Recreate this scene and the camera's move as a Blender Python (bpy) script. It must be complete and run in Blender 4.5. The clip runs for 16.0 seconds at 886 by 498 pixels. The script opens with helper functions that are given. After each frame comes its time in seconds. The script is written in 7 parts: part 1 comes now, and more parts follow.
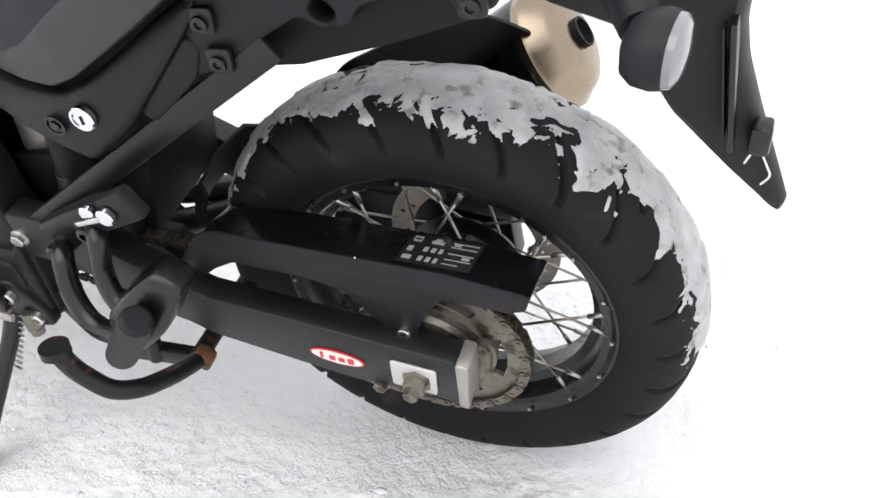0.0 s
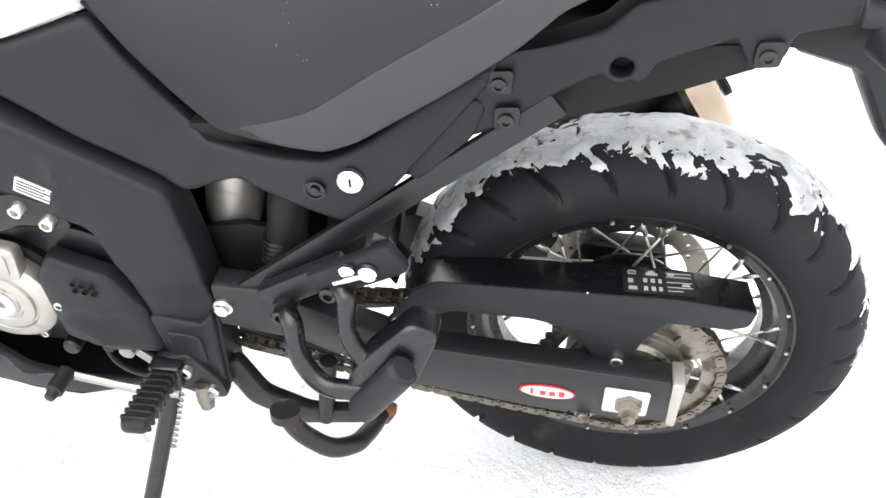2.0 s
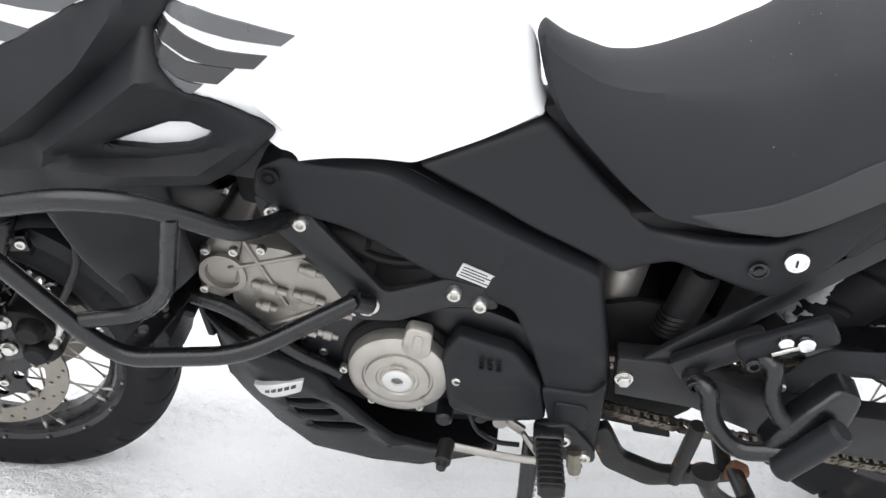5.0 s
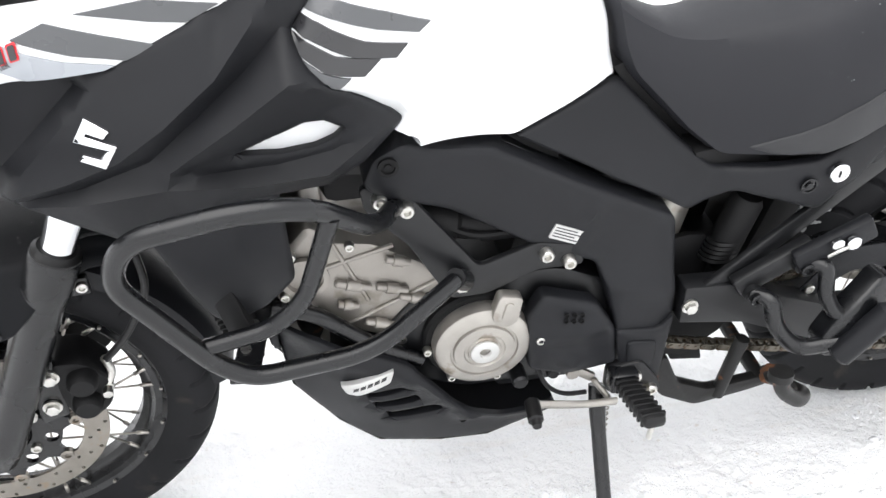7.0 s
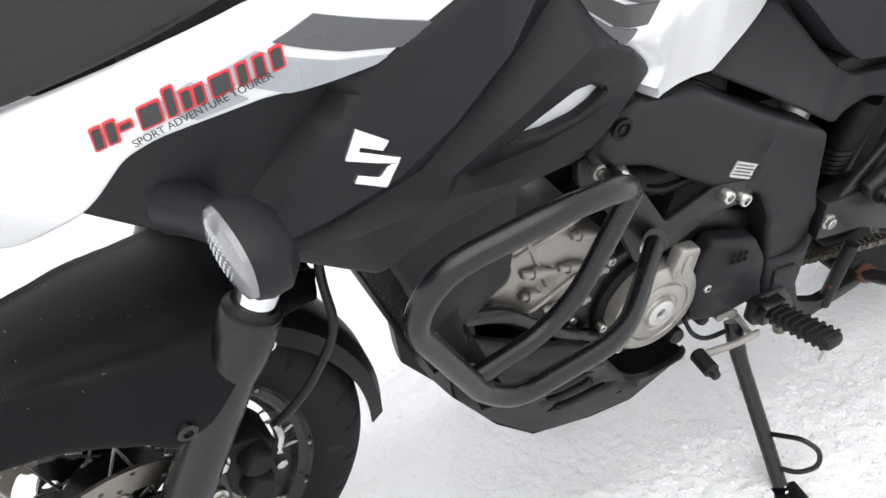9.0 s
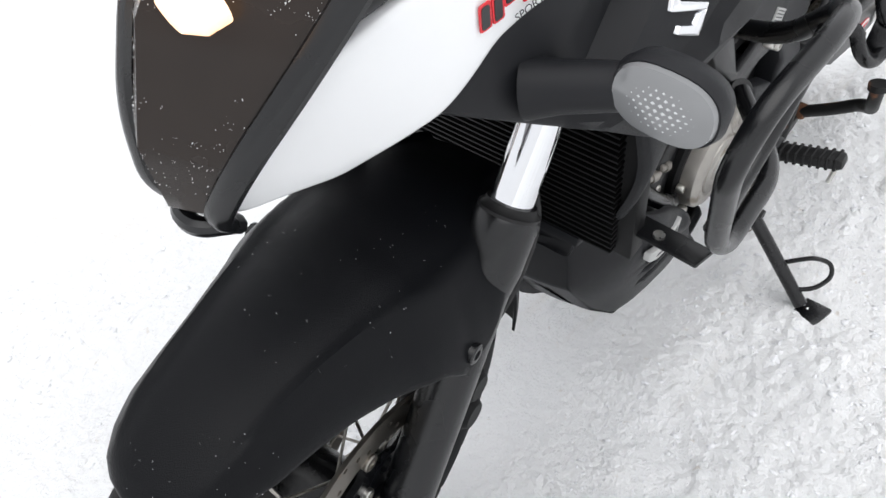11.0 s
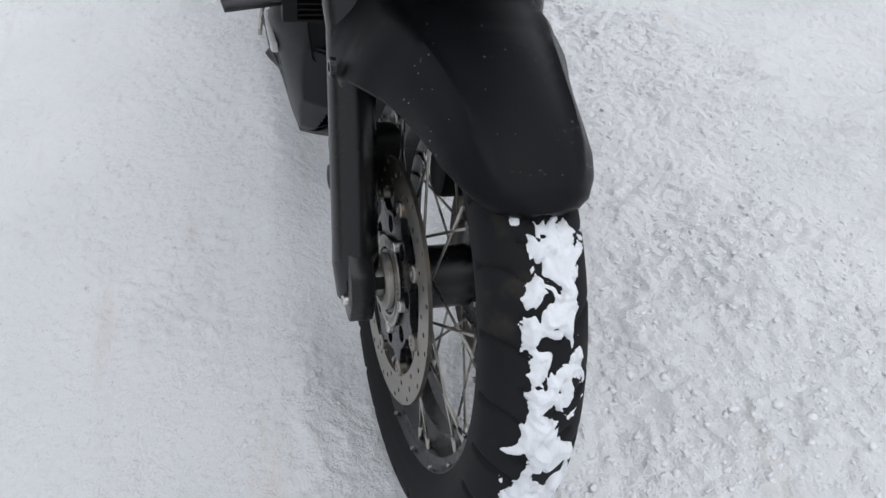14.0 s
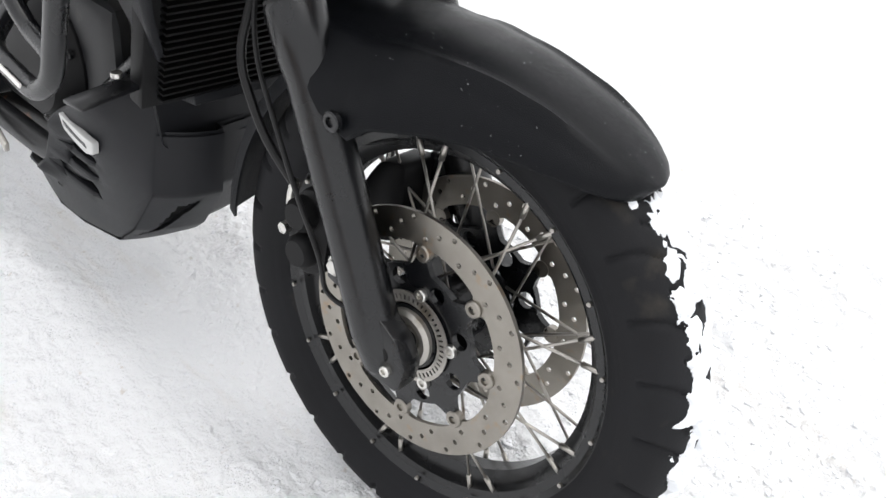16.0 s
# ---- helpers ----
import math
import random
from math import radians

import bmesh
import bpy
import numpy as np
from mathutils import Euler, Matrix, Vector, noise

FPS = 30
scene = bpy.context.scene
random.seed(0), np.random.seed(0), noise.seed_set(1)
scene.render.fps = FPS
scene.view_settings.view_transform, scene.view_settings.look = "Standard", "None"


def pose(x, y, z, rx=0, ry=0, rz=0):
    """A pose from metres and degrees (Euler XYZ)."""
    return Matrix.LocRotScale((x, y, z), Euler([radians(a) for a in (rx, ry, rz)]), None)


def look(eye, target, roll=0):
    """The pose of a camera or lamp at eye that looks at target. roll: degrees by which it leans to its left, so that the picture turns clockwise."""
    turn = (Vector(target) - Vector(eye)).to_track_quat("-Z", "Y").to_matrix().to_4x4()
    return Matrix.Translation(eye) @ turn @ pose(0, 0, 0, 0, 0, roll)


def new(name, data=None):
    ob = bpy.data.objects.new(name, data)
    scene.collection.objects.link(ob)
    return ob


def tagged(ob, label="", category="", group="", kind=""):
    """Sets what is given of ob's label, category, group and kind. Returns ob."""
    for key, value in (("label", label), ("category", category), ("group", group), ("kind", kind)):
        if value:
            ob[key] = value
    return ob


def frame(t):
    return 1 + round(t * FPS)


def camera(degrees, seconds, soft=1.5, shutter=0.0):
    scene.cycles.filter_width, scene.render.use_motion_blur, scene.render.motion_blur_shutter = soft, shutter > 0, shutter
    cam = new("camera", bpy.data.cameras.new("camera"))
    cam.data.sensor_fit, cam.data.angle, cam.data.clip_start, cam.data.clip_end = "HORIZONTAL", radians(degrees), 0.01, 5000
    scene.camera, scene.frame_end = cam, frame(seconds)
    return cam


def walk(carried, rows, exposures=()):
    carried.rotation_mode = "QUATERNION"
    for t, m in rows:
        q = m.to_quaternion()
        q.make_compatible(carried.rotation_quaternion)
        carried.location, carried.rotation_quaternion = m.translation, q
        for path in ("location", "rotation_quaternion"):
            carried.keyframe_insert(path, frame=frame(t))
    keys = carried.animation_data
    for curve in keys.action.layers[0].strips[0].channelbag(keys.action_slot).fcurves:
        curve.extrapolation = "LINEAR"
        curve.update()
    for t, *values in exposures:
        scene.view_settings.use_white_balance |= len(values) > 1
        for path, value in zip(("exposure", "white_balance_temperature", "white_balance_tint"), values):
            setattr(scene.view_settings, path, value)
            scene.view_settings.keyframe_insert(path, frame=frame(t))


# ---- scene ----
# camera and its walk
cam = camera(53.3, 16.0, shutter=0.0)
METRES = 3.9526
BASE = pose(0.2992, -0.8976, 1.0153, -34.992, 1.3557, 19.283)
ROWS = [
    (0.0, 0.0, 0.0, 0.0, -0.0, 0.0, 0.0),
    (0.5, -0.0225, -0.0005, 0.0012, -1.89, 0.51, 1.5),
    (1.0, -0.0539, -0.0074, 0.0005, -5.61, 1.79, 3.16),
    (1.5, -0.0816, -0.0135, -0.0042, -8.57, 3.32, 4.01),
    (2.0, -0.1101, -0.0113, -0.0031, -9.15, 3.86, 5.19),
    (2.5, -0.1445, 0.0008, 0.0023, -11.61, 4.09, 5.95),
    (3.0, -0.1699, 0.0053, 0.0077, -12.48, 3.34, 7.56),
    (3.5, -0.1956, 0.0023, 0.0127, -11.45, 5.0, 7.21),
    (4.0, -0.2165, -0.0056, 0.0141, -11.2, 6.38, 7.28),
    (4.5, -0.2361, -0.0138, 0.0141, -10.26, 7.91, 5.78),
    (7.0, -0.3588, 0.0105, 0.0284, -24.58, 4.59, 18.15),
    (7.5, -0.394, 0.017, 0.0354, -28.97, 3.51, 20.95),
    (8.0, -0.4149, 0.046, 0.0478, -32.68, 1.23, 24.75),
    (8.5, -0.4239, 0.0789, 0.0705, -37.72, -2.68, 28.5),
    (9.0, -0.4408, 0.1006, 0.0869, -39.73, -3.64, 30.4),
    (11.5, -0.5335, 0.2195, 0.1633, -75.78, -28.19, 40.99),
    (12.0, -0.5536, 0.2439, 0.182, -86.84, -35.99, 40.67),
    (12.5, -0.5557, 0.2756, 0.1904, -96.77, -43.78, 39.84),
    (13.0, -0.5499, 0.3047, 0.2113, -107.51, -51.2, 39.14),
    (13.5, -0.5556, 0.3321, 0.233, -118.49, -57.08, 37.37),
    (14.0, -0.562, 0.3605, 0.2588, -128.92, -62.11, 35.62),
    (14.5, -0.5383, 0.3812, 0.2673, -137.64, -66.29, 32.08),
    (15.0, -0.5064, 0.3945, 0.2772, -145.73, -70.14, 27.22),
    (15.5, -0.489, 0.4044, 0.2857, -152.84, -72.35, 22.58),
    (16.0, -0.4644, 0.4273, 0.3042, -160.56, -73.27, 17.49),
]
EXPO = [(0.0, 0.42, 6450, 10), (1.0, 0.85, 6450, 10), (2.0, 1.32, 6450, 10), (3.0, 1.46, 6400, 10), (3.5, 1.35, 6400, 10), (4.0, 1.08, 6400, 10), (4.5, 0.5, 6400, 10), (7.0, 0.8, 6450, 10), (7.5, 0.55, 6450, 10), (8.0, 0.28, 6450, 10), (9.0, 0.36, 6450, 10), (11.3, 0.02, 6350, 10), (12.0, -0.18, 6150, 10), (12.5, -0.66, 6100, 10), (13.5, -0.79, 6100, 10), (14.0, -0.57, 6100, 10), (14.5, -0.42, 6150, 10), (15.0, -0.03, 6350, 10), (16.0, 0.32, 6450, 10)]
walk(cam, [(t, BASE @ pose(METRES * x, METRES * y, METRES * z, 90 + pitch, roll, yaw)) for t, x, y, z, yaw, pitch, roll in ROWS], EXPO)

# overcast winter daylight
SUN_ELEV, SUN_ROT = radians(67), radians(211)
world = bpy.data.worlds.new("winter_sky")
scene.world = world
world.use_nodes = True
wn = world.node_tree
wn.nodes.clear()
w_out = wn.nodes.new("ShaderNodeOutputWorld")
w_bg = wn.nodes.new("ShaderNodeBackground")
w_sky = wn.nodes.new("ShaderNodeTexSky")
w_sky.sky_type, w_sky.sun_disc, w_sky.sun_elevation, w_sky.sun_rotation = "NISHITA", False, SUN_ELEV, SUN_ROT
w_sky.air_density, w_sky.dust_density = 1.0, 6.0
w_mix = wn.nodes.new("ShaderNodeMix")
w_mix.data_type = "RGBA"
w_mix.inputs[0].default_value = 0.93
w_mix.inputs[7].default_value = (10.0, 10.0, 10.1, 1)
wn.links.new(w_sky.outputs[0], w_mix.inputs[6])
wn.links.new(w_mix.outputs[2], w_bg.inputs[0])
w_bg.inputs[1].default_value = 0.108
wn.links.new(w_bg.outputs[0], w_out.inputs[0])
sun = new("sun", bpy.data.lights.new("sun", "SUN"))
sun.data.energy, sun.data.angle, sun.data.color = 1.5, radians(70), (1.0, 0.99, 0.975)
sun.matrix_world = look((-3, -5, 14), (0, 0, 0))


# materials
def mat(name, color, rough=0.5, metal=0.0, vary=0.25, scale=18.0, fine=220.0, bump=0.15, coat=0.0, rvary=0.12, second=None, patch=0.55, spec=0.5):
    """A surface with broad stains, fine grain, relief and, with second, a worn or dirty colour in patches."""
    m = bpy.data.materials.new(name)
    m.use_nodes = True
    nt = m.node_tree
    b = nt.nodes["Principled BSDF"]
    tc = nt.nodes.new("ShaderNodeTexCoord")
    big, small = nt.nodes.new("ShaderNodeTexNoise"), nt.nodes.new("ShaderNodeTexNoise")
    big.inputs["Scale"].default_value, big.inputs["Detail"].default_value = scale, 6
    small.inputs["Scale"].default_value, small.inputs["Detail"].default_value = fine, 3
    for n in (big, small):
        nt.links.new(tc.outputs["Object"], n.inputs["Vector"])
    ramp = nt.nodes.new("ShaderNodeMapRange")
    ramp.inputs[1].default_value, ramp.inputs[2].default_value = 0.3, 0.7
    ramp.inputs[3].default_value, ramp.inputs[4].default_value = 1 - vary, 1 + vary
    nt.links.new(big.outputs[0], ramp.inputs[0])
    mul = nt.nodes.new("ShaderNodeMix")
    mul.data_type, mul.blend_type = "RGBA", "MULTIPLY"
    mul.inputs[0].default_value = 1.0
    mul.inputs[6].default_value = (*color, 1)
    nt.links.new(ramp.outputs[0], mul.inputs[7])
    last = mul.outputs[2]
    if second:
        pr = nt.nodes.new("ShaderNodeMapRange")
        pr.inputs[1].default_value, pr.inputs[2].default_value = patch, patch + 0.12
        pn = nt.nodes.new("ShaderNodeTexNoise")
        pn.inputs["Scale"].default_value, pn.inputs["Detail"].default_value = scale * 1.7, 9
        nt.links.new(tc.outputs["Object"], pn.inputs["Vector"])
        nt.links.new(pn.outputs[0], pr.inputs[0])
        mx = nt.nodes.new("ShaderNodeMix")
        mx.data_type = "RGBA"
        mx.inputs[7].default_value = (*second, 1)
        nt.links.new(pr.outputs[0], mx.inputs[0])
        nt.links.new(last, mx.inputs[6])
        last = mx.outputs[2]
    nt.links.new(last, b.inputs["Base Color"])
    rr = nt.nodes.new("ShaderNodeMapRange")
    rr.inputs[3].default_value, rr.inputs[4].default_value = max(0.02, rough - rvary), min(1, rough + rvary)
    nt.links.new(big.outputs[0], rr.inputs[0])
    nt.links.new(rr.outputs[0], b.inputs["Roughness"])
    b.inputs["Metallic"].default_value = metal
    b.inputs["Coat Weight"].default_value = coat
    b.inputs["Specular IOR Level"].default_value = spec
    if bump:
        bp = nt.nodes.new("ShaderNodeBump")
        bp.inputs["Strength"].default_value, bp.inputs["Distance"].default_value = bump, 0.001
        nt.links.new(small.outputs[0], bp.inputs["Height"])
        nt.links.new(bp.outputs[0], b.inputs["Normal"])
    return m


RUBBER = mat("tyre_rubber", (0.0095, 0.0097, 0.0110), 0.7, vary=0.3, scale=9, fine=400, bump=0.25, second=(0.030, 0.027, 0.023), patch=0.62, spec=0.18)
PLASTIC = mat("matt_black_plastic", (0.0102, 0.0107, 0.0127), 0.45, vary=0.15, scale=7, fine=1600, bump=0.28, rvary=0.09, spec=0.24)
SEATVINYL = mat("grained_seat_vinyl", (0.017, 0.0175, 0.021), 0.55, spec=0.28, vary=0.08, scale=6, fine=1400, bump=0.35, rvary=0.05)
SEATSIDE = mat("smooth_seat_vinyl", (0.024, 0.0245, 0.027), 0.46, spec=0.45, vary=0.08, scale=6, fine=1800, bump=0.15, rvary=0.05)
# near-black for black inner parts, and for shade painted into deep ones
DARK = mat("black_parts_and_shade", (0.006, 0.006, 0.0065), 0.55, spec=0.2, vary=0.3, scale=20, bump=0.1)
STEEL_BLACK = mat("black_powder_coat", (0.0045, 0.0048, 0.0058), 0.27, spec=0.5, vary=0.2, scale=15, fine=700, bump=0.12, rvary=0.08)
FRAME_BLACK = mat("satin_black_aluminium", (0.0078, 0.0081, 0.0092), 0.38, spec=0.38, vary=0.18, scale=12, fine=900, bump=0.15, second=(0.030, 0.029, 0.027), patch=0.68)
WHITE = mat("white_lacquer", (0.80, 0.81, 0.82), 0.18, vary=0.02, scale=4, bump=0.0, coat=0.6, rvary=0.04)
ALU = mat("cast_aluminium", (0.42, 0.40, 0.37), 0.42, metal=0.85, vary=0.15, scale=14, fine=500, bump=0.3, second=(0.24, 0.21, 0.17), patch=0.6)
ENGINE = mat("oxidised_engine_casting", (0.33, 0.31, 0.285), 0.46, metal=0.75, vary=0.14, scale=11, fine=420, bump=0.35, second=(0.18, 0.16, 0.13), patch=0.60)
BOLT = mat("zinc_bolt", (0.62, 0.61, 0.58), 0.3, metal=1.0, vary=0.15, scale=60, bump=0.1)
CHROME = mat("hard_chrome", (0.80, 0.81, 0.83), 0.08, metal=1.0, vary=0.03, scale=20, bump=0.0, rvary=0.03)
DISC = mat("brake_disc_steel", (0.30, 0.28, 0.25), 0.36, metal=1.0, vary=0.12, scale=30, fine=600, bump=0.15, second=(0.33, 0.25, 0.18), patch=0.6)
SPROCKET = mat("grimy_steel", (0.23, 0.215, 0.18), 0.48, metal=0.9, vary=0.3, scale=25, fine=300, bump=0.3, second=(0.09, 0.075, 0.06), patch=0.5)
CHAIN = mat("oily_chain_steel", (0.17, 0.155, 0.13), 0.38, metal=0.9, vary=0.35, scale=60, bump=0.2, second=(0.10, 0.06, 0.035), patch=0.55)
SPOKE = mat("dull_spoke_steel", (0.40, 0.38, 0.35), 0.38, metal=1.0, vary=0.3, scale=25, bump=0.1, second=(0.16, 0.10, 0.06), patch=0.6)
EXHAUST = mat("heat_stained_steel", (0.30, 0.24, 0.18), 0.27, metal=1.0, vary=0.2, scale=8, bump=0.08, second=(0.26, 0.17, 0.10), patch=0.60)
RUST = mat("rusty_black_steel", (0.008, 0.008, 0.008), 0.45, spec=0.35, vary=0.3, scale=18, bump=0.3, second=(0.16, 0.06, 0.022), patch=0.62)
RUSTY = mat("bare_rust", (0.12, 0.05, 0.022), 0.8, vary=0.4, scale=40, bump=0.5, second=(0.05, 0.03, 0.02), patch=0.55)
GREYPANEL = mat("grey_decal", (0.07, 0.073, 0.078), 0.3, vary=0.05, bump=0.0, coat=0.4)
LIGHTGREY = mat("light_grey_decal", (0.33, 0.35, 0.38), 0.3, vary=0.05, bump=0.0, coat=0.4)
BLACKDECAL = mat("black_decal", (0.018, 0.018, 0.02), 0.3, vary=0.05, bump=0.0, coat=0.4)
REDDECAL = mat("red_decal", (0.62, 0.02, 0.03), 0.3, vary=0.05, bump=0.0, coat=0.3)
STICKER = mat("white_sticker", (0.74, 0.72, 0.69), 0.4, vary=0.06, bump=0.0)
SILVERSTICK = mat("silver_sticker", (0.55, 0.55, 0.54), 0.35, metal=0.3, vary=0.1, bump=0.0)
LENS = mat("clear_grey_lens", (0.20, 0.205, 0.21), 0.12, vary=0.05, fine=90, bump=0.0, coat=0.6)
AMBER = mat("amber_bulb", (0.75, 0.28, 0.05), 0.3, vary=0.05, bump=0.0)
REDLENS = mat("red_lens", (0.45, 0.012, 0.02), 0.15, vary=0.05, bump=0.0, coat=0.5)
HOSE = mat("black_rubber_hose", (0.007, 0.007, 0.0075), 0.45, spec=0.35, vary=0.2, scale=40, bump=0.1)
SNOWSTUCK = mat("packed_snow", (0.82, 0.84, 0.87), 0.6, vary=0.05, scale=40, fine=500, bump=0.8, second=(0.62, 0.63, 0.64), patch=0.56)
GREYSNOW = mat("wet_grey_snow", (0.42, 0.425, 0.43), 0.5, vary=0.22, scale=34, fine=260, bump=0.9, second=(0.20, 0.195, 0.185), patch=0.57)
SNOWSTUCK_G = mat("loose_snow", (0.84, 0.85, 0.87), 0.7, vary=0.04, scale=30, fine=400, bump=0.4)
WOOD = mat("weathered_wood", (0.19, 0.12, 0.075), 0.8, vary=0.3, scale=5, fine=90, bump=0.4, second=(0.08, 0.06, 0.05), patch=0.55)


def snow_material():
    m = bpy.data.materials.new("trodden_snow")
    m.use_nodes = True
    nt = m.node_tree
    b = nt.nodes["Principled BSDF"]
    b.inputs["Roughness"].default_value = 0.75
    b.inputs["Specular IOR Level"].default_value = 0.25
    tc = nt.nodes.new("ShaderNodeTexCoord")

    def noise_tex(scale, detail=6, rough=0.55, stretch=None):
        n = nt.nodes.new("ShaderNodeTexNoise")
        n.inputs["Scale"].default_value, n.inputs["Detail"].default_value, n.inputs["Roughness"].default_value = scale, detail, rough
        src = tc.outputs["Object"]
        if stretch:
            mp = nt.nodes.new("ShaderNodeMapping")
            mp.inputs["Scale"].default_value = stretch
            nt.links.new(src, mp.inputs["Vector"])
            src = mp.outputs[0]
        nt.links.new(src, n.inputs["Vector"])
        return n.outputs[0]

    def mix(fac, a, c):
        x = nt.nodes.new("ShaderNodeMix")
        x.data_type = "RGBA"
        nt.links.new(fac, x.inputs[0])
        for sock, v in ((x.inputs[6], a), (x.inputs[7], c)):
            if isinstance(v, tuple):
                sock.default_value = (*v, 1)
            else:
                nt.links.new(v, sock)
        return x.outputs[2]

    def ranged(src, lo, hi, to=1.0):
        r = nt.nodes.new("ShaderNodeMapRange")
        r.inputs[1].default_value, r.inputs[2].default_value, r.inputs[4].default_value = lo, hi, to
        nt.links.new(src, r.inputs[0])
        return r.outputs[0]

    col = mix(ranged(noise_tex(2.2), 0.35, 0.7), (0.92, 0.925, 0.93), (0.86, 0.87, 0.88))
    col = mix(ranged(noise_tex(3.0, 9, 0.62, (0.45, 2.4, 1)), 0.57, 0.76, 0.55), col, (0.74, 0.67, 0.58))
    col = mix(ranged(noise_tex(46, 5), 0.67, 0.76, 0.45), col, (0.55, 0.47, 0.38))
    nt.links.new(col, b.inputs["Base Color"])
    h1, h2 = noise_tex(44, 8, 0.62), noise_tex(210, 4, 0.6)
    b1, b2 = nt.nodes.new("ShaderNodeBump"), nt.nodes.new("ShaderNodeBump")
    b1.inputs["Strength"].default_value, b1.inputs["Distance"].default_value = 0.85, 0.018
    b2.inputs["Strength"].default_value, b2.inputs["Distance"].default_value = 0.5, 0.004
    nt.links.new(h1, b1.inputs["Height"])
    nt.links.new(h2, b2.inputs["Height"])
    nt.links.new(b1.outputs[0], b2.inputs["Normal"])
    nt.links.new(b2.outputs[0], b.inputs["Normal"])
    return m


SNOW = snow_material()


# mesh helpers
def finish(ob, angle=35):
    me = ob.data
    me.shade_smooth()
    me.set_sharp_from_angle(angle=radians(angle))
    return ob


def part(name, bm, material, parent=None, label="", m=None, angle=35):
    """Links a bmesh, or a mesh that is shared, as one object under parent."""
    if isinstance(bm, bpy.types.Mesh):
        ob = new(name, bm)
    else:
        me = bpy.data.meshes.new(name)
        bmesh.ops.recalc_face_normals(bm, faces=bm.faces)
        bm.to_mesh(me)
        bm.free()
        me.materials.append(material)
        ob = new(name, me)
        finish(ob, angle)
    if parent:
        ob.parent = parent
    if m is not None:
        ob.matrix_basis = m
    return tagged(ob, label)


def raw(name, verts, faces, material, parent=None, label="", m=None, angle=35):
    me = bpy.data.meshes.new(name)
    me.from_pydata([tuple(v) for v in verts], [], [tuple(f) for f in faces])
    me.materials.append(material)
    me.update()
    ob = finish(new(name, me), angle)
    if parent:
        ob.parent = parent
    if m is not None:
        ob.matrix_basis = m
    return tagged(ob, label)


def lathe_bm(profile, n=48, closed=True, a0=0.0, a1=360.0):
    """Turns a profile of (y, r) about the y axis."""
    bm = bmesh.new()
    full = abs(a1 - a0) >= 360
    rings = []
    for i in range(n if full else n + 1):
        a = radians(a0 + (a1 - a0) * i / n)
        rings.append([bm.verts.new((r * math.cos(a), y, r * math.sin(a))) for y, r in profile])
    m = len(profile)
    for i in range(n):
        p, q = rings[i], rings[(i + 1) % len(rings)]
        for j in range(m if closed else m - 1):
            k = (j + 1) % m
            bm.faces.new((p[j], p[k], q[k], q[j]))
    if not full and closed:
        bm.faces.new(rings[0])
        bm.faces.new(rings[-1])
    return bm


def solid_bm(profile, n=24):
    """A turned solid on the y axis: profile of (y, r), capped at its ends."""
    bm = lathe_bm(profile, n, closed=False)
    bm.verts.ensure_lookup_table()
    m = len(profile)
    bm.faces.new([bm.verts[i * m] for i in range(n)])
    bm.faces.new([bm.verts[i * m + m - 1] for i in range(n)])
    return bm


def filleted(pts, fillet, steps=6):
    pts = [Vector(p) for p in pts]
    out = [pts[0]]
    for a, b, c in zip(pts, pts[1:], pts[2:]):
        f = min(fillet, (a - b).length * 0.48, (c - b).length * 0.48)
        p, q = b + (a - b).normalized() * f, b + (c - b).normalized() * f
        for i in range(steps + 1):
            t = i / steps
            out.append(p * (1 - t) ** 2 + b * 2 * t * (1 - t) + q * t * t)
    return out + [pts[-1]]


def tube_bm(pts, r, n=12, fillet=0.03, flat=1.0, bm=None, loop=False):
    """A round bar along pts, with rounded bends. flat squashes its section."""
    bm = bm or bmesh.new()
    path = filleted(pts, fillet) if len(pts) > 2 and fillet else [Vector(p) for p in pts]
    rad = r if isinstance(r, (list, tuple)) else None
    up, rings = None, []
    for i, p in enumerate(path):
        d = (path[min(i + 1, len(path) - 1)] - path[max(i - 1, 0)]).normalized()
        if up is None:
            up = Vector((0, 1, 0)) if abs(d.y) < 0.9 else Vector((1, 0, 0))
        up = (up - d * up.dot(d)).normalized()
        side = d.cross(up)
        rr = r if rad is None else rad[0] + (rad[1] - rad[0]) * i / (len(path) - 1)
        rings.append([bm.verts.new(p + (up * math.cos(a) * flat + side * math.sin(a)) * rr) for a in (2 * math.pi * k / n for k in range(n))])
    for p, q in zip(rings, rings[1:]):
        for k in range(n):
            bm.faces.new((p[k], p[(k + 1) % n], q[(k + 1) % n], q[k]))
    bm.faces.new(rings[0])
    bm.faces.new(rings[-1])
    return bm


def inside(p, poly):
    c = False
    for (x0, z0), (x1, z1) in zip(poly, poly[1:] + poly[:1]):
        if (z0 > p[1]) != (z1 > p[1]) and p[0] < (x1 - x0) * (p[1] - z0) / (z1 - z0) + x0:
            c = not c
    return c


def edge_gap(p, poly):
    P = np.array(poly)
    Q = np.roll(P, -1, axis=0)
    d = Q - P
    t = np.clip(((np.array(p) - P) * d).sum(1) / np.maximum((d * d).sum(1), 1e-12), 0, 1)
    return float(np.sqrt((((P + d * t[:, None]) - np.array(p)) ** 2).sum(1)).min())


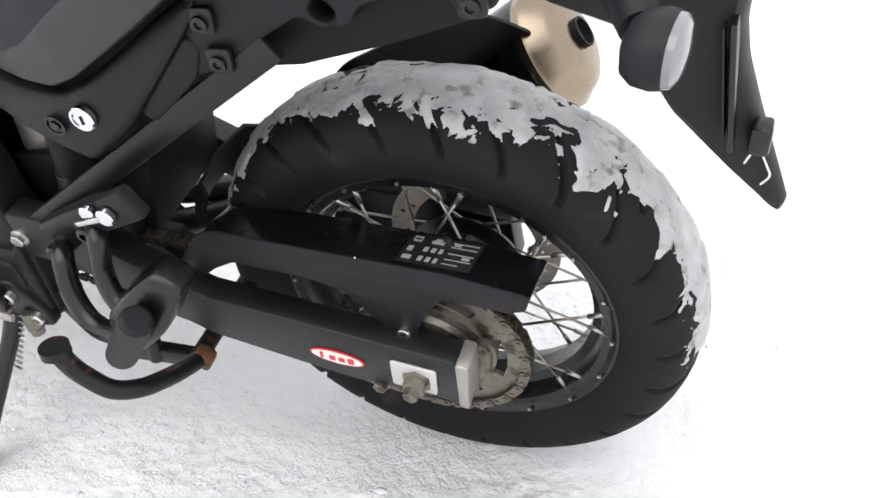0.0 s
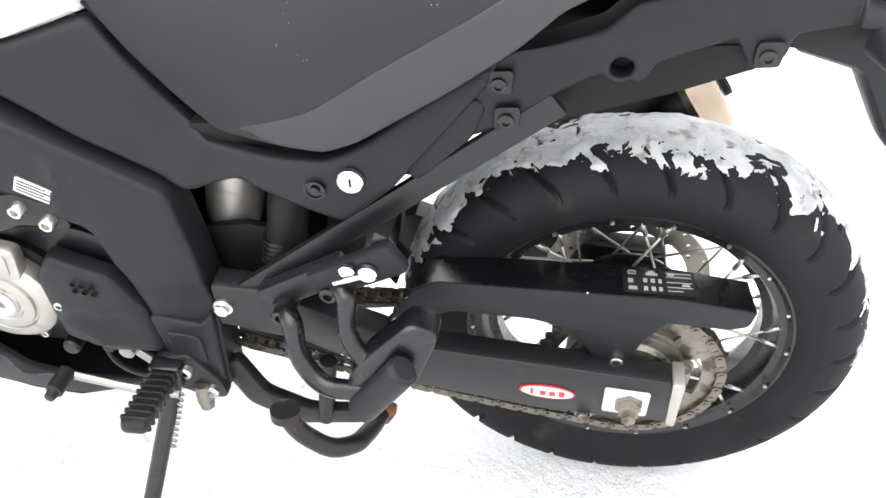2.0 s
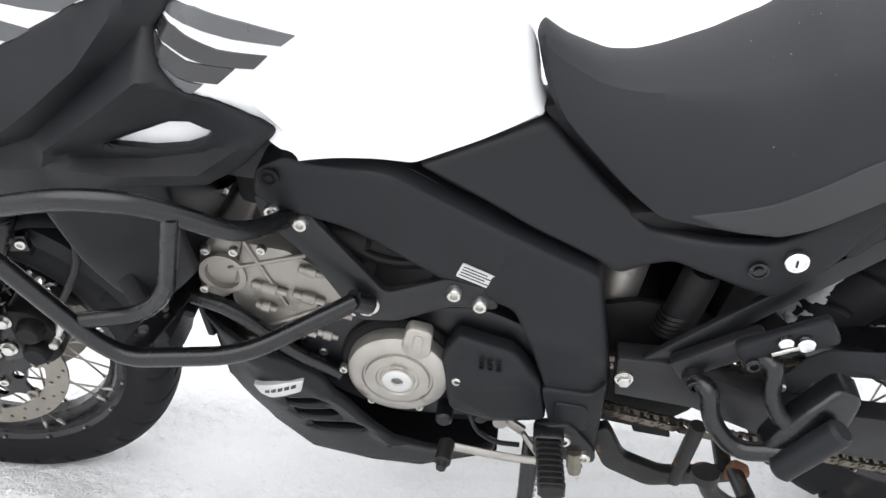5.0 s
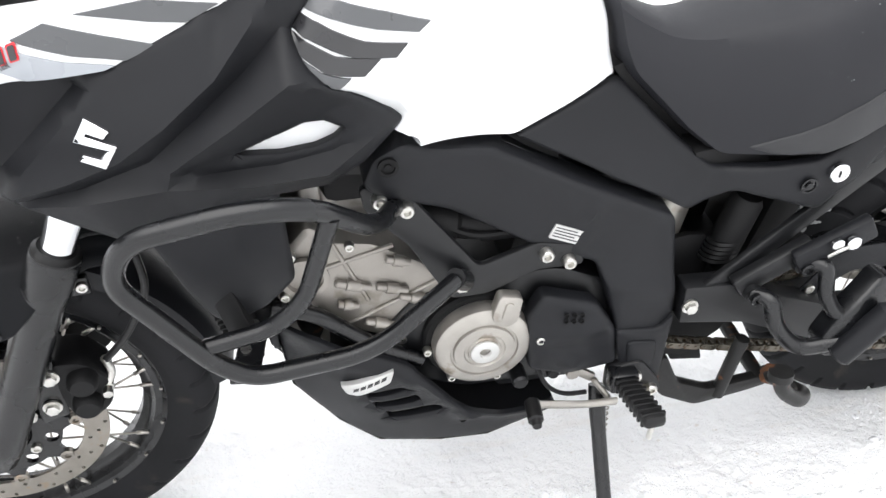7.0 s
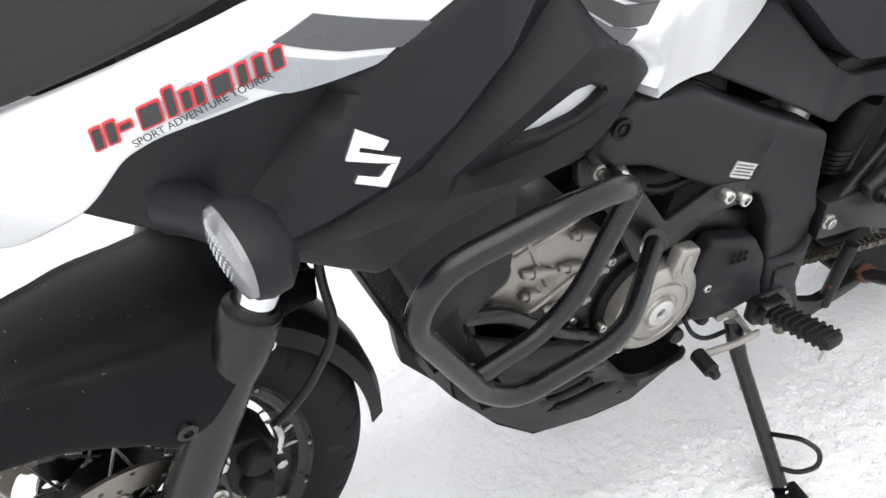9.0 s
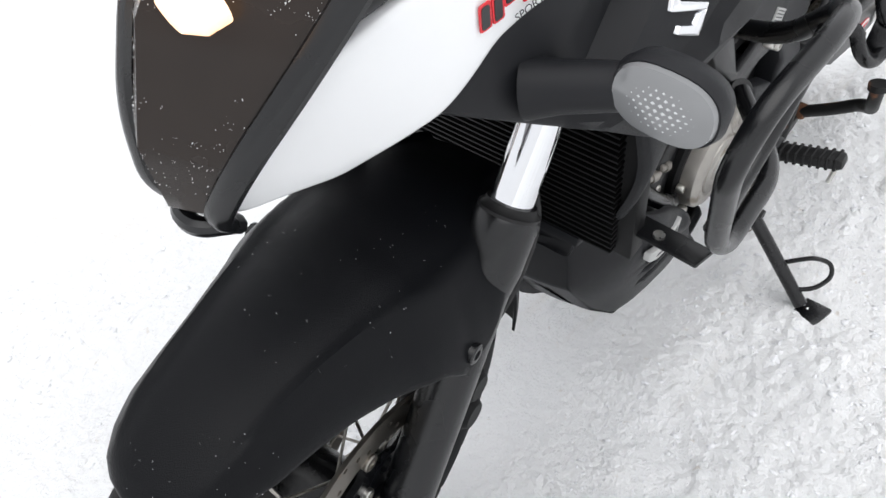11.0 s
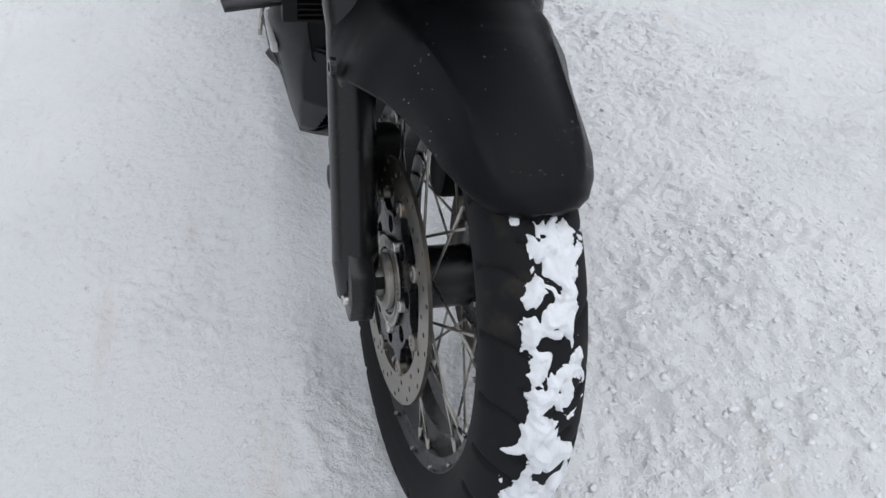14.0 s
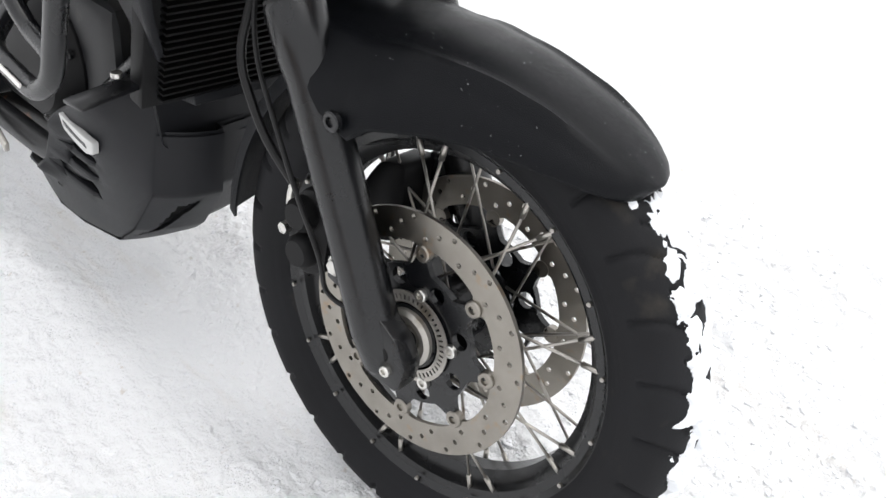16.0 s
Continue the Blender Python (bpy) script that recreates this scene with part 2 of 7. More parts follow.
def rounded(poly, f, steps=4):
    out, n = [], len(poly)
    for i in range(n):
        a, b, c = Vector(poly[i - 1]), Vector(poly[i]), Vector(poly[(i + 1) % n])
        g = min(f, (a - b).length * 0.45, (c - b).length * 0.45)
        p, q = b + (a - b).normalized() * g, b + (c - b).normalized() * g
        out += [tuple(p * (1 - t) ** 2 + b * 2 * t * (1 - t) + q * t * t) for t in (k / steps for k in range(steps + 1))]
    return out


def resampled(poly, step):
    out = []
    for a, b in zip(poly, poly[1:] + poly[:1]):
        k = max(1, int(math.hypot(b[0] - a[0], b[1] - a[1]) / step))
        out += [(a[0] + (b[0] - a[0]) * i / k, a[1] + (b[1] - a[1]) * i / k) for i in range(k)]
    return out


def filled(poly, holes=(), step=0.012, insets=(), lines=()):
    """Triangles that fill an outline, with points spread over its inside: points, faces, rims."""
    from mathutils.geometry import delaunay_2d_cdt
    rims = [resampled(list(p), step) for p in (poly, *holes)]
    pts, edges = [], []
    for rim in rims:
        k = len(pts)
        edges += [(k + i, k + (i + 1) % len(rim)) for i in range(len(rim))]
        pts += rim
    xs, zs = [p[0] for p in poly], [p[1] for p in poly]
    for k, rim in enumerate(list(rims)):
        n = len(rim)
        for i in range(n if insets else 0):
            a, c = Vector(rim[i - 1]), Vector(rim[(i + 1) % n])
            t = (c - a).normalized()
            for d in insets:
                for nx, nz in ((-t.y, t.x), (t.y, -t.x)):
                    p = (rim[i][0] + nx * d, rim[i][1] + nz * d)
                    if inside(p, rims[0]) and not any(inside(p, h) for h in rims[1:]) and all(edge_gap(p, r) > d * 0.93 for r in rims):
                        pts.append(p)
    clear = (max(insets) if insets else 0) + step * 0.55
    seams = []
    for line in lines:
        last = None
        for a, b in zip(line, line[1:]):
            k = max(1, int(math.hypot(b[0] - a[0], b[1] - a[1]) / step))
            for i in range(k + 1):
                p = (a[0] + (b[0] - a[0]) * i / k, a[1] + (b[1] - a[1]) * i / k)
                if inside(p, rims[0]) and not any(inside(p, h) for h in rims[1:]) and all(edge_gap(p, r) > step * 0.3 for r in rims):
                    if last is None or math.hypot(p[0] - pts[last][0], p[1] - pts[last][1]) > step * 0.2:
                        pts.append(p)
                        seams.append(p)
                        if last is not None:
                            edges.append((last, len(pts) - 1))
                        last = len(pts) - 1
                else:
                    last = None
    seam = np.array(seams) if seams else None
    z, row = min(zs), 0
    while z < max(zs):
        x = min(xs) + (step / 2 if row % 2 else 0)
        while x < max(xs):
            if inside((x, z), rims[0]) and not any(inside((x, z), h) for h in rims[1:]) and all(edge_gap((x, z), r) > clear for r in rims):
                if seam is None or np.hypot(seam[:, 0] - x, seam[:, 1] - z).min() > step * 0.5:
                    pts.append((x, z))
            x += step
        z, row = z + step * 0.87, row + 1
    v, _, f, *_ = delaunay_2d_cdt([Vector(p) for p in pts], edges, [], 0, 1e-6)
    v = [(p.x, p.y) for p in v]
    keep = []
    for t in f:
        c = (sum(v[i][0] for i in t) / 3, sum(v[i][1] for i in t) / 3)
        if inside(c, rims[0]) and not any(inside(c, h) for h in rims[1:]):
            keep.append(t)
    return v, keep, rims


def spline(ctrl):
    """A smooth height over the plane through (x, z, height)."""
    C = np.array(ctrl, float)
    n = len(C)
    if n < 4:
        return lambda x, z: float(C[:, 2].mean())
    ker = lambda d: np.where(d > 1e-9, d * d * np.log(np.maximum(d, 1e-9)), 0)
    K = ker(np.hypot(C[:, None, 0] - C[None, :, 0], C[:, None, 1] - C[None, :, 1])) + np.eye(n) * 1e-4
    P = np.c_[np.ones(n), C[:, :2]]
    w = np.linalg.lstsq(np.block([[K, P], [P.T, np.zeros((3, 3))]]), np.r_[C[:, 2], 0, 0, 0], rcond=None)[0]
    return lambda x, z: float(ker(np.hypot(C[:, 0] - x, C[:, 1] - z)) @ w[:n] + w[n] + w[n + 1] * x + w[n + 2] * z)


def faceted(points, ridges=()):
    """A height over the plane made of flat facets between points (x, z, height); ridges: rows of points that stay edges."""
    from mathutils.geometry import delaunay_2d_cdt
    flat = [Vector(p[:2]) for p in points]
    spot = {tuple(p[:2]): i for i, p in enumerate(points)}
    edges = [(spot[tuple(a[:2])], spot[tuple(b[:2])]) for row in ridges for a, b in zip(row, row[1:])]
    v, _, f, ov, *_ = delaunay_2d_cdt(flat, edges, [], 0, 1e-6)
    hs = [points[o[0]][2] if o else None for o in ov]
    P = np.array([(p.x, p.y) for p in v])
    for i, h in enumerate(hs):
        if h is None:
            d = np.hypot(*(np.array([p[:2] for p in points]) - P[i]).T)
            hs[i] = points[int(d.argmin())][2]
    H, T = np.array(hs), np.array(f)
    A, B, C = P[T[:, 0]], P[T[:, 1]], P[T[:, 2]]
    det = (B[:, 1] - C[:, 1]) * (A[:, 0] - C[:, 0]) + (C[:, 0] - B[:, 0]) * (A[:, 1] - C[:, 1])
    det = np.where(np.abs(det) < 1e-12, 1e-12, det)
    mid = P.mean(axis=0)

    def height(x, z):
        for k in range(40):
            w0 = ((B[:, 1] - C[:, 1]) * (x - C[:, 0]) + (C[:, 0] - B[:, 0]) * (z - C[:, 1])) / det
            w1 = ((C[:, 1] - A[:, 1]) * (x - C[:, 0]) + (A[:, 0] - C[:, 0]) * (z - C[:, 1])) / det
            low = np.minimum(np.minimum(w0, w1), 1 - w0 - w1)
            i = int(low.argmax())
            if low[i] > -1e-6:
                return float(w0[i] * H[T[i, 0]] + w1[i] * H[T[i, 1]] + (1 - w0[i] - w1[i]) * H[T[i, 2]])
            x, z = x + (mid[0] - x) * 0.03, z + (mid[1] - z) * 0.03
        return float(H.mean())
    return height


def skin_bm(outline, ctrl, thick=0.006, edge=0.008, step=0.012, side=-1, holes=(), creases=(), both=False, soft=0.012, power=2.0, lines=()):
    """A moulded panel: its outline in the side view (x, z), its half width by ctrl (x, z, y); rolled in at the edge.
    creases: (a, b, height, width) ridges. both: one closed body that spans to the other side."""
    poly = rounded(list(outline), soft) if soft else list(outline)
    v, f, rims = filled(poly, holes, step, (edge * 0.12, edge * 0.45, edge) if edge else (), lines)
    h = spline(ctrl) if not callable(ctrl) else ctrl
    top, back = [], []
    for x, z in v:
        d = min(edge_gap((x, z), r) for r in rims)
        y = h(x, z)
        u = max(0.0, 1 - d / edge) if edge else 0
        for a, b, hh, w in creases:
            ab = (b[0] - a[0], b[1] - a[1])
            t = max(0, min(1, ((x - a[0]) * ab[0] + (z - a[1]) * ab[1]) / (ab[0] ** 2 + ab[1] ** 2)))
            y += hh * max(0, 1 - math.hypot(x - a[0] - t * ab[0], z - a[1] - t * ab[1]) / w)
        if both:
            y *= (1 - u ** power) ** 0.5
            top.append((x, -y, z))
            back.append((x, y, z))
        else:
            y -= edge * 0.8 * (1 - math.sqrt(max(0, 1 - u * u)))
            top.append((x, side * y, z))
            back.append((x, side * (y - thick), z))
    bm = bmesh.new()
    A, B = [bm.verts.new(p) for p in top], [bm.verts.new(p) for p in back]
    count = {}
    for t in f:
        bm.faces.new([A[i] for i in t])
        bm.faces.new([B[i] for i in reversed(t)])
        for i, j in ((t[0], t[1]), (t[1], t[2]), (t[2], t[0])):
            count[(min(i, j), max(i, j))] = count.get((min(i, j), max(i, j)), 0) + 1
    for (i, j), c in count.items():
        if c == 1:
            bm.faces.new((A[i], A[j], B[j], B[i]))
    if both:
        bmesh.ops.remove_doubles(bm, verts=bm.verts, dist=1e-5)
    return bm


def plate_bm(outline, y0, y1, bevel=0.002, holes=(), soft=0.004, bm=None):
    """A flat plate with its outline in the side view and bevelled rims."""
    poly = rounded(list(outline), soft) if soft else list(outline)
    v, f, _ = filled(poly, [rounded(list(h), 0.004) if soft else h for h in holes], 10.0)
    bm = bm or bmesh.new()
    A, B = [bm.verts.new((x, y0, z)) for x, z in v], [bm.verts.new((x, y1, z)) for x, z in v]
    count = {}
    for t in f:
        bm.faces.new([A[i] for i in t])
        bm.faces.new([B[i] for i in reversed(t)])
        for i, j in ((t[0], t[1]), (t[1], t[2]), (t[2], t[0])):
            count[(min(i, j), max(i, j))] = count.get((min(i, j), max(i, j)), 0) + 1
    rim = []
    for (i, j), c in count.items():
        if c == 1:
            q = bm.faces.new((A[i], A[j], B[j], B[i]))
            rim += [e for e in q.edges if {e.verts[0], e.verts[1]} in ({A[i], A[j]}, {B[i], B[j]})]
    if bevel:
        bmesh.ops.recalc_face_normals(bm, faces=bm.faces)
        bmesh.ops.dissolve_limit(bm, angle_limit=0.02, verts=bm.verts, edges=[e for e in bm.edges if e not in set(rim)])
        rim = [e for e in rim if e.is_valid]
        bmesh.ops.bevel(bm, geom=rim, offset=bevel, segments=2, profile=0.5, affect="EDGES", clamp_overlap=True)
    return bm


def circle(x, z, r, n=24):
    return [(x + r * math.cos(2 * math.pi * i / n), z + r * math.sin(2 * math.pi * i / n)) for i in range(n)]


def box_bm(x0, x1, y0, y1, z0, z1, bevel=0.003, bm=None):
    bm = bm or bmesh.new()
    got = bmesh.ops.create_cube(bm, size=1, matrix=Matrix.Translation(((x0 + x1) / 2, (y0 + y1) / 2, (z0 + z1) / 2)) @ Matrix.Diagonal((x1 - x0, y1 - y0, z1 - z0, 1)))
    if bevel:
        bmesh.ops.bevel(bm, geom=list({e for v in got["verts"] for e in v.link_edges}), offset=bevel, segments=2, profile=0.5, affect="EDGES")
    return bm


BOLTS = {}


def bolt(where, parent, r=0.008, h=0.006, turn=None, material=None, kind="socket", name="bolt"):
    """A bolt head; its axis points along -y unless turned."""
    material = material or BOLT
    key = (round(r, 4), round(h, 4), kind, material.name)
    if key not in BOLTS:
        if kind == "hex":
            bm = solid_bm([(0.001, r * 1.35), (-h * 0.25, r * 1.35)], 20)
            for prof, n in (([(-h * 0.25, r), (-h * 0.9, r), (-h, r * 0.86)], 6),):
                add = solid_bm(prof, n)
                me = bpy.data.meshes.new("tmp")
                add.to_mesh(me)
                bm.from_mesh(me)
                add.free()
        else:
            bm = solid_bm([(0.001, r * 1.02), (-h * 0.8, r), (-h, r * 0.85), (-h, r * 0.52), (-h * 0.45, r * 0.5)], 16)
        me = bpy.data.meshes.new(name)
        bmesh.ops.recalc_face_normals(bm, faces=bm.faces)
        bm.to_mesh(me)
        me.materials.append(material)
        bm.free()
        me.shade_smooth()
        me.set_sharp_from_angle(angle=radians(35))
        BOLTS[key] = me
    m = Matrix.Translation(where) @ (turn or Matrix())
    return part(name, BOLTS[key], None, parent, m=m)


# ground: one sheet of trodden snow, fine near the machine, out to the horizon
def ground_height(x, y):
    near = math.exp(-((x + 0.7) ** 2 + (y + 0.0) ** 2) / 30)
    p = Vector((x, y, 0))
    h = 0.016 * noise.noise(p * 1.1) + 0.015 * noise.noise(p * 3.3 + Vector((5, 2, 0)))
    h += 0.014 * noise.noise(p * 9 + Vector((1, 7, 0))) * (0.5 + 0.8 * max(0, noise.noise(p * 0.8 + Vector((3, 3, 0))) + 0.3))
    rough = 0.97 - 0.26 * math.tanh((y + 0.02 - 0.25 * noise.noise(p * 0.9)) / 0.2)
    warp = Vector((noise.noise(p * 21), noise.noise(p * 21 + Vector((7, 0, 0))), 0)) * 0.012
    c, e = noise.noise((p + warp) * 34 + Vector((9, 1, 0))), noise.noise((p + warp) * 71 + Vector((2, 4, 0)))
    step = lambda v, a, b: (lambda k: k * k * (3 - 2 * k))(max(0.0, min(1.0, (v - a) / (b - a))))
    f_ = noise.noise((p + warp) * 17 + Vector((4, 8, 0)))
    h += rough * (0.75 + 0.9 * noise.noise(p * 4.1)) * (0.0050 * step(c, -0.25, 0.45) * (0.5 + max(0, 0.6 + noise.noise(p * 2.3))) + 0.0040 * step(e, -0.3, 0.45) + 0.0060 * max(0, f_) + 0.0030 * noise.noise(p * 115))
    rut = math.exp(-((y - 0.01 + 0.02 * math.sin(x * 1.7)) / 0.09) ** 2)
    h = h * (1 - 0.75 * rut) - 0.004 * rut + 0.024 * (math.exp(-((y + 0.16) / 0.06) ** 2) + math.exp(-((y - 0.17) / 0.06) ** 2)) * (0.6 + noise.noise(p * 2.1))
    return h * (0.35 + 0.65 * near)


def graded(lo, hi, fine0, fine1, step, grow):
    mid = list(np.arange(fine0, fine1, step))
    out, d, x = [], step, fine1
    while x < hi:
        out.append(x)
        d *= grow
        x += d
    right = out + [hi]
    out, d, x = [], step, fine0 - step
    while x > lo:
        out.append(x)
        d *= grow
        x -= d
    return [lo] + out[::-1] + mid + right


def build_ground():
    xs = graded(-900, 900, -2.3, 0.8, 0.0055, 1.09)
    ys = graded(-900, 900, -0.75, 1.0, 0.0055, 1.09)
    verts = [(x, y, ground_height(x, y)) for y in ys for x in xs]
    n = len(xs)
    faces = [(j * n + i, j * n + i + 1, j * n + n + i + 1, j * n + n + i) for j in range(len(ys) - 1) for i in range(n - 1)]
    g = raw("ground", verts, faces, SNOW, angle=180)
    tagged(g, "white trodden snow with ruts, crumbs and brown dirt", "ground", kind="structure")


build_ground()
# the motorcycle: built upright with the rear axle over x = 0, front towards -x, then leaned on its stand
LEAN_BIKE, STEER_ANGLE = 12.0, 5.0
bike = new("motorcycle")
bike.empty_display_size = 0.2
tagged(bike, "black and white adventure motorcycle leaning on its side stand in snow", "motorcycle")
bike.matrix_world = Matrix.Translation((0, 0, 0.075)) @ pose(0, 0, 0, LEAN_BIKE, 0, 0) @ Matrix.Translation((0, 0, -0.075))
RAKE = radians(26.0)
AX = Vector((math.sin(RAKE), 0, math.cos(RAKE)))
PIVOT = Vector((-1.67, 0, 0))
STEER = Matrix.Translation(PIVOT) @ Matrix.Rotation(radians(STEER_ANGLE), 4, AX) @ Matrix.Translation(-PIVOT)
FRONT, REAR = Vector((-1.567, -0.006, 0.3255)), Vector((-0.003, 0.027, 0.319))


def tyre_profile(w, r0, R):
    k = w / 0.15
    s = (R - r0) / 0.107
    half = [(0.052, 0.0), (0.060, 0.010), (0.071, 0.034), (0.0755, 0.055), (0.0735, 0.070), (0.066, 0.084), (0.052, 0.096), (0.034, 0.1030), (0.017, 0.1062), (0.0, 0.107)]
    out = [(y * k, r0 + h * s) for y, h in half]
    prof = [(-y, r) for y, r in out] + [(y, r) for y, r in out[::-1][1:]]
    d = [0.0]
    for a, b in zip(prof, prof[1:]):
        d.append(d[-1] + math.hypot(b[0] - a[0], b[1] - a[1]))
    n = 56
    res = [(float(np.interp(d[-1] * i / n, d, [p[0] for p in prof])), float(np.interp(d[-1] * i / n, d, [p[1] for p in prof]))) for i in range(n + 1)]
    sm = res
    for _ in range(2):
        sm = [sm[0]] + [((a[0] + 2 * b[0] + c[0]) / 4, (a[1] + 2 * b[1] + c[1]) / 4) for a, b, c in zip(sm, sm[1:], sm[2:])] + [sm[-1]]
    return sm


def tyre(parent, w, r0, R, count, lug, label):
    prof = tyre_profile(w, r0, R)
    n, m = count * 26, len(prof)
    inner = [(w * 0.30, r0 + 0.004), (-w * 0.30, r0 + 0.004)]
    verts, faces = [], []
    for i in range(n):
        a = 2 * math.pi * i / n
        for j, (y, r) in enumerate(prof):
            u = y / (w / 2)
            off = 0.5 if u > 0 else 0.0
            lean = 0.62 * (abs(u) - 0.35) * (1 if u < 0 else 1)
            ph = (i / n * count + off + lean + 0.10 * math.sin(3 * u)) % 1.0
            depth = 0.0
            wide = 0.075 if abs(u) > 0.55 else 0.06
            if r > r0 + (R - r0) * 0.53 and 0.10 < abs(u):
                if abs(ph - 0.5) < wide:
                    depth = lug * min(1, (wide - abs(ph - 0.5)) / 0.05)
                if abs(u) < 0.52 and abs(((ph * 1.0) + 0.5) % 1.0 - 0.5) < 0.06:
                    depth = max(depth, lug * 0.8)
            if abs(r - (r0 + (R - r0) * 0.2)) < 0.002:
                depth = -0.0008
            pa, pb = prof[max(j - 1, 0)], prof[min(j + 1, m - 1)]
            tl = math.hypot(pb[0] - pa[0], pb[1] - pa[1])
            rr = r - depth * (pb[0] - pa[0]) / tl
            yy = y + depth * (pb[1] - pa[1]) / tl
            verts.append((rr * math.cos(a), yy, rr * math.sin(a)))
        for y, r in inner:
            verts.append((r * math.cos(a), y, r * math.sin(a)))
    k = m + 2
    for i in range(n):
        p, q = i * k, ((i + 1) % n) * k
        for j in range(k):
            faces.append((p + j, p + (j + 1) % k, q + (j + 1) % k, q + j))
    return raw("tyre", verts, faces, RUBBER, parent, label, angle=40)


def rim(parent, w, r, label=""):
    """A black spoked rim: flanges, bead seats, drop centre."""
    h = w / 2
    prof = [(-h, r + 0.012), (-h - 0.004, r + 0.010), (-h - 0.004, r + 0.001), (-h + 0.003, r - 0.006), (-h + 0.004, r - 0.016), (-h + 0.012, r - 0.020),
            (-h * 0.45, r - 0.024), (-h * 0.3, r - 0.034), (h * 0.3, r - 0.034), (h * 0.45, r - 0.024), (h - 0.012, r - 0.020), (h - 0.004, r - 0.016), (h - 0.003, r - 0.006),
            (h + 0.004, r + 0.001), (h + 0.004, r + 0.010), (h, r + 0.012), (h * 0.5, r - 0.010), (h * 0.2, r - 0.026), (-h * 0.2, r - 0.026), (-h * 0.5, r - 0.010)]
    return part("rim", lathe_bm(prof, 96), STEEL_BLACK, parent, label or "black aluminium spoked rim")


def spokes(parent, hub_r, hub_y, rim_r, rim_y, pairs):
    """Crossed wire spokes with nipples at the rim's flanges."""
    seed = {}
    for sgn in (-1, 1):
        for tang in (-1, 1):
            a = radians(tang * 38)
            p0 = Vector((hub_r * math.sin(-a), sgn * hub_y, hub_r * math.cos(a)))
            p1 = Vector((0, sgn * rim_y, rim_r))
            bm = tube_bm([p0, p1], 0.0019, 6, 0)
            tube_bm([p1 + (p0 - p1).normalized() * 0.020, p1 + (p1 - p0).normalized() * 0.004], 0.0034, 6, 0, bm=bm)
            me = bpy.data.meshes.new("spoke")
            bmesh.ops.recalc_face_normals(bm, faces=bm.faces)
            bm.to_mesh(me)
            bm.free()
            me.materials.append(SPOKE)
            me.shade_smooth()
            seed[(sgn, tang)] = me
    for i in range(pairs):
        for (sgn, tang), me in seed.items():
            a = 360 / pairs * (i + (0.25 if tang > 0 else 0) + (0.12 if sgn > 0 else 0))
            part("spoke", me, None, parent, m=pose(0, 0, 0, 0, a, 0))


NIPPLE = bpy.data.meshes.new("nipple")
_nb = solid_bm([(-0.0022, 0.0026), (0.0, 0.0030), (0.0022, 0.0026)], 8)
_nb.to_mesh(NIPPLE)
_nb.free()
NIPPLE.materials.append(SPOKE)


def nipples(parent, r, y, n):
    """The spoke heads that dot the rim's flanges."""
    for sgn in (-1, 1):
        for i in range(n):
            a = 2 * math.pi * (i + (0.25 if sgn > 0 else 0)) / n
            part("nipple", NIPPLE, None, parent, m=Matrix.Translation((r * math.cos(a), sgn * y, r * math.sin(a))))


def snow_on_tyre(name, where, w, r0, R, a0, a1, u0, u1, cut, seed, label, thick=0.012, blot=1.0, material=None):
    """Clotted snow that sticks to a tread, broken by gaps. Angles from straight up towards the rear."""
    prof = tyre_profile(w, r0, R)
    na, nu = int((a1 - a0) * 3.2), 64
    grid, val = [], []
    d = np.linspace(-1, 1, len(prof))
    us = np.linspace(u0, u1, nu)
    for i in range(na + 1):
        a = a0 + (a1 - a0) * i / na
        row, vr = [], []
        for u in us:
            y, r = float(np.interp(u, d, [p[0] for p in prof])), float(np.interp(u, d, [p[1] for p in prof]))
            q = Vector((math.radians(a) * R * 21, y * 26, seed))
            q = q + Vector((noise.noise(q * 1.7), noise.noise(q * 1.7 + Vector((4, 4, 4))), 0)) * 0.55
            v = noise.noise(q * blot) * 0.55 + noise.noise(q * 2.4) * 0.40 + noise.noise(q * 6.5) * 0.20
            fade = min((a - a0) / 9, (a1 - a) / 9, 1) - 1
            side = min((u - u0) / (u1 - u0), (u1 - u) / (u1 - u0)) * 3.2
            v += cut + 0.5 * fade + 0.75 * (min(side, 1) - 0.6)
            h = max(0, min(1, v * 2.2)) ** 0.6 * thick * (0.75 + 0.5 * noise.noise(q * 1.3)) - 0.002 + 0.0012 * noise.noise(q * 14)
            aa = radians(90 - a)
            nr = max(r - (r0 + (R - r0) * 0.55), 0.0) / ((R - r0) * 0.45)
            ny = (1 - nr) * (1 if y > 0 else -1) * 0.7
            row.append(((r + h * nr) * math.cos(aa), y + h * ny, (r + h * nr) * math.sin(aa)))
            vr.append(v)
        grid.append(row)
        val.append(vr)
    verts = [p for row in grid for p in row]
    faces = []
    for i in range(na):
        for j in range(nu - 1):
            if max(val[i][j], val[i + 1][j], val[i][j + 1], val[i + 1][j + 1]) > 0:
                faces.append((i * nu + j, i * nu + j + 1, i * nu + nu + j + 1, i * nu + nu + j))
    used = sorted({k for f in faces for k in f})
    idx = {k: i for i, k in enumerate(used)}
    ob = raw(name, [verts[k] for k in used], [tuple(idx[k] for k in f) for f in faces], material or SNOWSTUCK, angle=180)
    ob.matrix_world = bike.matrix_world @ where
    return tagged(ob, label, "snow", kind="stuff")


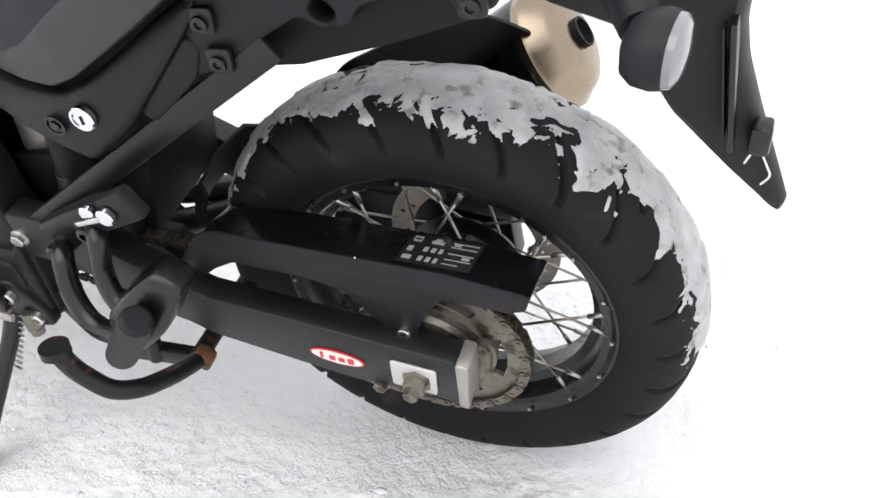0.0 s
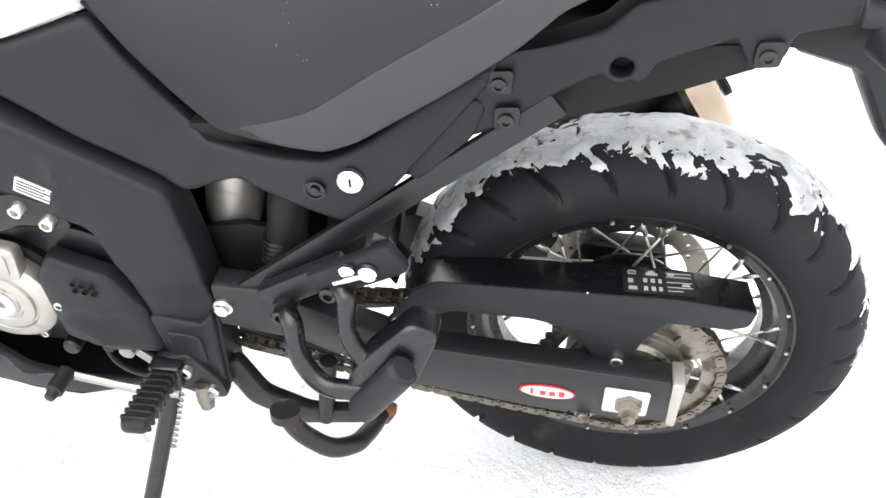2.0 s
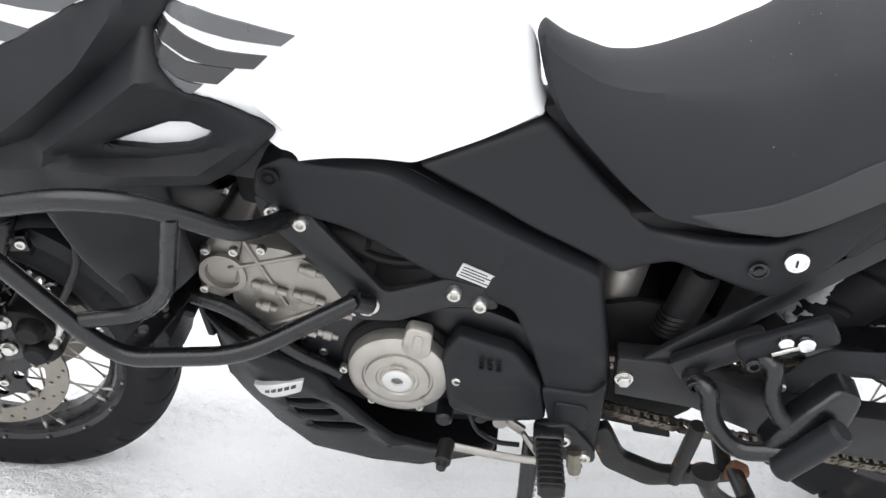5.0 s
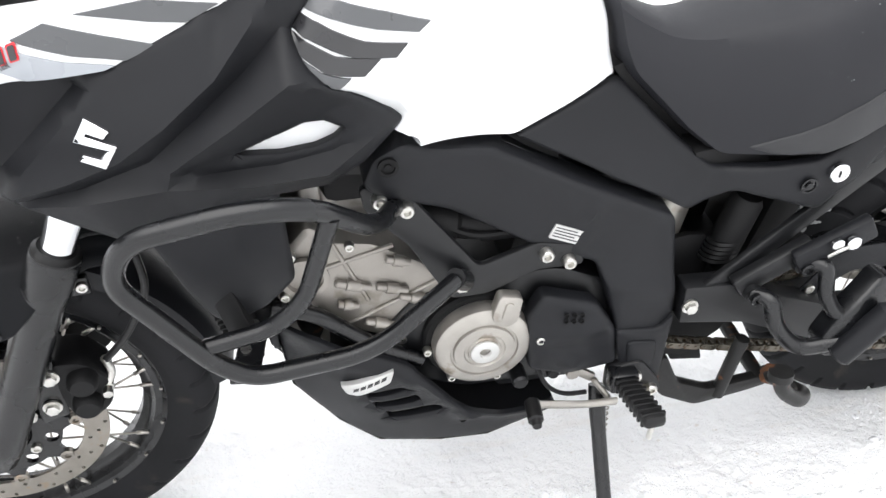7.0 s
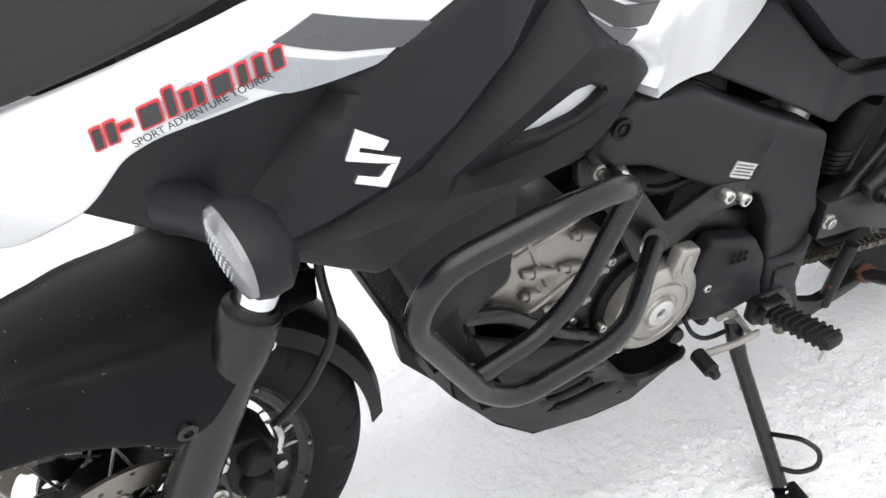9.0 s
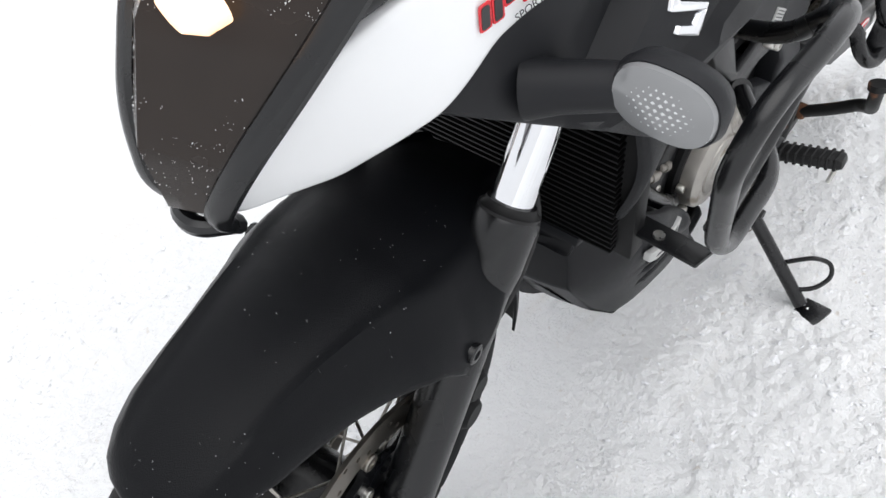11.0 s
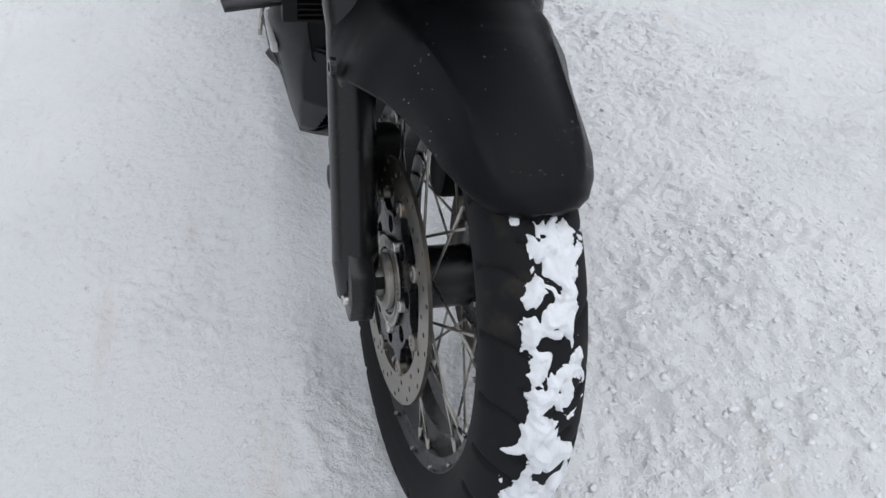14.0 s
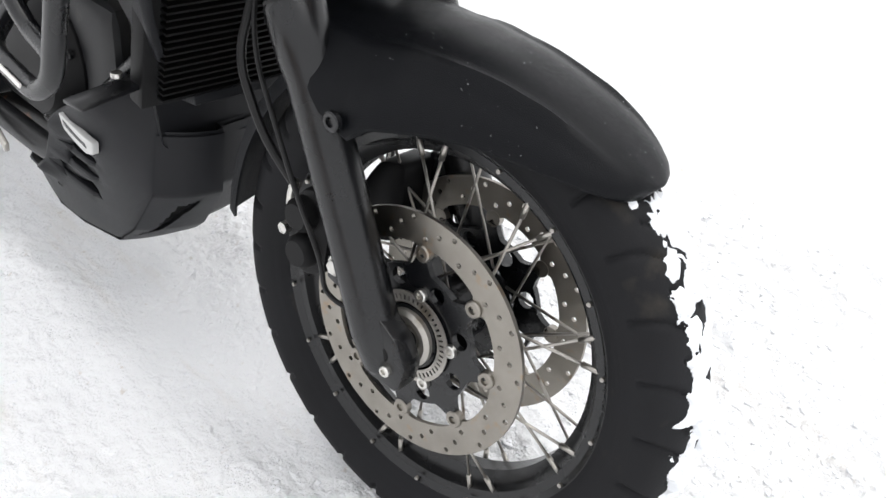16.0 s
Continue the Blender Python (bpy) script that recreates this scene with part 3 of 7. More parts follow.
def disc_bm(r_out, r_in, y, t, holes=48, lobes=8):
    """A drilled brake ring with lugs on its inside."""
    n = 160
    outer = circle(0, 0, r_out, n)
    inner = []
    for i in range(n):
        a = 2 * math.pi * i / n
        c = math.cos(lobes * a)
        inner.append(((r_in - 0.014 * max(0, c) ** 6) * math.cos(a), (r_in - 0.014 * max(0, c) ** 6) * math.sin(a)))
    drilled = []
    for i in range(holes):
        a = 2 * math.pi * i / holes
        rr = r_in + (r_out - r_in) * (0.25, 0.55, 0.82)[i % 3]
        drilled.append(circle(rr * math.cos(a), rr * math.sin(a), 0.0034, 7))
    return plate_bm(outer, y - t / 2, y + t / 2, bevel=0, holes=[inner] + drilled, soft=0)


# rear wheel
rear = part("rear_wheel", solid_bm([(-0.062, 0.020), (-0.060, 0.052), (-0.048, 0.058), (-0.040, 0.078), (-0.034, 0.080), (-0.028, 0.060), (0.0, 0.052), (0.028, 0.060), (0.034, 0.080), (0.040, 0.078), (0.052, 0.040), (0.060, 0.020)], 48), STEEL_BLACK, bike, "spoked rear wheel with black rim and snow-covered tyre", m=Matrix.Translation(REAR))
tyre(rear, 0.138, 0.2165, 0.316, 26, 0.0075, "black tyre with diagonal shoulder grooves and dusty sidewall")
rim(rear, 0.094, 0.2165)
nipples(rear, 0.2125, 0.0525, 18)
spokes(rear, 0.074, 0.037, 0.2010, 0.040, 9)
# front wheel
front = part("front_wheel", solid_bm([(-0.075, 0.018), (-0.072, 0.040), (-0.050, 0.042), (-0.044, 0.066), (-0.038, 0.068), (-0.030, 0.040), (0.030, 0.040), (0.038, 0.068), (0.044, 0.066), (0.050, 0.042), (0.072, 0.040), (0.075, 0.018)], 48), STEEL_BLACK, bike, "spoked front wheel with black rim and drilled discs", m=STEER @ Matrix.Translation(FRONT))
tyre(front, 0.109, 0.2390, 0.3245, 28, 0.0042, "black tyre with angled tread grooves")
rim(front, 0.070, 0.2390)
nipples(front, 0.2352, 0.0400, 18)
spokes(front, 0.062, 0.040, 0.2240, 0.028, 9)
snow_on_tyre("snow", Matrix.Translation(REAR), 0.138, 0.2165, 0.316, -84, 100, -0.43, 0.58, 0.20, 3.3, "grey-white snow stuck to the rear tyre tread", 0.0062, material=GREYSNOW)
snow_on_tyre("snow", STEER @ Matrix.Translation(FRONT), 0.109, 0.2390, 0.3245, -150, -30, -0.46, 0.38, -0.13, 8.1, "clotted white snow stuck to the front tyre tread", 0.014, 1.25)


# wheels' fittings
def beam_bm(p0, p1, w, t, bevel=0.002, bm=None, face=(0, 1, 0)):
    """A flat bar from p0 to p1, t thick along face."""
    bm = bm or bmesh.new()
    p0, p1 = Vector(p0), Vector(p1)
    d = (p1 - p0).normalized()
    n = Vector(face)
    n = (n - d * n.dot(d)).normalized()
    s = d.cross(n)
    m = Matrix((d, s, n)).transposed().to_4x4()
    m.translation = (p0 + p1) / 2
    got = bmesh.ops.create_cube(bm, size=1, matrix=m @ Matrix.Diagonal(((p1 - p0).length, w, t, 1)))
    if bevel:
        bmesh.ops.bevel(bm, geom=list({e for v in got["verts"] for e in v.link_edges}), offset=bevel, segments=2, profile=0.5, affect="EDGES")
    return bm


def along(p0, p1, profile, n=20):
    """A turned solid along p0 to p1: profile of (share of the length, radius)."""
    p0, p1 = Vector(p0), Vector(p1)
    bm = solid_bm([((p1 - p0).length * u, r) for u, r in profile], n)
    q = Vector((0, 1, 0)).rotation_difference((p1 - p0).normalized()).to_matrix().to_4x4()
    bmesh.ops.transform(bm, matrix=Matrix.Translation(p0) @ q, verts=bm.verts)
    return bm


def joined(*bms):
    out = bms[0]
    for b in bms[1:]:
        me = bpy.data.meshes.new("tmp")
        b.to_mesh(me)
        out.from_mesh(me)
        b.free()
        bpy.data.meshes.remove(me)
    return out


def mirrored(bm):
    bmesh.ops.scale(bm, vec=(1, -1, 1), verts=bm.verts)
    bmesh.ops.reverse_faces(bm, faces=bm.faces)
    return bm


# rear sprocket, chain, swingarm
SPR_Y = -0.105
CHAIN_Y = SPR_Y + REAR.y
teeth = []
for i in range(47 * 4):
    a = 2 * math.pi * i / (47 * 4)
    r = (0.1225, 0.1195, 0.1125, 0.1195)[i % 4]
    teeth.append((r * math.cos(a), r * math.sin(a)))
windows = []
for i in range(5):
    a0 = 2 * math.pi * i / 5
    arc = [a0 + math.radians(k) for k in (-22, -11, 0, 11, 22)]
    windows.append([(0.098 * math.cos(a), 0.098 * math.sin(a)) for a in arc] + [(0.084 * math.cos(a), 0.084 * math.sin(a)) for a in arc[::-1]])
sprocket = part("sprocket", plate_bm(teeth, SPR_Y - 0.003, SPR_Y + 0.003, 0, windows, soft=0), SPROCKET, rear, "dirty steel rear sprocket")
part("sprocket_carrier", solid_bm([(-0.116, 0.030), (-0.120, 0.034), (-0.120, 0.058), (-0.115, 0.064), (-0.114, 0.078), (-0.102, 0.082), (-0.060, 0.080), (-0.058, 0.05)], 40), SPROCKET, rear, "grey cast sprocket carrier")
for i in range(5):
    a = 2 * math.pi * (i + 0.3) / 5
    bolt((0.078 * math.cos(a), -0.115, 0.078 * math.sin(a)), rear, 0.0085, 0.010, material=SPROCKET, kind="hex", name="nut")
RING_T = disc_bm(0.120, 0.088, 0.075, 0.005, holes=36, lobes=6)
part("brake_disc", RING_T, DISC, rear, "drilled rear brake disc")


def chain_path():
    """Points along the chain's loop, one each pitch."""
    pitch = 0.015875
    c0, r0, c1, r1 = Vector((-0.600, 0.368)), 0.038, Vector((0.0, 0.321)), 0.1188
    d = (c1 - c0).length
    base = math.atan2(c1.y - c0.y, c1.x - c0.x)
    tilt = math.asin((r1 - r0) / d)
    pts = []
    a_top, a_bot = base + math.pi / 2 + tilt, base - math.pi / 2 - tilt
    top0, top1 = c0 + r0 * Vector((math.cos(a_top), math.sin(a_top))), c1 + r1 * Vector((math.cos(a_top), math.sin(a_top)))
    bot0, bot1 = c0 + r0 * Vector((math.cos(a_bot), math.sin(a_bot))), c1 + r1 * Vector((math.cos(a_bot), math.sin(a_bot)))
    line = [top0.lerp(top1, i / 60) for i in range(60)]
    line += [c1 + r1 * Vector((math.cos(a_top + (a_bot - a_top) * i / 60), math.sin(a_top + (a_bot - a_top) * i / 60))) for i in range(60)]
    sag = lambda i: Vector((0, -0.012 * math.sin(math.pi * i / 60)))
    line += [bot1.lerp(bot0, i / 60) + sag(i) for i in range(60)]
    line += [c0 + r0 * Vector((math.cos(a_bot - (a_bot - a_top + 2 * math.pi) * i / 30), math.sin(a_bot - (a_bot - a_top + 2 * math.pi) * i / 30))) for i in range(31)]
    out, left = [line[0]], pitch
    for a, b in zip(line, line[1:]):
        seg = (b - a).length
        pos = 0.0
        while seg - pos >= left:
            pos += left
            out.append(a.lerp(b, pos / seg))
            left = pitch
        left -= seg - pos
    return out


def link_mesh(gap):
    side = []
    for i in range(16):
        a = 2 * math.pi * i / 16
        x = 0.0079 + 0.0072 * math.cos(a) if math.cos(a) > 0 else -0.0079 + 0.0072 * math.cos(a)
        side.append((x, 0.0072 * math.sin(a) * (0.8 if abs(math.cos(a)) < 0.3 else 1)))
    bm = plate_bm(side, -gap - 0.0021, -gap, 0, soft=0)
    plate_bm(side, gap, gap + 0.0021, 0, soft=0, bm=bm)
    for x in (-0.0079, 0.0079):
        bm = joined(bm, along((x, -gap - 0.0036, 0), (x, gap + 0.0036, 0), [(0, 0.0030), (0.1, 0.0034), (0.9, 0.0034), (1, 0.0030)], 8))
    me = bpy.data.meshes.new("chain_link")
    bmesh.ops.recalc_face_normals(bm, faces=bm.faces)
    bm.to_mesh(me)
    bm.free()
    me.materials.append(CHAIN)
    me.shade_smooth()
    me.set_sharp_from_angle(angle=radians(35))
    return me


chain = part("drive_chain", tube_bm([(-0.60, CHAIN_Y, 0.406), (-0.57, CHAIN_Y, 0.407)], 0.004, 8, 0), CHAIN, bike, "oily brown steel drive chain")
outer_link, inner_link = link_mesh(0.0078), link_mesh(0.0055)
cp = chain_path()
for i, (a, b) in enumerate(zip(cp, cp[1:])):
    mid = (a + b) / 2
    part("chain_link", outer_link if i % 2 else inner_link, None, chain, m=pose(mid.x, CHAIN_Y, mid.y, 0, -math.degrees(math.atan2(b.y - a.y, b.x - a.x)), 0))

swing = part("swingarm", plate_bm([(-0.53, 0.475), (-0.45, 0.470), (-0.36, 0.428), (-0.27, 0.392), (0.050, 0.366), (0.058, 0.288), (-0.10, 0.290), (-0.28, 0.318), (-0.42, 0.385), (-0.53, 0.405)], -0.136, -0.100, 0.005), FRAME_BLACK, bike, "satin black aluminium swingarm")
part("arm", plate_bm([(-0.53, 0.475), (-0.45, 0.470), (-0.36, 0.428), (-0.27, 0.392), (0.050, 0.366), (0.058, 0.288), (-0.10, 0.290), (-0.28, 0.318), (-0.42, 0.385), (-0.53, 0.405)], 0.102, 0.138, 0.005), FRAME_BLACK, swing)
part("crossmember", box_bm(-0.46, -0.38, -0.10, 0.11, 0.40, 0.455, 0.01), FRAME_BLACK, swing)
part("end_cap", plate_bm([(0.050, 0.368), (0.066, 0.366), (0.062, 0.282), (0.050, 0.286)], -0.139, -0.098, 0.003), ALU, swing, "bare metal end cap")
part("adjuster_plate", plate_bm([(-0.032, 0.350), (0.026, 0.346), (0.024, 0.300), (-0.033, 0.304)], -0.140, -0.136, 0.0015), SILVERSTICK, swing, "bright zinc axle plate")
part("axle_nut", along((0, -0.140, 0.322), (0, -0.166, 0.322), [(0, 0.019), (0.12, 0.019), (0.14, 0.0145), (0.55, 0.0145), (0.6, 0.010), (1, 0.0095)], 6), SPROCKET, swing, "weathered axle nut")
bolt((-0.055, -0.128, 0.283), swing, 0.009, 0.012, material=SPROCKET, kind="hex")
sticker = part("sticker", plate_bm([(-0.104 + 0.036 * math.cos(a), 0.329 + 0.0125 * math.sin(a) - 0.06 * 0.036 * math.cos(a)) for a in (2 * math.pi * i / 28 for i in range(28))], -0.1375, -0.136, 0, soft=0), REDDECAL, swing, "red and white oval sticker")
part("sticker_face", plate_bm([(-0.104 + 0.0335 * math.cos(a), 0.329 + 0.0103 * math.sin(a) - 0.06 * 0.0335 * math.cos(a)) for a in (2 * math.pi * i / 28 for i in range(28))], -0.1382, -0.137, 0, soft=0), STICKER, swing, "white oval")
for i, (w, h) in enumerate(((0.004, 0.011), (0.008, 0.008), (0.008, 0.008), (0.008, 0.010))):
    x = -0.126 + i * 0.0122
    ring = plate_bm([(x, 0.3235 - 0.06 * (x + 0.104)), (x + w, 0.3235 - 0.06 * (x + 0.104)), (x + w, 0.3235 + h - 0.06 * (x + 0.104)), (x, 0.3235 + h - 0.06 * (x + 0.104))], -0.1390, -0.138, 0, soft=0.001)
    part("sticker_bar", ring, REDDECAL, swing)

guard_side = [(-0.316, 0.410), (-0.275, 0.470), (-0.250, 0.486), (0.041, 0.488), (0.133, 0.476), (0.128, 0.452), (0.107, 0.444), (0.034, 0.447), (0.008, 0.410), (-0.008, 0.362), (-0.020, 0.355), (-0.041, 0.357), (-0.055, 0.385), (-0.088, 0.425), (-0.131, 0.435), (-0.23, 0.438), (-0.262, 0.418), (-0.284, 0.397), (-0.306, 0.394)]
guard = part("chain_guard", plate_bm(guard_side, -0.110, -0.106, 0.0015, soft=0.006), PLASTIC, bike, "black plastic chain guard dotted with snow grains")
top_edge = [(-0.275, 0.470), (-0.250, 0.486), (0.041, 0.488), (0.133, 0.476)]
tv = []
for x, z in top_edge:
    tv += [(x, -0.1085, z), (x, -0.034, z - 0.022), (x, -0.1085, z - 0.004), (x, -0.034, z - 0.026)]
tf = []
for k in range(len(top_edge) - 1):
    o = 4 * k
    tf += [(o, o + 1, o + 5, o + 4), (o + 2, o + 6, o + 7, o + 3), (o + 1, o + 3, o + 7, o + 5), (o, o + 4, o + 6, o + 2)]
tf += [(0, 2, 3, 1), (len(tv) - 4, len(tv) - 3, len(tv) - 1, len(tv) - 2)]
raw("guard_top", tv, tf, STEEL_BLACK, guard, "glossy black top flange")
for p in ((-0.300, -0.110, 0.412), (-0.020, -0.110, 0.371)):
    bolt(p, guard, 0.0085, 0.005)


def on_flange(u, v, lift=0.0012):
    """A place on the guard's top flange: u along it, v from its outer (0) to its inner (1) edge."""
    x = -0.022 + u
    z = 0.488 - 0.022 * v
    return (x, -0.1085 + 0.0745 * v, z + lift)


def flange_quad(u0, u1, v0, v1, lift, material, label=""):
    vs = [on_flange(u0, v0, lift), on_flange(u1, v0, lift), on_flange(u1, v1, lift), on_flange(u0, v1, lift)]
    vs += [(x, y, z - 0.0008) for x, y, z in vs]
    return raw("label_line" if not label else "label_plate", vs, [(0, 1, 2, 3), (4, 7, 6, 5), (0, 4, 5, 1), (1, 5, 6, 2), (2, 6, 7, 3), (3, 7, 4, 0)], material, guard, label)


flange_quad(0.0, 0.086, 0.12, 0.92, 0.0010, BLACKDECAL, "black warning label with white pictograms")
for u0, u1, v0, v1 in ((0.006, 0.016, 0.80, 0.83), (0.006, 0.016, 0.70, 0.73), (0.006, 0.0075, 0.70, 0.83), (0.0145, 0.016, 0.70, 0.83), (0.006, 0.012, 0.42, 0.55), (0.006, 0.016, 0.20, 0.30),
                       (0.028, 0.042, 0.70, 0.78), (0.031, 0.038, 0.78, 0.84), (0.024, 0.029, 0.46, 0.58), (0.033, 0.038, 0.46, 0.58), (0.042, 0.046, 0.46, 0.58), (0.024, 0.029, 0.20, 0.32), (0.033, 0.038, 0.20, 0.32), (0.042, 0.046, 0.20, 0.32),
                       (0.052, 0.082, 0.80, 0.815), (0.052, 0.082, 0.68, 0.695), (0.052, 0.082, 0.50, 0.515), (0.052, 0.082, 0.34, 0.355), (0.052, 0.070, 0.22, 0.235), (0.054, 0.062, 0.73, 0.79), (0.070, 0.079, 0.40, 0.47)):
    flange_quad(u0, u1, v0, v1, 0.0022, SILVERSTICK)

# inner mudguard ahead of the rear tyre
hug = lathe_bm([(-0.075, 0.325), (-0.060, 0.345), (0.0, 0.352), (0.060, 0.345), (0.075, 0.325), (0.070, 0.324), (0.056, 0.341), (0.0, 0.348), (-0.056, 0.341), (-0.070, 0.324)], 40, a0=152, a1=163)
part("mudguard_and_fill", hug, DARK, bike, "black inner mudguard", m=Matrix.Translation(REAR))

# ---- front end, on the steered axis
def front_part(name, bm, material, label="", parent=None):
    if parent is None:
        return part(name, bm, material, bike, label, m=STEER)
    return part(name, bm, material, parent, label)


def leg_at(z, y=0.0, fwd=0.0):
    """A point of the fork legs' line at height z."""
    return Vector((-1.556 + (z - 0.3293) * math.tan(RAKE) + fwd, y, z))


for sy, nm in ((-1, "left"), (1, "right")):
    y = 0.104 * sy
    leg = front_part("fork_leg", along(leg_at(0.300, y), leg_at(0.672, y), [(0, 0.018), (0.02, 0.024), (0.12, 0.029), (0.2, 0.0285), (0.80, 0.0285), (0.86, 0.032), (0.985, 0.033), (1, 0.030)], 28), STEEL_BLACK, "satin black fork lower leg")
    front_part("fork_tube", along(leg_at(0.66, y), leg_at(1.00, y), [(0, 0.0215), (1, 0.0215)], 28), CHROME, "polished chrome fork tube", leg)
    front_part("dust_seal", along(leg_at(0.666, y), leg_at(0.680, y), [(0, 0.031), (0.5, 0.031), (0.7, 0.027), (1, 0.025)], 28), HOSE, "", leg)
    lug = plate_bm([(-1.561, 0.372), (-1.524, 0.385), (-1.541, 0.330), (-1.553, 0.292), (-1.601, 0.290), (-1.607, 0.325), (-1.589, 0.355)], y - 0.015, y + 0.015, 0.005, soft=0.008)
    front_part("axle_lug", lug, STEEL_BLACK, "", leg)
    bolt((-1.584, y + sy * 0.015, 0.314), leg, 0.007, 0.007, turn=pose(0, 0, 0, 0, 0, 0 if sy < 0 else 180))
    # dark disc stands in for the shade in the axle hole
    front_part("axle_hole_dark", along((-1.573, y - sy * 0.03, 0.3293), (-1.573, y + sy * 0.0165, 0.3293), [(0, 0.012), (0.9, 0.012), (1, 0.009)], 20), DARK, "", leg)
    front_part("fender_boss", beam_bm(leg_at(0.60, y * 0.85, -0.02), leg_at(0.60, y * 0.85, 0.055), 0.028, 0.012), STEEL_BLACK, "", leg)
    bolt((leg_at(0.598, 0, 0.048).x, y * 0.85 + sy * 0.0065, 0.602), leg, 0.008, 0.006, turn=pose(0, 0, 0, 0, 0, 0 if sy < 0 else 180))
    # disc
    disc = part("brake_disc", disc_bm(0.155, 0.118, sy * 0.064, 0.005), DISC, front, "drilled steel front brake disc")
    arms = []
    for i in range(96):
        a = 2 * math.pi * i / 96
        r = 0.088 + 0.021 * max(0, math.cos(8 * a)) ** 2
        arms.append((r * math.cos(a), r * math.sin(a)))
    cut = []
    for i in range(8):
        a = 2 * math.pi * (i + 0.5) / 8
        cut.append([(0.073 * math.cos(a) + 0.011 * math.cos(b), 0.073 * math.sin(a) + 0.011 * math.sin(b)) for b in (2 * math.pi * k / 10 for k in range(10))])
    part("disc_carrier", plate_bm(arms, sy * 0.064 - 0.004, sy * 0.064 + 0.004, 0, [circle(0, 0, 0.046, 24)] + cut, soft=0), STEEL_BLACK, front, "black disc carrier")
    for i in range(8):
        a = 2 * math.pi * i / 8
        part("disc_button", along((0.1095 * math.cos(a), sy * 0.060, 0.1095 * math.sin(a)), (0.1095 * math.cos(a), sy * 0.071, 0.1095 * math.sin(a)), [(0, 0.0105), (0.8, 0.0105), (0.95, 0.009), (0.96, 0.005), (0.7, 0.0045)], 14), DISC, front)
    for i in range(5):
        a = 2 * math.pi * (i + 0.35) / 5
        bolt((0.060 * math.cos(a), sy * 0.068, 0.060 * math.sin(a)), front, 0.008, 0.006, turn=pose(0, 0, 0, 0, 0, 0 if sy < 0 else 180))
    # caliper
    cal = joined(
        plate_bm([(-1.455, 0.470), (-1.412, 0.462), (-1.385, 0.420), (-1.392, 0.365), (-1.420, 0.345), (-1.452, 0.360), (-1.458, 0.400)], sy * 0.064 - 0.032, sy * 0.064 + 0.034, 0.008, soft=0.014),
        along((-1.420, sy * 0.094, 0.432), (-1.420, sy * 0.116, 0.432), [(0, 0.022), (0.7, 0.021), (1, 0.016)], 20),
        along((-1.424, sy * 0.094, 0.385), (-1.424, sy * 0.116, 0.385), [(0, 0.022), (0.7, 0.021), (1, 0.016)], 20))
    caliper = front_part("brake_caliper", cal, DARK, "dark grey two-piston brake caliper")
    front_part("caliper_bracket", plate_bm([(-1.49, 0.46), (-1.45, 0.475), (-1.455, 0.36), (-1.495, 0.35)], sy * 0.080, sy * 0.092, 0.003), STEEL_BLACK, "", caliper)
    for z in (0.445, 0.385):
        bolt((-1.468 + (z - 0.41) * 0.2, sy * 0.094, z), caliper, 0.010, 0.010, turn=pose(0, 0, 0, 0, 0, 0 if sy < 0 else 180), kind="hex")
    fit = joined(tube_bm([(-1.385, sy * 0.085, 0.455), (-1.380, sy * 0.085, 0.425), (-1.392, sy * 0.09, 0.405)], 0.006, 10, 0.012), along((-1.392, sy * 0.08, 0.402), (-1.392, sy * 0.108, 0.402), [(0, 0.009), (0.5, 0.009), (0.55, 0.0075), (1, 0.0075)], 6))
    front_part("banjo_fitting", fit, BOLT, "", caliper)
    hose = tube_bm([(-1.30, sy * 0.075, 0.72), (-1.305, sy * 0.085, 0.65), (-1.297, sy * 0.10, 0.58), (-1.345, sy * 0.10, 0.50), (-1.384, sy * 0.085, 0.45)], 0.0055, 10, 0.06)
    front_part("brake_hose", hose, HOSE, "black rubber brake hose", caliper)
wire = tube_bm([(-1.31, 0.085, 0.70), (-1.33, 0.105, 0.60), (-1.42, 0.118, 0.47), (-1.475, 0.122, 0.40), (-1.470, 0.11, 0.35), (-1.53, 0.085, 0.33)], 0.0032, 8, 0.04)
part("sensor_wire", wire, HOSE, bike, "thin black sensor wire", m=STEER)
ring = []
for i in range(100):
    a = 2 * math.pi * i / 100
    ring.append((0.0575 * math.cos(a), 0.0575 * math.sin(a)))
slots = [[((0.0495 + dr) * math.cos(a + da), (0.0495 + dr) * math.sin(a + da)) for dr, da in ((-0.003, -0.026), (0.003, -0.026), (0.003, 0.026), (-0.003, 0.026))] for a in (2 * math.pi * k / 48 for k in range(48))]
part("sensor_ring", plate_bm(ring, 0.071, 0.073, 0, [circle(0, 0, 0.043, 30)] + slots, soft=0), ALU, front, "slotted metal sensor ring")
part("wheel_spacer", solid_bm([(0.070, 0.036), (0.078, 0.036), (0.082, 0.031), (0.082, 0.026), (0.076, 0.024), (0.076, 0.018), (0.090, 0.018)], 28), ALU, front)
part("wheel_spacer", solid_bm([(-0.070, 0.036), (-0.078, 0.036), (-0.082, 0.031), (-0.082, 0.020), (-0.094, 0.018)], 28), ALU, front)
front_part("fork_clamp", box_bm(-1.30, -1.22, -0.135, 0.135, 0.80, 0.835, 0.012), STEEL_BLACK, "black lower fork clamp")


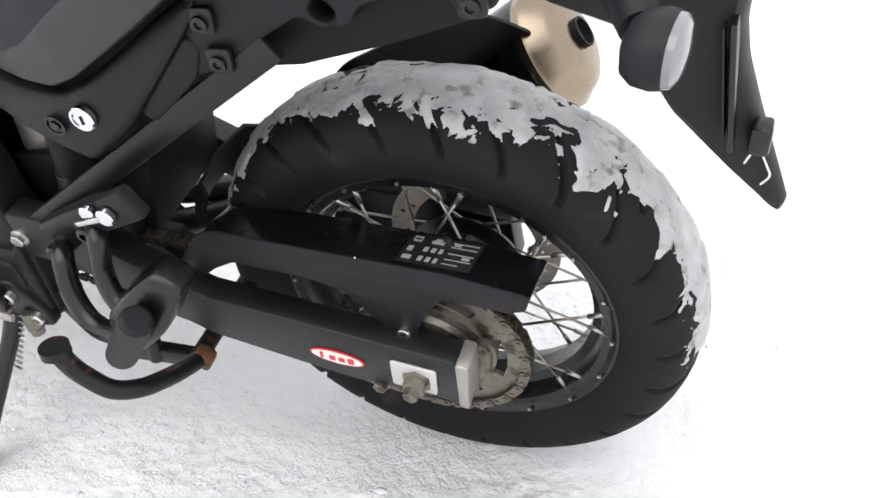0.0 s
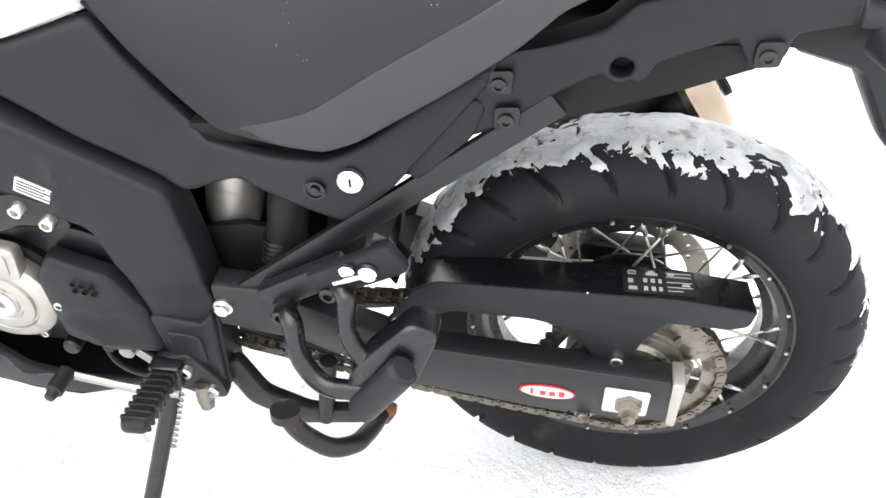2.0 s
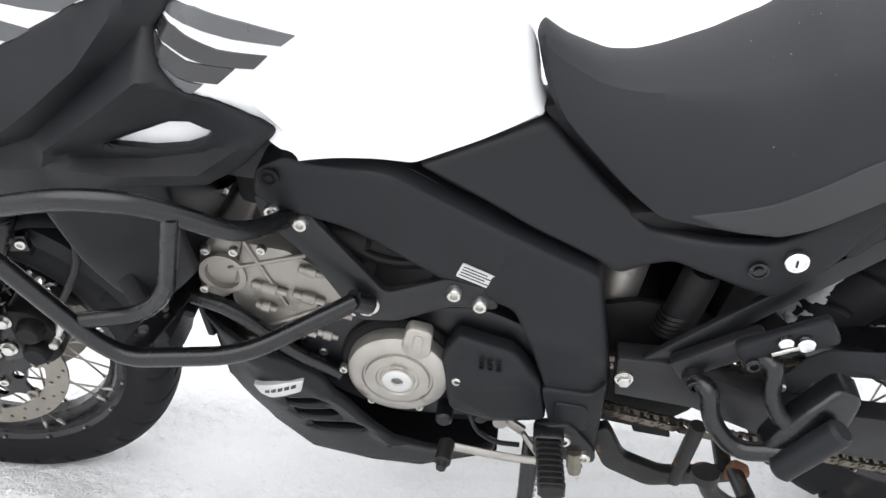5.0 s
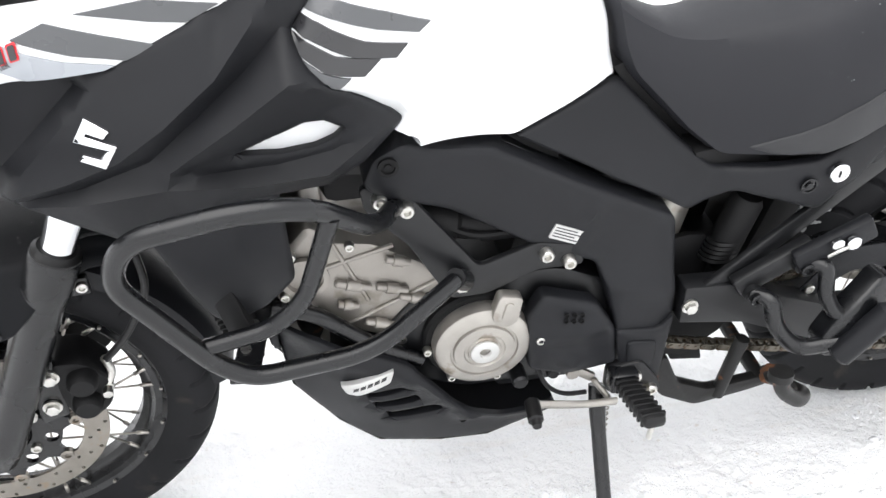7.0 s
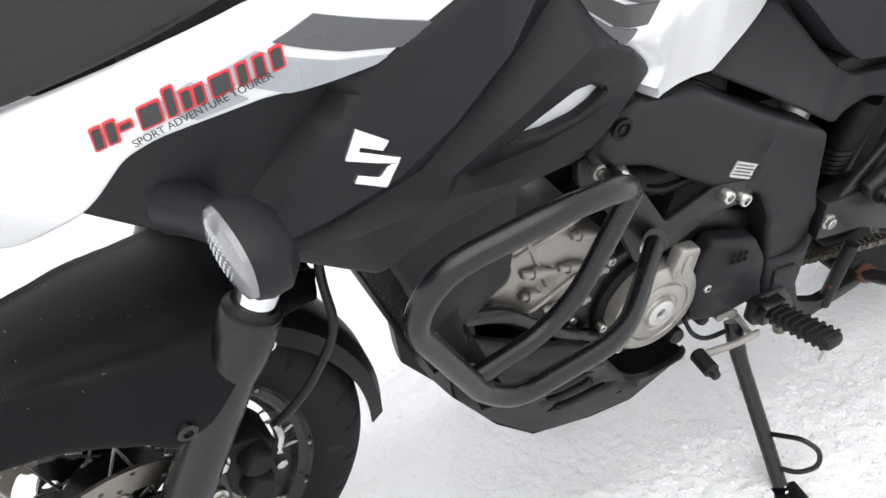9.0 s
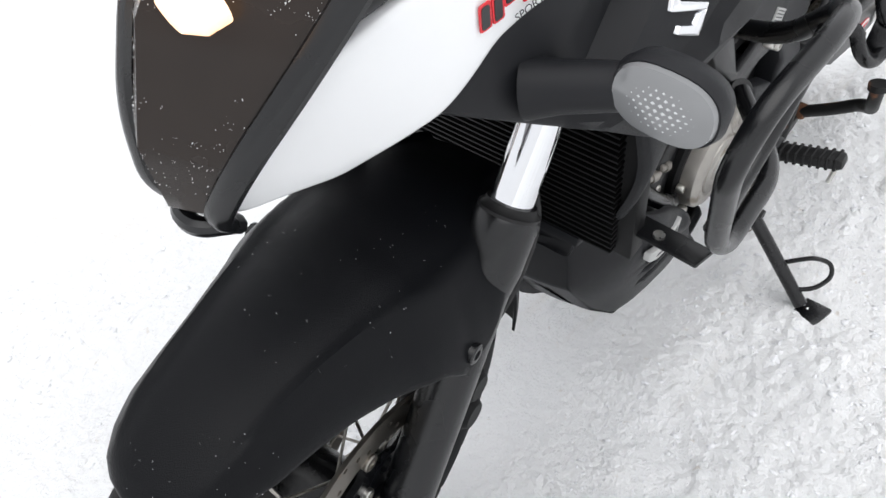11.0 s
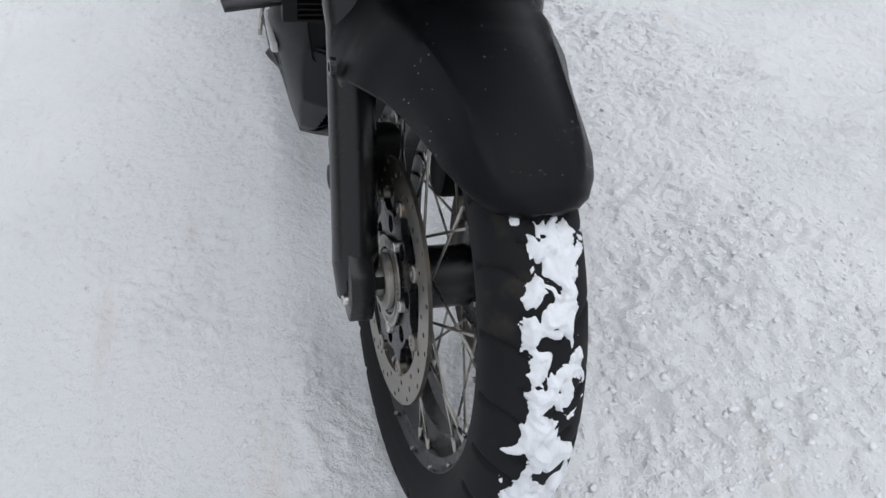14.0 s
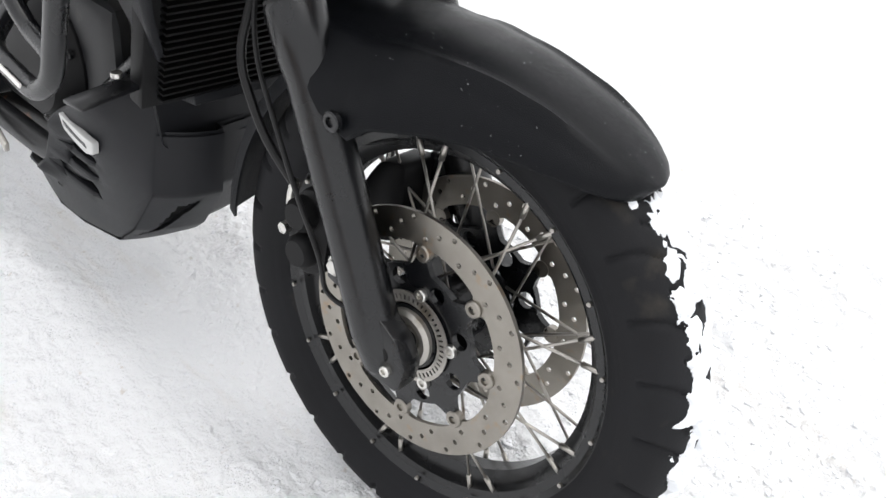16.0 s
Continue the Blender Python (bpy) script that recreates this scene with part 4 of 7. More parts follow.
def fender():
    """The spoon-shaped front mudguard with skirts over the fork legs."""
    A = [-40, -32, -24, -16, -8, 0, 8, 16, 24, 30.5, 34.6, 37.4, 39.0, 39.7]
    r = lambda a: float(np.interp(a, [-40, -30, -20, -10, 0, 16, 27, 36, 42], [0.410, 0.395, 0.371, 0.354, 0.3465, 0.3465, 0.351, 0.353, 0.347]))
    w = lambda a: float(np.interp(a, [-40, -32, -27, -22, -12, -4, 4, 12, 20, 28, 33, 36.8, 38.6, 39.5, 39.8], [0.078, 0.092, 0.122, 0.135, 0.138, 0.130, 0.114, 0.101, 0.092, 0.084, 0.073, 0.058, 0.043, 0.024, 0.006]))
    d = lambda a: float(np.interp(a, [-40, -32, -26, -21, -14, -8, 0, 8, 16, 26, 36, 42], [0.020, 0.032, 0.055, 0.096, 0.110, 0.088, 0.078, 0.071, 0.062, 0.048, 0.026, 0.006]))
    k_ = 0.94
    aa = np.interp(np.linspace(0, 1, 60), np.linspace(0, 1, len(A)), A)
    n = 36
    verts, faces = [], []
    for lift in (0.0, -0.004):
        for a in aa:
            for k in range(n + 1):
                s = -1 + 2 * k / n
                u = abs(s)
                shoulder = 0.008 * math.exp(-((u - 0.52) / 0.07) ** 2) * min(1, max(0, (36 - a) / 15))
                side = (1 - math.cos(min(1, u / 0.98) * math.pi / 2)) ** 1.25
                y = w(a) * (k_ if a > 0 else 1 - 0.06 * max(0, (a + 20) / 20)) * (1 if s > 0 else -1) * (1 - (1 - u) ** 1.55)
                rr = r(a) - d(a) * side + lift + shoulder
                t = radians(a)
                verts.append((-1.561 - rr * math.sin(t), y * (1 + lift * 5) - 0.004, 0.3213 + rr * math.cos(t)))
    rows = len(aa)
    m = n + 1
    o = rows * m
    for i in range(rows - 1):
        for k in range(n):
            q = (i * m + k, i * m + k + 1, (i + 1) * m + k + 1, (i + 1) * m + k)
            faces += [q, tuple(o + v for v in q[::-1])]
    for i in range(rows - 1):
        for k in (0, n):
            faces.append((i * m + k, (i + 1) * m + k, o + (i + 1) * m + k, o + i * m + k))
    for i in (0, rows - 1):
        for k in range(n):
            faces.append((i * m + k, i * m + k + 1, o + i * m + k + 1, o + i * m + k))
    return raw("front_fender", verts, faces, FENDERBLACK, bike, "matt black front mudguard sprinkled with snow grains", m=STEER, angle=50)


FENDERBLACK = mat("pebbled_black_plastic", (0.0036, 0.0040, 0.0052), 0.36, spec=0.13, vary=0.12, scale=6, fine=900, bump=0.5, rvary=0.08)
fend = fender()
for sy in (-1, 1):
    bolt((-1.489, sy * 0.1340, 0.580), fend, 0.011, 0.006, turn=pose(0, 0, 0, 0, 0, 0 if sy < 0 else 180), material=STEEL_BLACK)
rearfend = lathe_bm([(-0.068, 0.318), (-0.060, 0.338), (-0.035, 0.350), (0.0, 0.354), (0.035, 0.350), (0.060, 0.338), (0.068, 0.318), (0.064, 0.318), (0.055, 0.335), (0.0, 0.350), (-0.055, 0.335), (-0.064, 0.318)], 40, a0=2, a1=60)
part("rear_flap", rearfend, PLASTIC, fend, "black rear half of the mudguard", m=Matrix.Translation(FRONT))

FACET = bpy.data.meshes.new("lens_facet")
FACET.from_pydata([(-0.0016, 0, 0), (0, -0.0028, 0), (0, 0.0028, 0), (0, 0, -0.0024), (0, 0, 0.0024)], [], [(0, 1, 4), (0, 4, 2), (0, 2, 3), (0, 3, 1)])
FACET.materials.append(mat("bright_lens_facets", (0.50, 0.51, 0.52), 0.15, vary=0.05, bump=0.0, coat=0.5))
FIN = bpy.data.meshes.new("fin")
_fb = box_bm(-0.012, 0.004, -0.142, 0.142, -0.0014, 0.0014, 0)
_fb.to_mesh(FIN)
_fb.free()
FIN.materials.append(DARK)

# ---- engine and chassis
engine = part("engine", plate_bm([(-1.00, 0.42), (-0.93, 0.50), (-0.72, 0.52), (-0.60, 0.46), (-0.58, 0.34), (-0.66, 0.285), (-0.86, 0.285), (-0.95, 0.33)], -0.095, 0.105, 0.012, soft=0.03), FRAME_BLACK, bike, "oxidised aluminium twin-cylinder engine")
part("front_cylinder", plate_bm([(-1.085, 0.505), (-1.050, 0.612), (-0.985, 0.600), (-0.905, 0.545), (-0.875, 0.485), (-0.945, 0.405), (-1.060, 0.455)], -0.088, 0.088, 0.010, soft=0.012), ENGINE, engine, "grey cast front cylinder and head")
part("cam_cover", plate_bm([(-1.135, 0.525), (-1.118, 0.590), (-1.075, 0.640), (-1.045, 0.618), (-1.082, 0.500), (-1.115, 0.490)], -0.080, 0.080, 0.012, soft=0.015), ENGINE, engine, "grey cam cover")
ribs = bmesh.new()
for a, b in (((-1.045, 0.615), (-1.000, 0.50)), ((-1.075, 0.565), (-0.960, 0.595)), ((-1.040, 0.455), (-0.900, 0.520))):
    tube_bm([(a[0], -0.089, a[1]), (b[0], -0.089, b[1])], 0.0035, 8, 0, bm=ribs)
part("casting_rib", ribs, ENGINE, engine)
for x, z, l in ((-1.02, 0.535, 0.05), (-0.965, 0.520, 0.045), (-1.03, 0.500, 0.03), (-0.930, 0.495, 0.05), (-0.985, 0.455, 0.045), (-0.945, 0.450, 0.03), (-0.955, 0.570, 0.035)):
    part("stud_boss", along((x - l / 2, -0.094, z + l * 0.16), (x + l / 2, -0.094, z - l * 0.16), [(0, 0.004), (0.05, 0.006), (0.3, 0.006), (0.32, 0.0085), (0.7, 0.0085), (0.72, 0.0055), (1, 0.005)], 14), ENGINE, engine)
for x, z in ((-1.06, 0.60), (-1.10, 0.60), (-1.115, 0.53), (-1.02, 0.605), (-0.90, 0.50), (-0.955, 0.415), (-1.05, 0.465)):
    bolt((x, -0.09, z), engine, 0.007, 0.008, material=BOLT)
part("spark_recess", solid_bm([(-0.083, 0.034), (-0.092, 0.034), (-0.092, 0.026), (-0.080, 0.024)], 24), ENGINE, engine, m=Matrix.Translation((-1.085, 0, 0.555)))
# near-black colour puts the shade behind the frame into this casting
part("rear_cylinder", plate_bm([(-0.80, 0.50), (-0.76, 0.66), (-0.62, 0.66), (-0.60, 0.52)], -0.075, 0.08, 0.012, soft=0.02), DARK, engine, "rear cylinder in near-black for the shade behind the frame")
part("throttle_body", joined(along((-0.95, -0.075, 0.63), (-0.80, -0.075, 0.60), [(0, 0.02), (0.1, 0.033), (0.5, 0.033), (0.55, 0.026), (0.9, 0.028), (1, 0.02)], 18), tube_bm([(-0.90, -0.10, 0.63), (-0.85, -0.105, 0.605), (-0.78, -0.10, 0.60), (-0.74, -0.095, 0.585)], 0.006, 8, 0.02), box_bm(-0.84, -0.76, -0.10, -0.06, 0.585, 0.625, 0.006)), DARK, engine, "black throttle bodies and hoses")
clutch = solid_bm([(-0.08, 0.074), (-0.118, 0.076), (-0.130, 0.073), (-0.136, 0.066), (-0.1375, 0.052), (-0.1345, 0.0505), (-0.1345, 0.0475), (-0.1385, 0.046), (-0.1395, 0.032), (-0.137, 0.030), (-0.137, 0.026), (-0.140, 0.024), (-0.140, 0.0)][:-1], 64)
cover = part("generator_cover", clutch, ALU, engine, "round bare aluminium engine cover", m=Matrix.Translation((-0.838, 0, 0.411)))
part("centre_cap", solid_bm([(-0.136, 0.0215), (-0.1425, 0.0215), (-0.1435, 0.020), (-0.1435, 0.009), (-0.140, 0.008)], 32), SILVERSTICK, cover, "bright centre cap")
part("cover_lobe", plate_bm([(0.008, 0.062), (0.020, 0.104), (0.056, 0.096), (0.050, 0.052), (0.040, 0.044), (0.020, 0.044)], -0.1395, -0.118, 0.004, soft=0.010), ALU, cover)
part("cover_lobe_rib", plate_bm([(0.023, 0.060), (0.030, 0.092), (0.042, 0.089), (0.038, 0.056)], -0.142, -0.138, 0.001, soft=0.006), ALU, cover)
for i in range(4):
    a = radians(-20 - 52 * i)
    bolt((-0.838 + 0.083 * math.cos(a), -0.112, 0.411 + 0.083 * math.sin(a)), engine, 0.0065, 0.010)
part("cover_rim", solid_bm([(-0.07, 0.088), (-0.105, 0.088), (-0.110, 0.084), (-0.110, 0.074)], 48), DARK, engine, m=Matrix.Translation((-0.838, 0, 0.411)))
spr_out = [(-0.774, 0.455), (-0.750, 0.497), (-0.668, 0.470), (-0.632, 0.412), (-0.622, 0.338), (-0.700, 0.326), (-0.766, 0.350)]
sc = part("sprocket_cover", skin_bm(spr_out, [(-0.77, 0.45, 0.134), (-0.65, 0.45, 0.136), (-0.63, 0.35, 0.134), (-0.76, 0.36, 0.137), (-0.70, 0.41, 0.142)], 0.02, 0.010, 0.011, creases=(((-0.745, 0.385), (-0.70, 0.355), 0.006, 0.02), ((-0.70, 0.355), (-0.63, 0.345), 0.006, 0.02), ((-0.745, 0.415), (-0.66, 0.425), 0.005, 0.02))), PLASTIC, engine, "black plastic sprocket cover")
for i in range(6):
    part("cover_dimple", solid_bm([(-0.144, 0.0042), (-0.1455, 0.0042), (-0.1455, 0.0032), (-0.1440, 0.003)], 12), DARK, sc, m=Matrix.Translation((-0.716 + 0.012 * (i % 3), 0.003, 0.462 - 0.012 * (i // 3) - 0.002 * (i % 3))))
bolt((-0.752, -0.136, 0.415), sc, 0.007, 0.006)
sump = joined(box_bm(-0.80, -0.66, -0.07, 0.08, 0.245, 0.30, 0.012), along((-0.775, -0.09, 0.315), (-0.775, -0.13, 0.315), [(0, 0.013), (0.9, 0.013), (1, 0.010)], 14), along((-0.72, -0.08, 0.318), (-0.72, -0.125, 0.318), [(0, 0.011), (0.9, 0.011), (1, 0.008)], 14), tube_bm([(-0.74, -0.10, 0.315), (-0.73, -0.115, 0.285), (-0.70, -0.12, 0.262), (-0.66, -0.12, 0.26)], 0.004, 8, 0.02))
part("sump", sump, FRAME_BLACK, engine, "dark oil sump with a drain hose")
part("shift_arm", joined(beam_bm((-0.685, -0.118, 0.318), (-0.655, -0.125, 0.300), 0.016, 0.008), along((-0.69, -0.10, 0.318), (-0.69, -0.13, 0.318), [(0, 0.011), (1, 0.011)], 12), tube_bm([(-0.655, -0.13, 0.300), (-0.63, -0.14, 0.262)], 0.005, 8, 0)), ALU, engine, "metal gear shift arm")
exh = tube_bm([(-1.06, 0.0, 0.46), (-1.09, 0.0, 0.42), (-1.08, 0.01, 0.34), (-0.99, 0.02, 0.245), (-0.85, 0.04, 0.225), (-0.58, 0.06, 0.235), (-0.42, 0.13, 0.25), (-0.28, 0.205, 0.292)], 0.022, 16, 0.06)
part("exhaust_pipe", exh, RUST, bike, "dark rusty steel exhaust pipe")

spar_l = [(-1.000, 0.730), (-0.985, 0.775), (-0.945, 0.792), (-0.920, 0.775), (-0.890, 0.768), (-0.832, 0.757), (-0.72, 0.690), (-0.560, 0.603), (-0.536, 0.43), (-0.546, 0.262), (-0.614, 0.288), (-0.630, 0.41), (-0.655, 0.50), (-0.676, 0.545), (-0.735, 0.566), (-0.89, 0.668), (-0.975, 0.702)]
spar_y = [(-0.99, 0.72, 0.138), (-0.97, 0.77, 0.148), (-0.90, 0.74, 0.130), (-0.80, 0.68, 0.124), (-0.70, 0.62, 0.125), (-0.60, 0.58, 0.124), (-0.60, 0.45, 0.130), (-0.58, 0.30, 0.132), (-0.55, 0.45, 0.126)]
for sy in (-1, 1):
    sp = part("frame_spar", skin_bm(spar_l, spar_y, 0.045, 0.010, 0.014, side=sy, creases=(((-0.683, 0.660), (-0.702, 0.572), 0.006, 0.010), ((-0.66, 0.50), (-0.545, 0.47), 0.006, 0.03))), PLASTIC, bike, "matt black frame spar cover")
    part("spar_plug", solid_bm([(0.0, 0.013), (-0.004, 0.013), (-0.004, 0.009), (-0.001, 0.0085), (-0.001, 0.005), (-0.003, 0.0045)], 20), DARK, sp, m=Matrix.Translation((-0.968, sy * 0.150, 0.765)) @ pose(0, 0, 0, 0, 0, 0 if sy < 0 else 180))
    low = part("heel_guard", skin_bm([(-0.632, 0.408), (-0.560, 0.398), (-0.540, 0.425), (-0.549, 0.264), (-0.606, 0.284), (-0.618, 0.33)], [(-0.63, 0.40, 0.137), (-0.55, 0.41, 0.137), (-0.55, 0.28, 0.139), (-0.61, 0.29, 0.139), (-0.58, 0.35, 0.139)], 0.012, 0.006, 0.010, side=sy), PLASTIC, sp, "black heel guard")
    part("heel_pad", skin_bm([(-0.612, 0.385), (-0.563, 0.378), (-0.562, 0.328), (-0.608, 0.322)], [(-0.6, 0.38, 0.142), (-0.57, 0.37, 0.142), (-0.57, 0.33, 0.1425), (-0.6, 0.33, 0.1425)], 0.003, 0.003, 0.010, side=sy, soft=0.01), PLASTIC, sp)
    br = part("engine_bracket", plate_bm([(-1.004, 0.722), (-0.950, 0.716), (-0.846, 0.566), (-0.762, 0.596), (-0.704, 0.582), (-0.692, 0.545), (-0.762, 0.546), (-0.832, 0.515), (-0.888, 0.514), (-0.942, 0.618), (-0.998, 0.684)], sy * 0.121 - 0.006, sy * 0.121 + 0.006, 0.003, soft=0.012), FRAME_BLACK, bike, "black engine mounting bracket")
    for x, z, k in ((-0.752, 0.577, "socket"), (-0.718, 0.559, "socket"), (-0.979, 0.703, "socket"), (-0.945, 0.684, "socket"), (-0.872, 0.545, "hex")):
        bolt((x, sy * 0.127, z), br, 0.0125 if k == "hex" else 0.010, 0.013, turn=pose(0, 0, 0, 0, 0, 0 if sy < 0 else 180), kind=k)
    part("inner_frame", plate_bm([(-1.20, 0.80), (-1.05, 0.86), (-0.80, 0.74), (-0.58, 0.60), (-0.56, 0.50), (-0.64, 0.50), (-0.74, 0.59), (-0.95, 0.71), (-1.16, 0.74)], sy * 0.075 - 0.015, sy * 0.075 + 0.015, 0.004), FRAME_BLACK, bike, "black frame beam")
ux, uz = 0.905, -0.425
corner = Vector((-0.740, 0.624))
at = lambda u, v: (corner.x + ux * u + uz * v, corner.y + uz * u - ux * v)
lab = [at(0, 0), at(0.048, 0), at(0.048, 0.023), at(0, 0.023)]
type_plate = part("type_plate", plate_bm(lab, -0.1272, -0.1245, 0, soft=0.002), SILVERSTICK, bike, "small silver type plate with printed rows")
for k in range(4):
    v = 0.003 + 0.0048 * k
    w = 0.042 if k % 2 else 0.034
    part("print_row", plate_bm([at(0.003, v), at(0.003 + w, v), at(0.003 + w, v + 0.0018), at(0.003, v + 0.0018)], -0.1276, -0.1270, 0, soft=0), BLACKDECAL, type_plate)
# added dark fillers stop brightness showing between seat and side covers
part("seat_gap_filler", plate_bm([(-0.53, 0.68), (-0.49, 0.685), (-0.42, 0.69), (-0.32, 0.71), (-0.19, 0.79), (-0.20, 0.76), (-0.28, 0.66), (-0.40, 0.63), (-0.50, 0.625)], -0.080, 0.080, 0.004), DARK, bike, "black filler under the seat")
part("seat_nose_filler", plate_bm([(-0.646, 0.80), (-0.62, 0.81), (-0.54, 0.73), (-0.49, 0.685), (-0.50, 0.64), (-0.57, 0.69)], -0.030, 0.030, 0.004), DARK, bike, "black filler under the seat nose")
part("stand_bracket", plate_bm([(-0.565, 0.385), (-0.40, 0.375), (-0.37, 0.345), (-0.40, 0.285), (-0.46, 0.235), (-0.55, 0.255)], -0.052, -0.036, 0.003), DARK, bike, "black stand bracket behind the chain")
# added dark plate, darkens the open gap between bar and tyre
part("mudguard_and_fill", plate_bm([(-0.42, 0.41), (-0.362, 0.42), (-0.345, 0.50), (-0.325, 0.57), (-0.30, 0.66), (-0.36, 0.64)], -0.070, 0.085, 0.006), DARK, bike, "black plate that fills the gap before the rear wheel")
part("pivot_plate", plate_bm([(-0.57, 0.50), (-0.50, 0.515), (-0.41, 0.50), (-0.37, 0.465), (-0.42, 0.40), (-0.50, 0.345), (-0.56, 0.33)], -0.060, -0.048, 0.003), DARK, bike, "black swingarm pivot plate")
# added dark sheet closes the bright gap behind the shock
part("shock_gap_sheet", plate_bm([(-0.57, 0.63), (-0.44, 0.63), (-0.40, 0.54), (-0.42, 0.42), (-0.57, 0.40)], 0.055, 0.065, 0.003), DARK, bike, "black filler sheet behind the shock absorber")
part("airbox", box_bm(-1.05, -0.72, -0.075, 0.075, 0.66, 0.745, 0.02), DARK, bike, "black airbox under the tank")
part("undertray", plate_bm([(-0.20, 0.705), (-0.16, 0.692), (-0.10, 0.702), (0.0, 0.738), (0.08, 0.772), (0.08, 0.80), (-0.18, 0.78)], -0.062, 0.062, 0.006), DARK, bike, "black undertray above the rear wheel")
# dark filler block, added to keep light out under the seat
part("underseat_filler", box_bm(-0.42, -0.23, -0.085, 0.085, 0.62, 0.74, 0.02), DARK, bike, "black filler block under the seat")

# ---- seat, tank, side covers
SEAT_TOP = ([-0.658, -0.649, -0.618, -0.569, -0.529, -0.499, -0.439, -0.38, -0.33, -0.22, -0.05, 0.06, 0.09], [0.890, 0.904, 0.879, 0.855, 0.852, 0.857, 0.871, 0.894, 0.926, 0.950, 0.955, 0.940, 0.92])


def seat_y(x, z):
    top = float(np.interp(x, *SEAT_TOP))
    t = max(0.0, min(1.0, (top - z) / 0.11))
    k = float(np.interp(x, [-0.66, -0.637, -0.59, -0.546, -0.50, -0.45, -0.40, -0.33, -0.2, 0.08], [0.28, 0.33, 0.46, 0.55, 0.65, 0.79, 0.92, 1.0, 1.0, 0.85]))
    low = float(np.interp(z, [0.68, 0.78, 0.9], [0.128, 0.136, 0.138]))
    return k * (0.070 + (low - 0.070) * (1 - (1 - t) ** 2) ** 0.5)


seat_out = [(x, z) for x, z in zip(*SEAT_TOP)][:-1] + [(0.085, 0.915), (-0.03, 0.900), (-0.112, 0.858), (-0.150, 0.822), (-0.228, 0.758), (-0.316, 0.696), (-0.358, 0.674), (-0.43, 0.670), (-0.490, 0.667), (-0.505, 0.673), (-0.546, 0.706), (-0.590, 0.752), (-0.630, 0.793), (-0.645, 0.83), (-0.653, 0.865)]
seat = part("seat", skin_bm(seat_out, seat_y, 0, 0.012, 0.013, both=True, soft=0.015), SEATVINYL, bike, "grained black vinyl seat")
strip_out = [(-0.463, 0.692), (-0.37, 0.736), (-0.297, 0.790), (-0.229, 0.834), (-0.13, 0.897), (-0.06, 0.925), (-0.035, 0.902), (-0.112, 0.862), (-0.150, 0.826), (-0.228, 0.768), (-0.316, 0.706), (-0.358, 0.685), (-0.43, 0.684)]
for sy in (-1, 1):
    part("seat_side", skin_bm(strip_out, lambda x, z: seat_y(x, z) + 0.0022, 0.004, 0.003, 0.012, side=sy, soft=0.008), SEATSIDE, seat, "smooth lighter lower band")
    cov = [(-0.798, 0.756), (-0.722, 0.772), (-0.637, 0.788), (-0.598, 0.748), (-0.553, 0.701), (-0.510, 0.664), (-0.487, 0.657), (-0.425, 0.661), (-0.358, 0.669), (-0.314, 0.693), (-0.228, 0.757), (-0.170, 0.795), (-0.182, 0.765), (-0.285, 0.640), (-0.345, 0.588), (-0.41, 0.611), (-0.47, 0.626), (-0.534, 0.601), (-0.564, 0.617), (-0.686, 0.692)]
    c = part("side_cover", skin_bm(cov, [(-0.80, 0.755, 0.104), (-0.72, 0.765, 0.078), (-0.637, 0.788, 0.040), (-0.60, 0.75, 0.056), (-0.64, 0.70, 0.096), (-0.555, 0.70, 0.069), (-0.508, 0.665, 0.083), (-0.555, 0.62, 0.104), (-0.53, 0.605, 0.105), (-0.45, 0.64, 0.112), (-0.37, 0.64, 0.127), (-0.33, 0.653, 0.126), (-0.34, 0.62, 0.126), (-0.25, 0.70, 0.112), (-0.18, 0.78, 0.100), (-0.70, 0.71, 0.103)], 0.010, 0.009, 0.012, side=sy, creases=(((-0.505, 0.672), (-0.545, 0.610), 0.006, 0.025), ((-0.505, 0.672), (-0.60, 0.77), 0.004, 0.03))), PLASTIC, bike, "matt black side cover below the seat")
    tn = pose(0, 0, 0, 0, 0, 0 if sy < 0 else 180)
    part("cover_bolt", solid_bm([(0.0, 0.0125), (-0.003, 0.0125), (-0.003, 0.010), (-0.001, 0.0095), (-0.001, 0.006), (-0.004, 0.0055)], 24), STEEL_BLACK, c, m=Matrix.Translation((-0.373, sy * 0.1295, 0.637)) @ tn)
lockp = part("seat_lock", solid_bm([(0.0, 0.0150), (-0.006, 0.0150), (-0.0075, 0.0137), (-0.0075, 0.0105), (-0.0055, 0.010), (-0.006, 0.004)], 32), CHROME, bike, "silver seat lock cylinder", m=Matrix.Translation((-0.331, -0.127, 0.653)))
part("keyway", box_bm(-0.0012, 0.0012, -0.0072, -0.004, -0.006, 0.004, 0), DARK, lockp)

# the side fairing: flat facets between creases
MAIN_EDGE = [(-1.272, 0.912, 0.170), (-1.325, 0.865, 0.181), (-1.369, 0.824, 0.182)]
GROOVE = [(-1.292, 0.912, 0.146), (-1.345, 0.864, 0.152), (-1.388, 0.828, 0.158)]
CREST = [(-1.100, 0.975, 0.178), (-1.145, 0.925, 0.196), (-1.205, 0.880, 0.206), (-1.258, 0.845, 0.205), (-1.320, 0.820, 0.197), (-1.378, 0.803, 0.186)]
VALLEY = [(-1.072, 0.962, 0.164), (-1.116, 0.921, 0.175), (-1.182, 0.870, 0.186), (-1.228, 0.834, 0.190), (-1.301, 0.809, 0.187), (-1.372, 0.795, 0.181)]
BLADE = [(-1.071, 0.921, 0.214), (-1.136, 0.875, 0.213), (-1.208, 0.826, 0.205)]
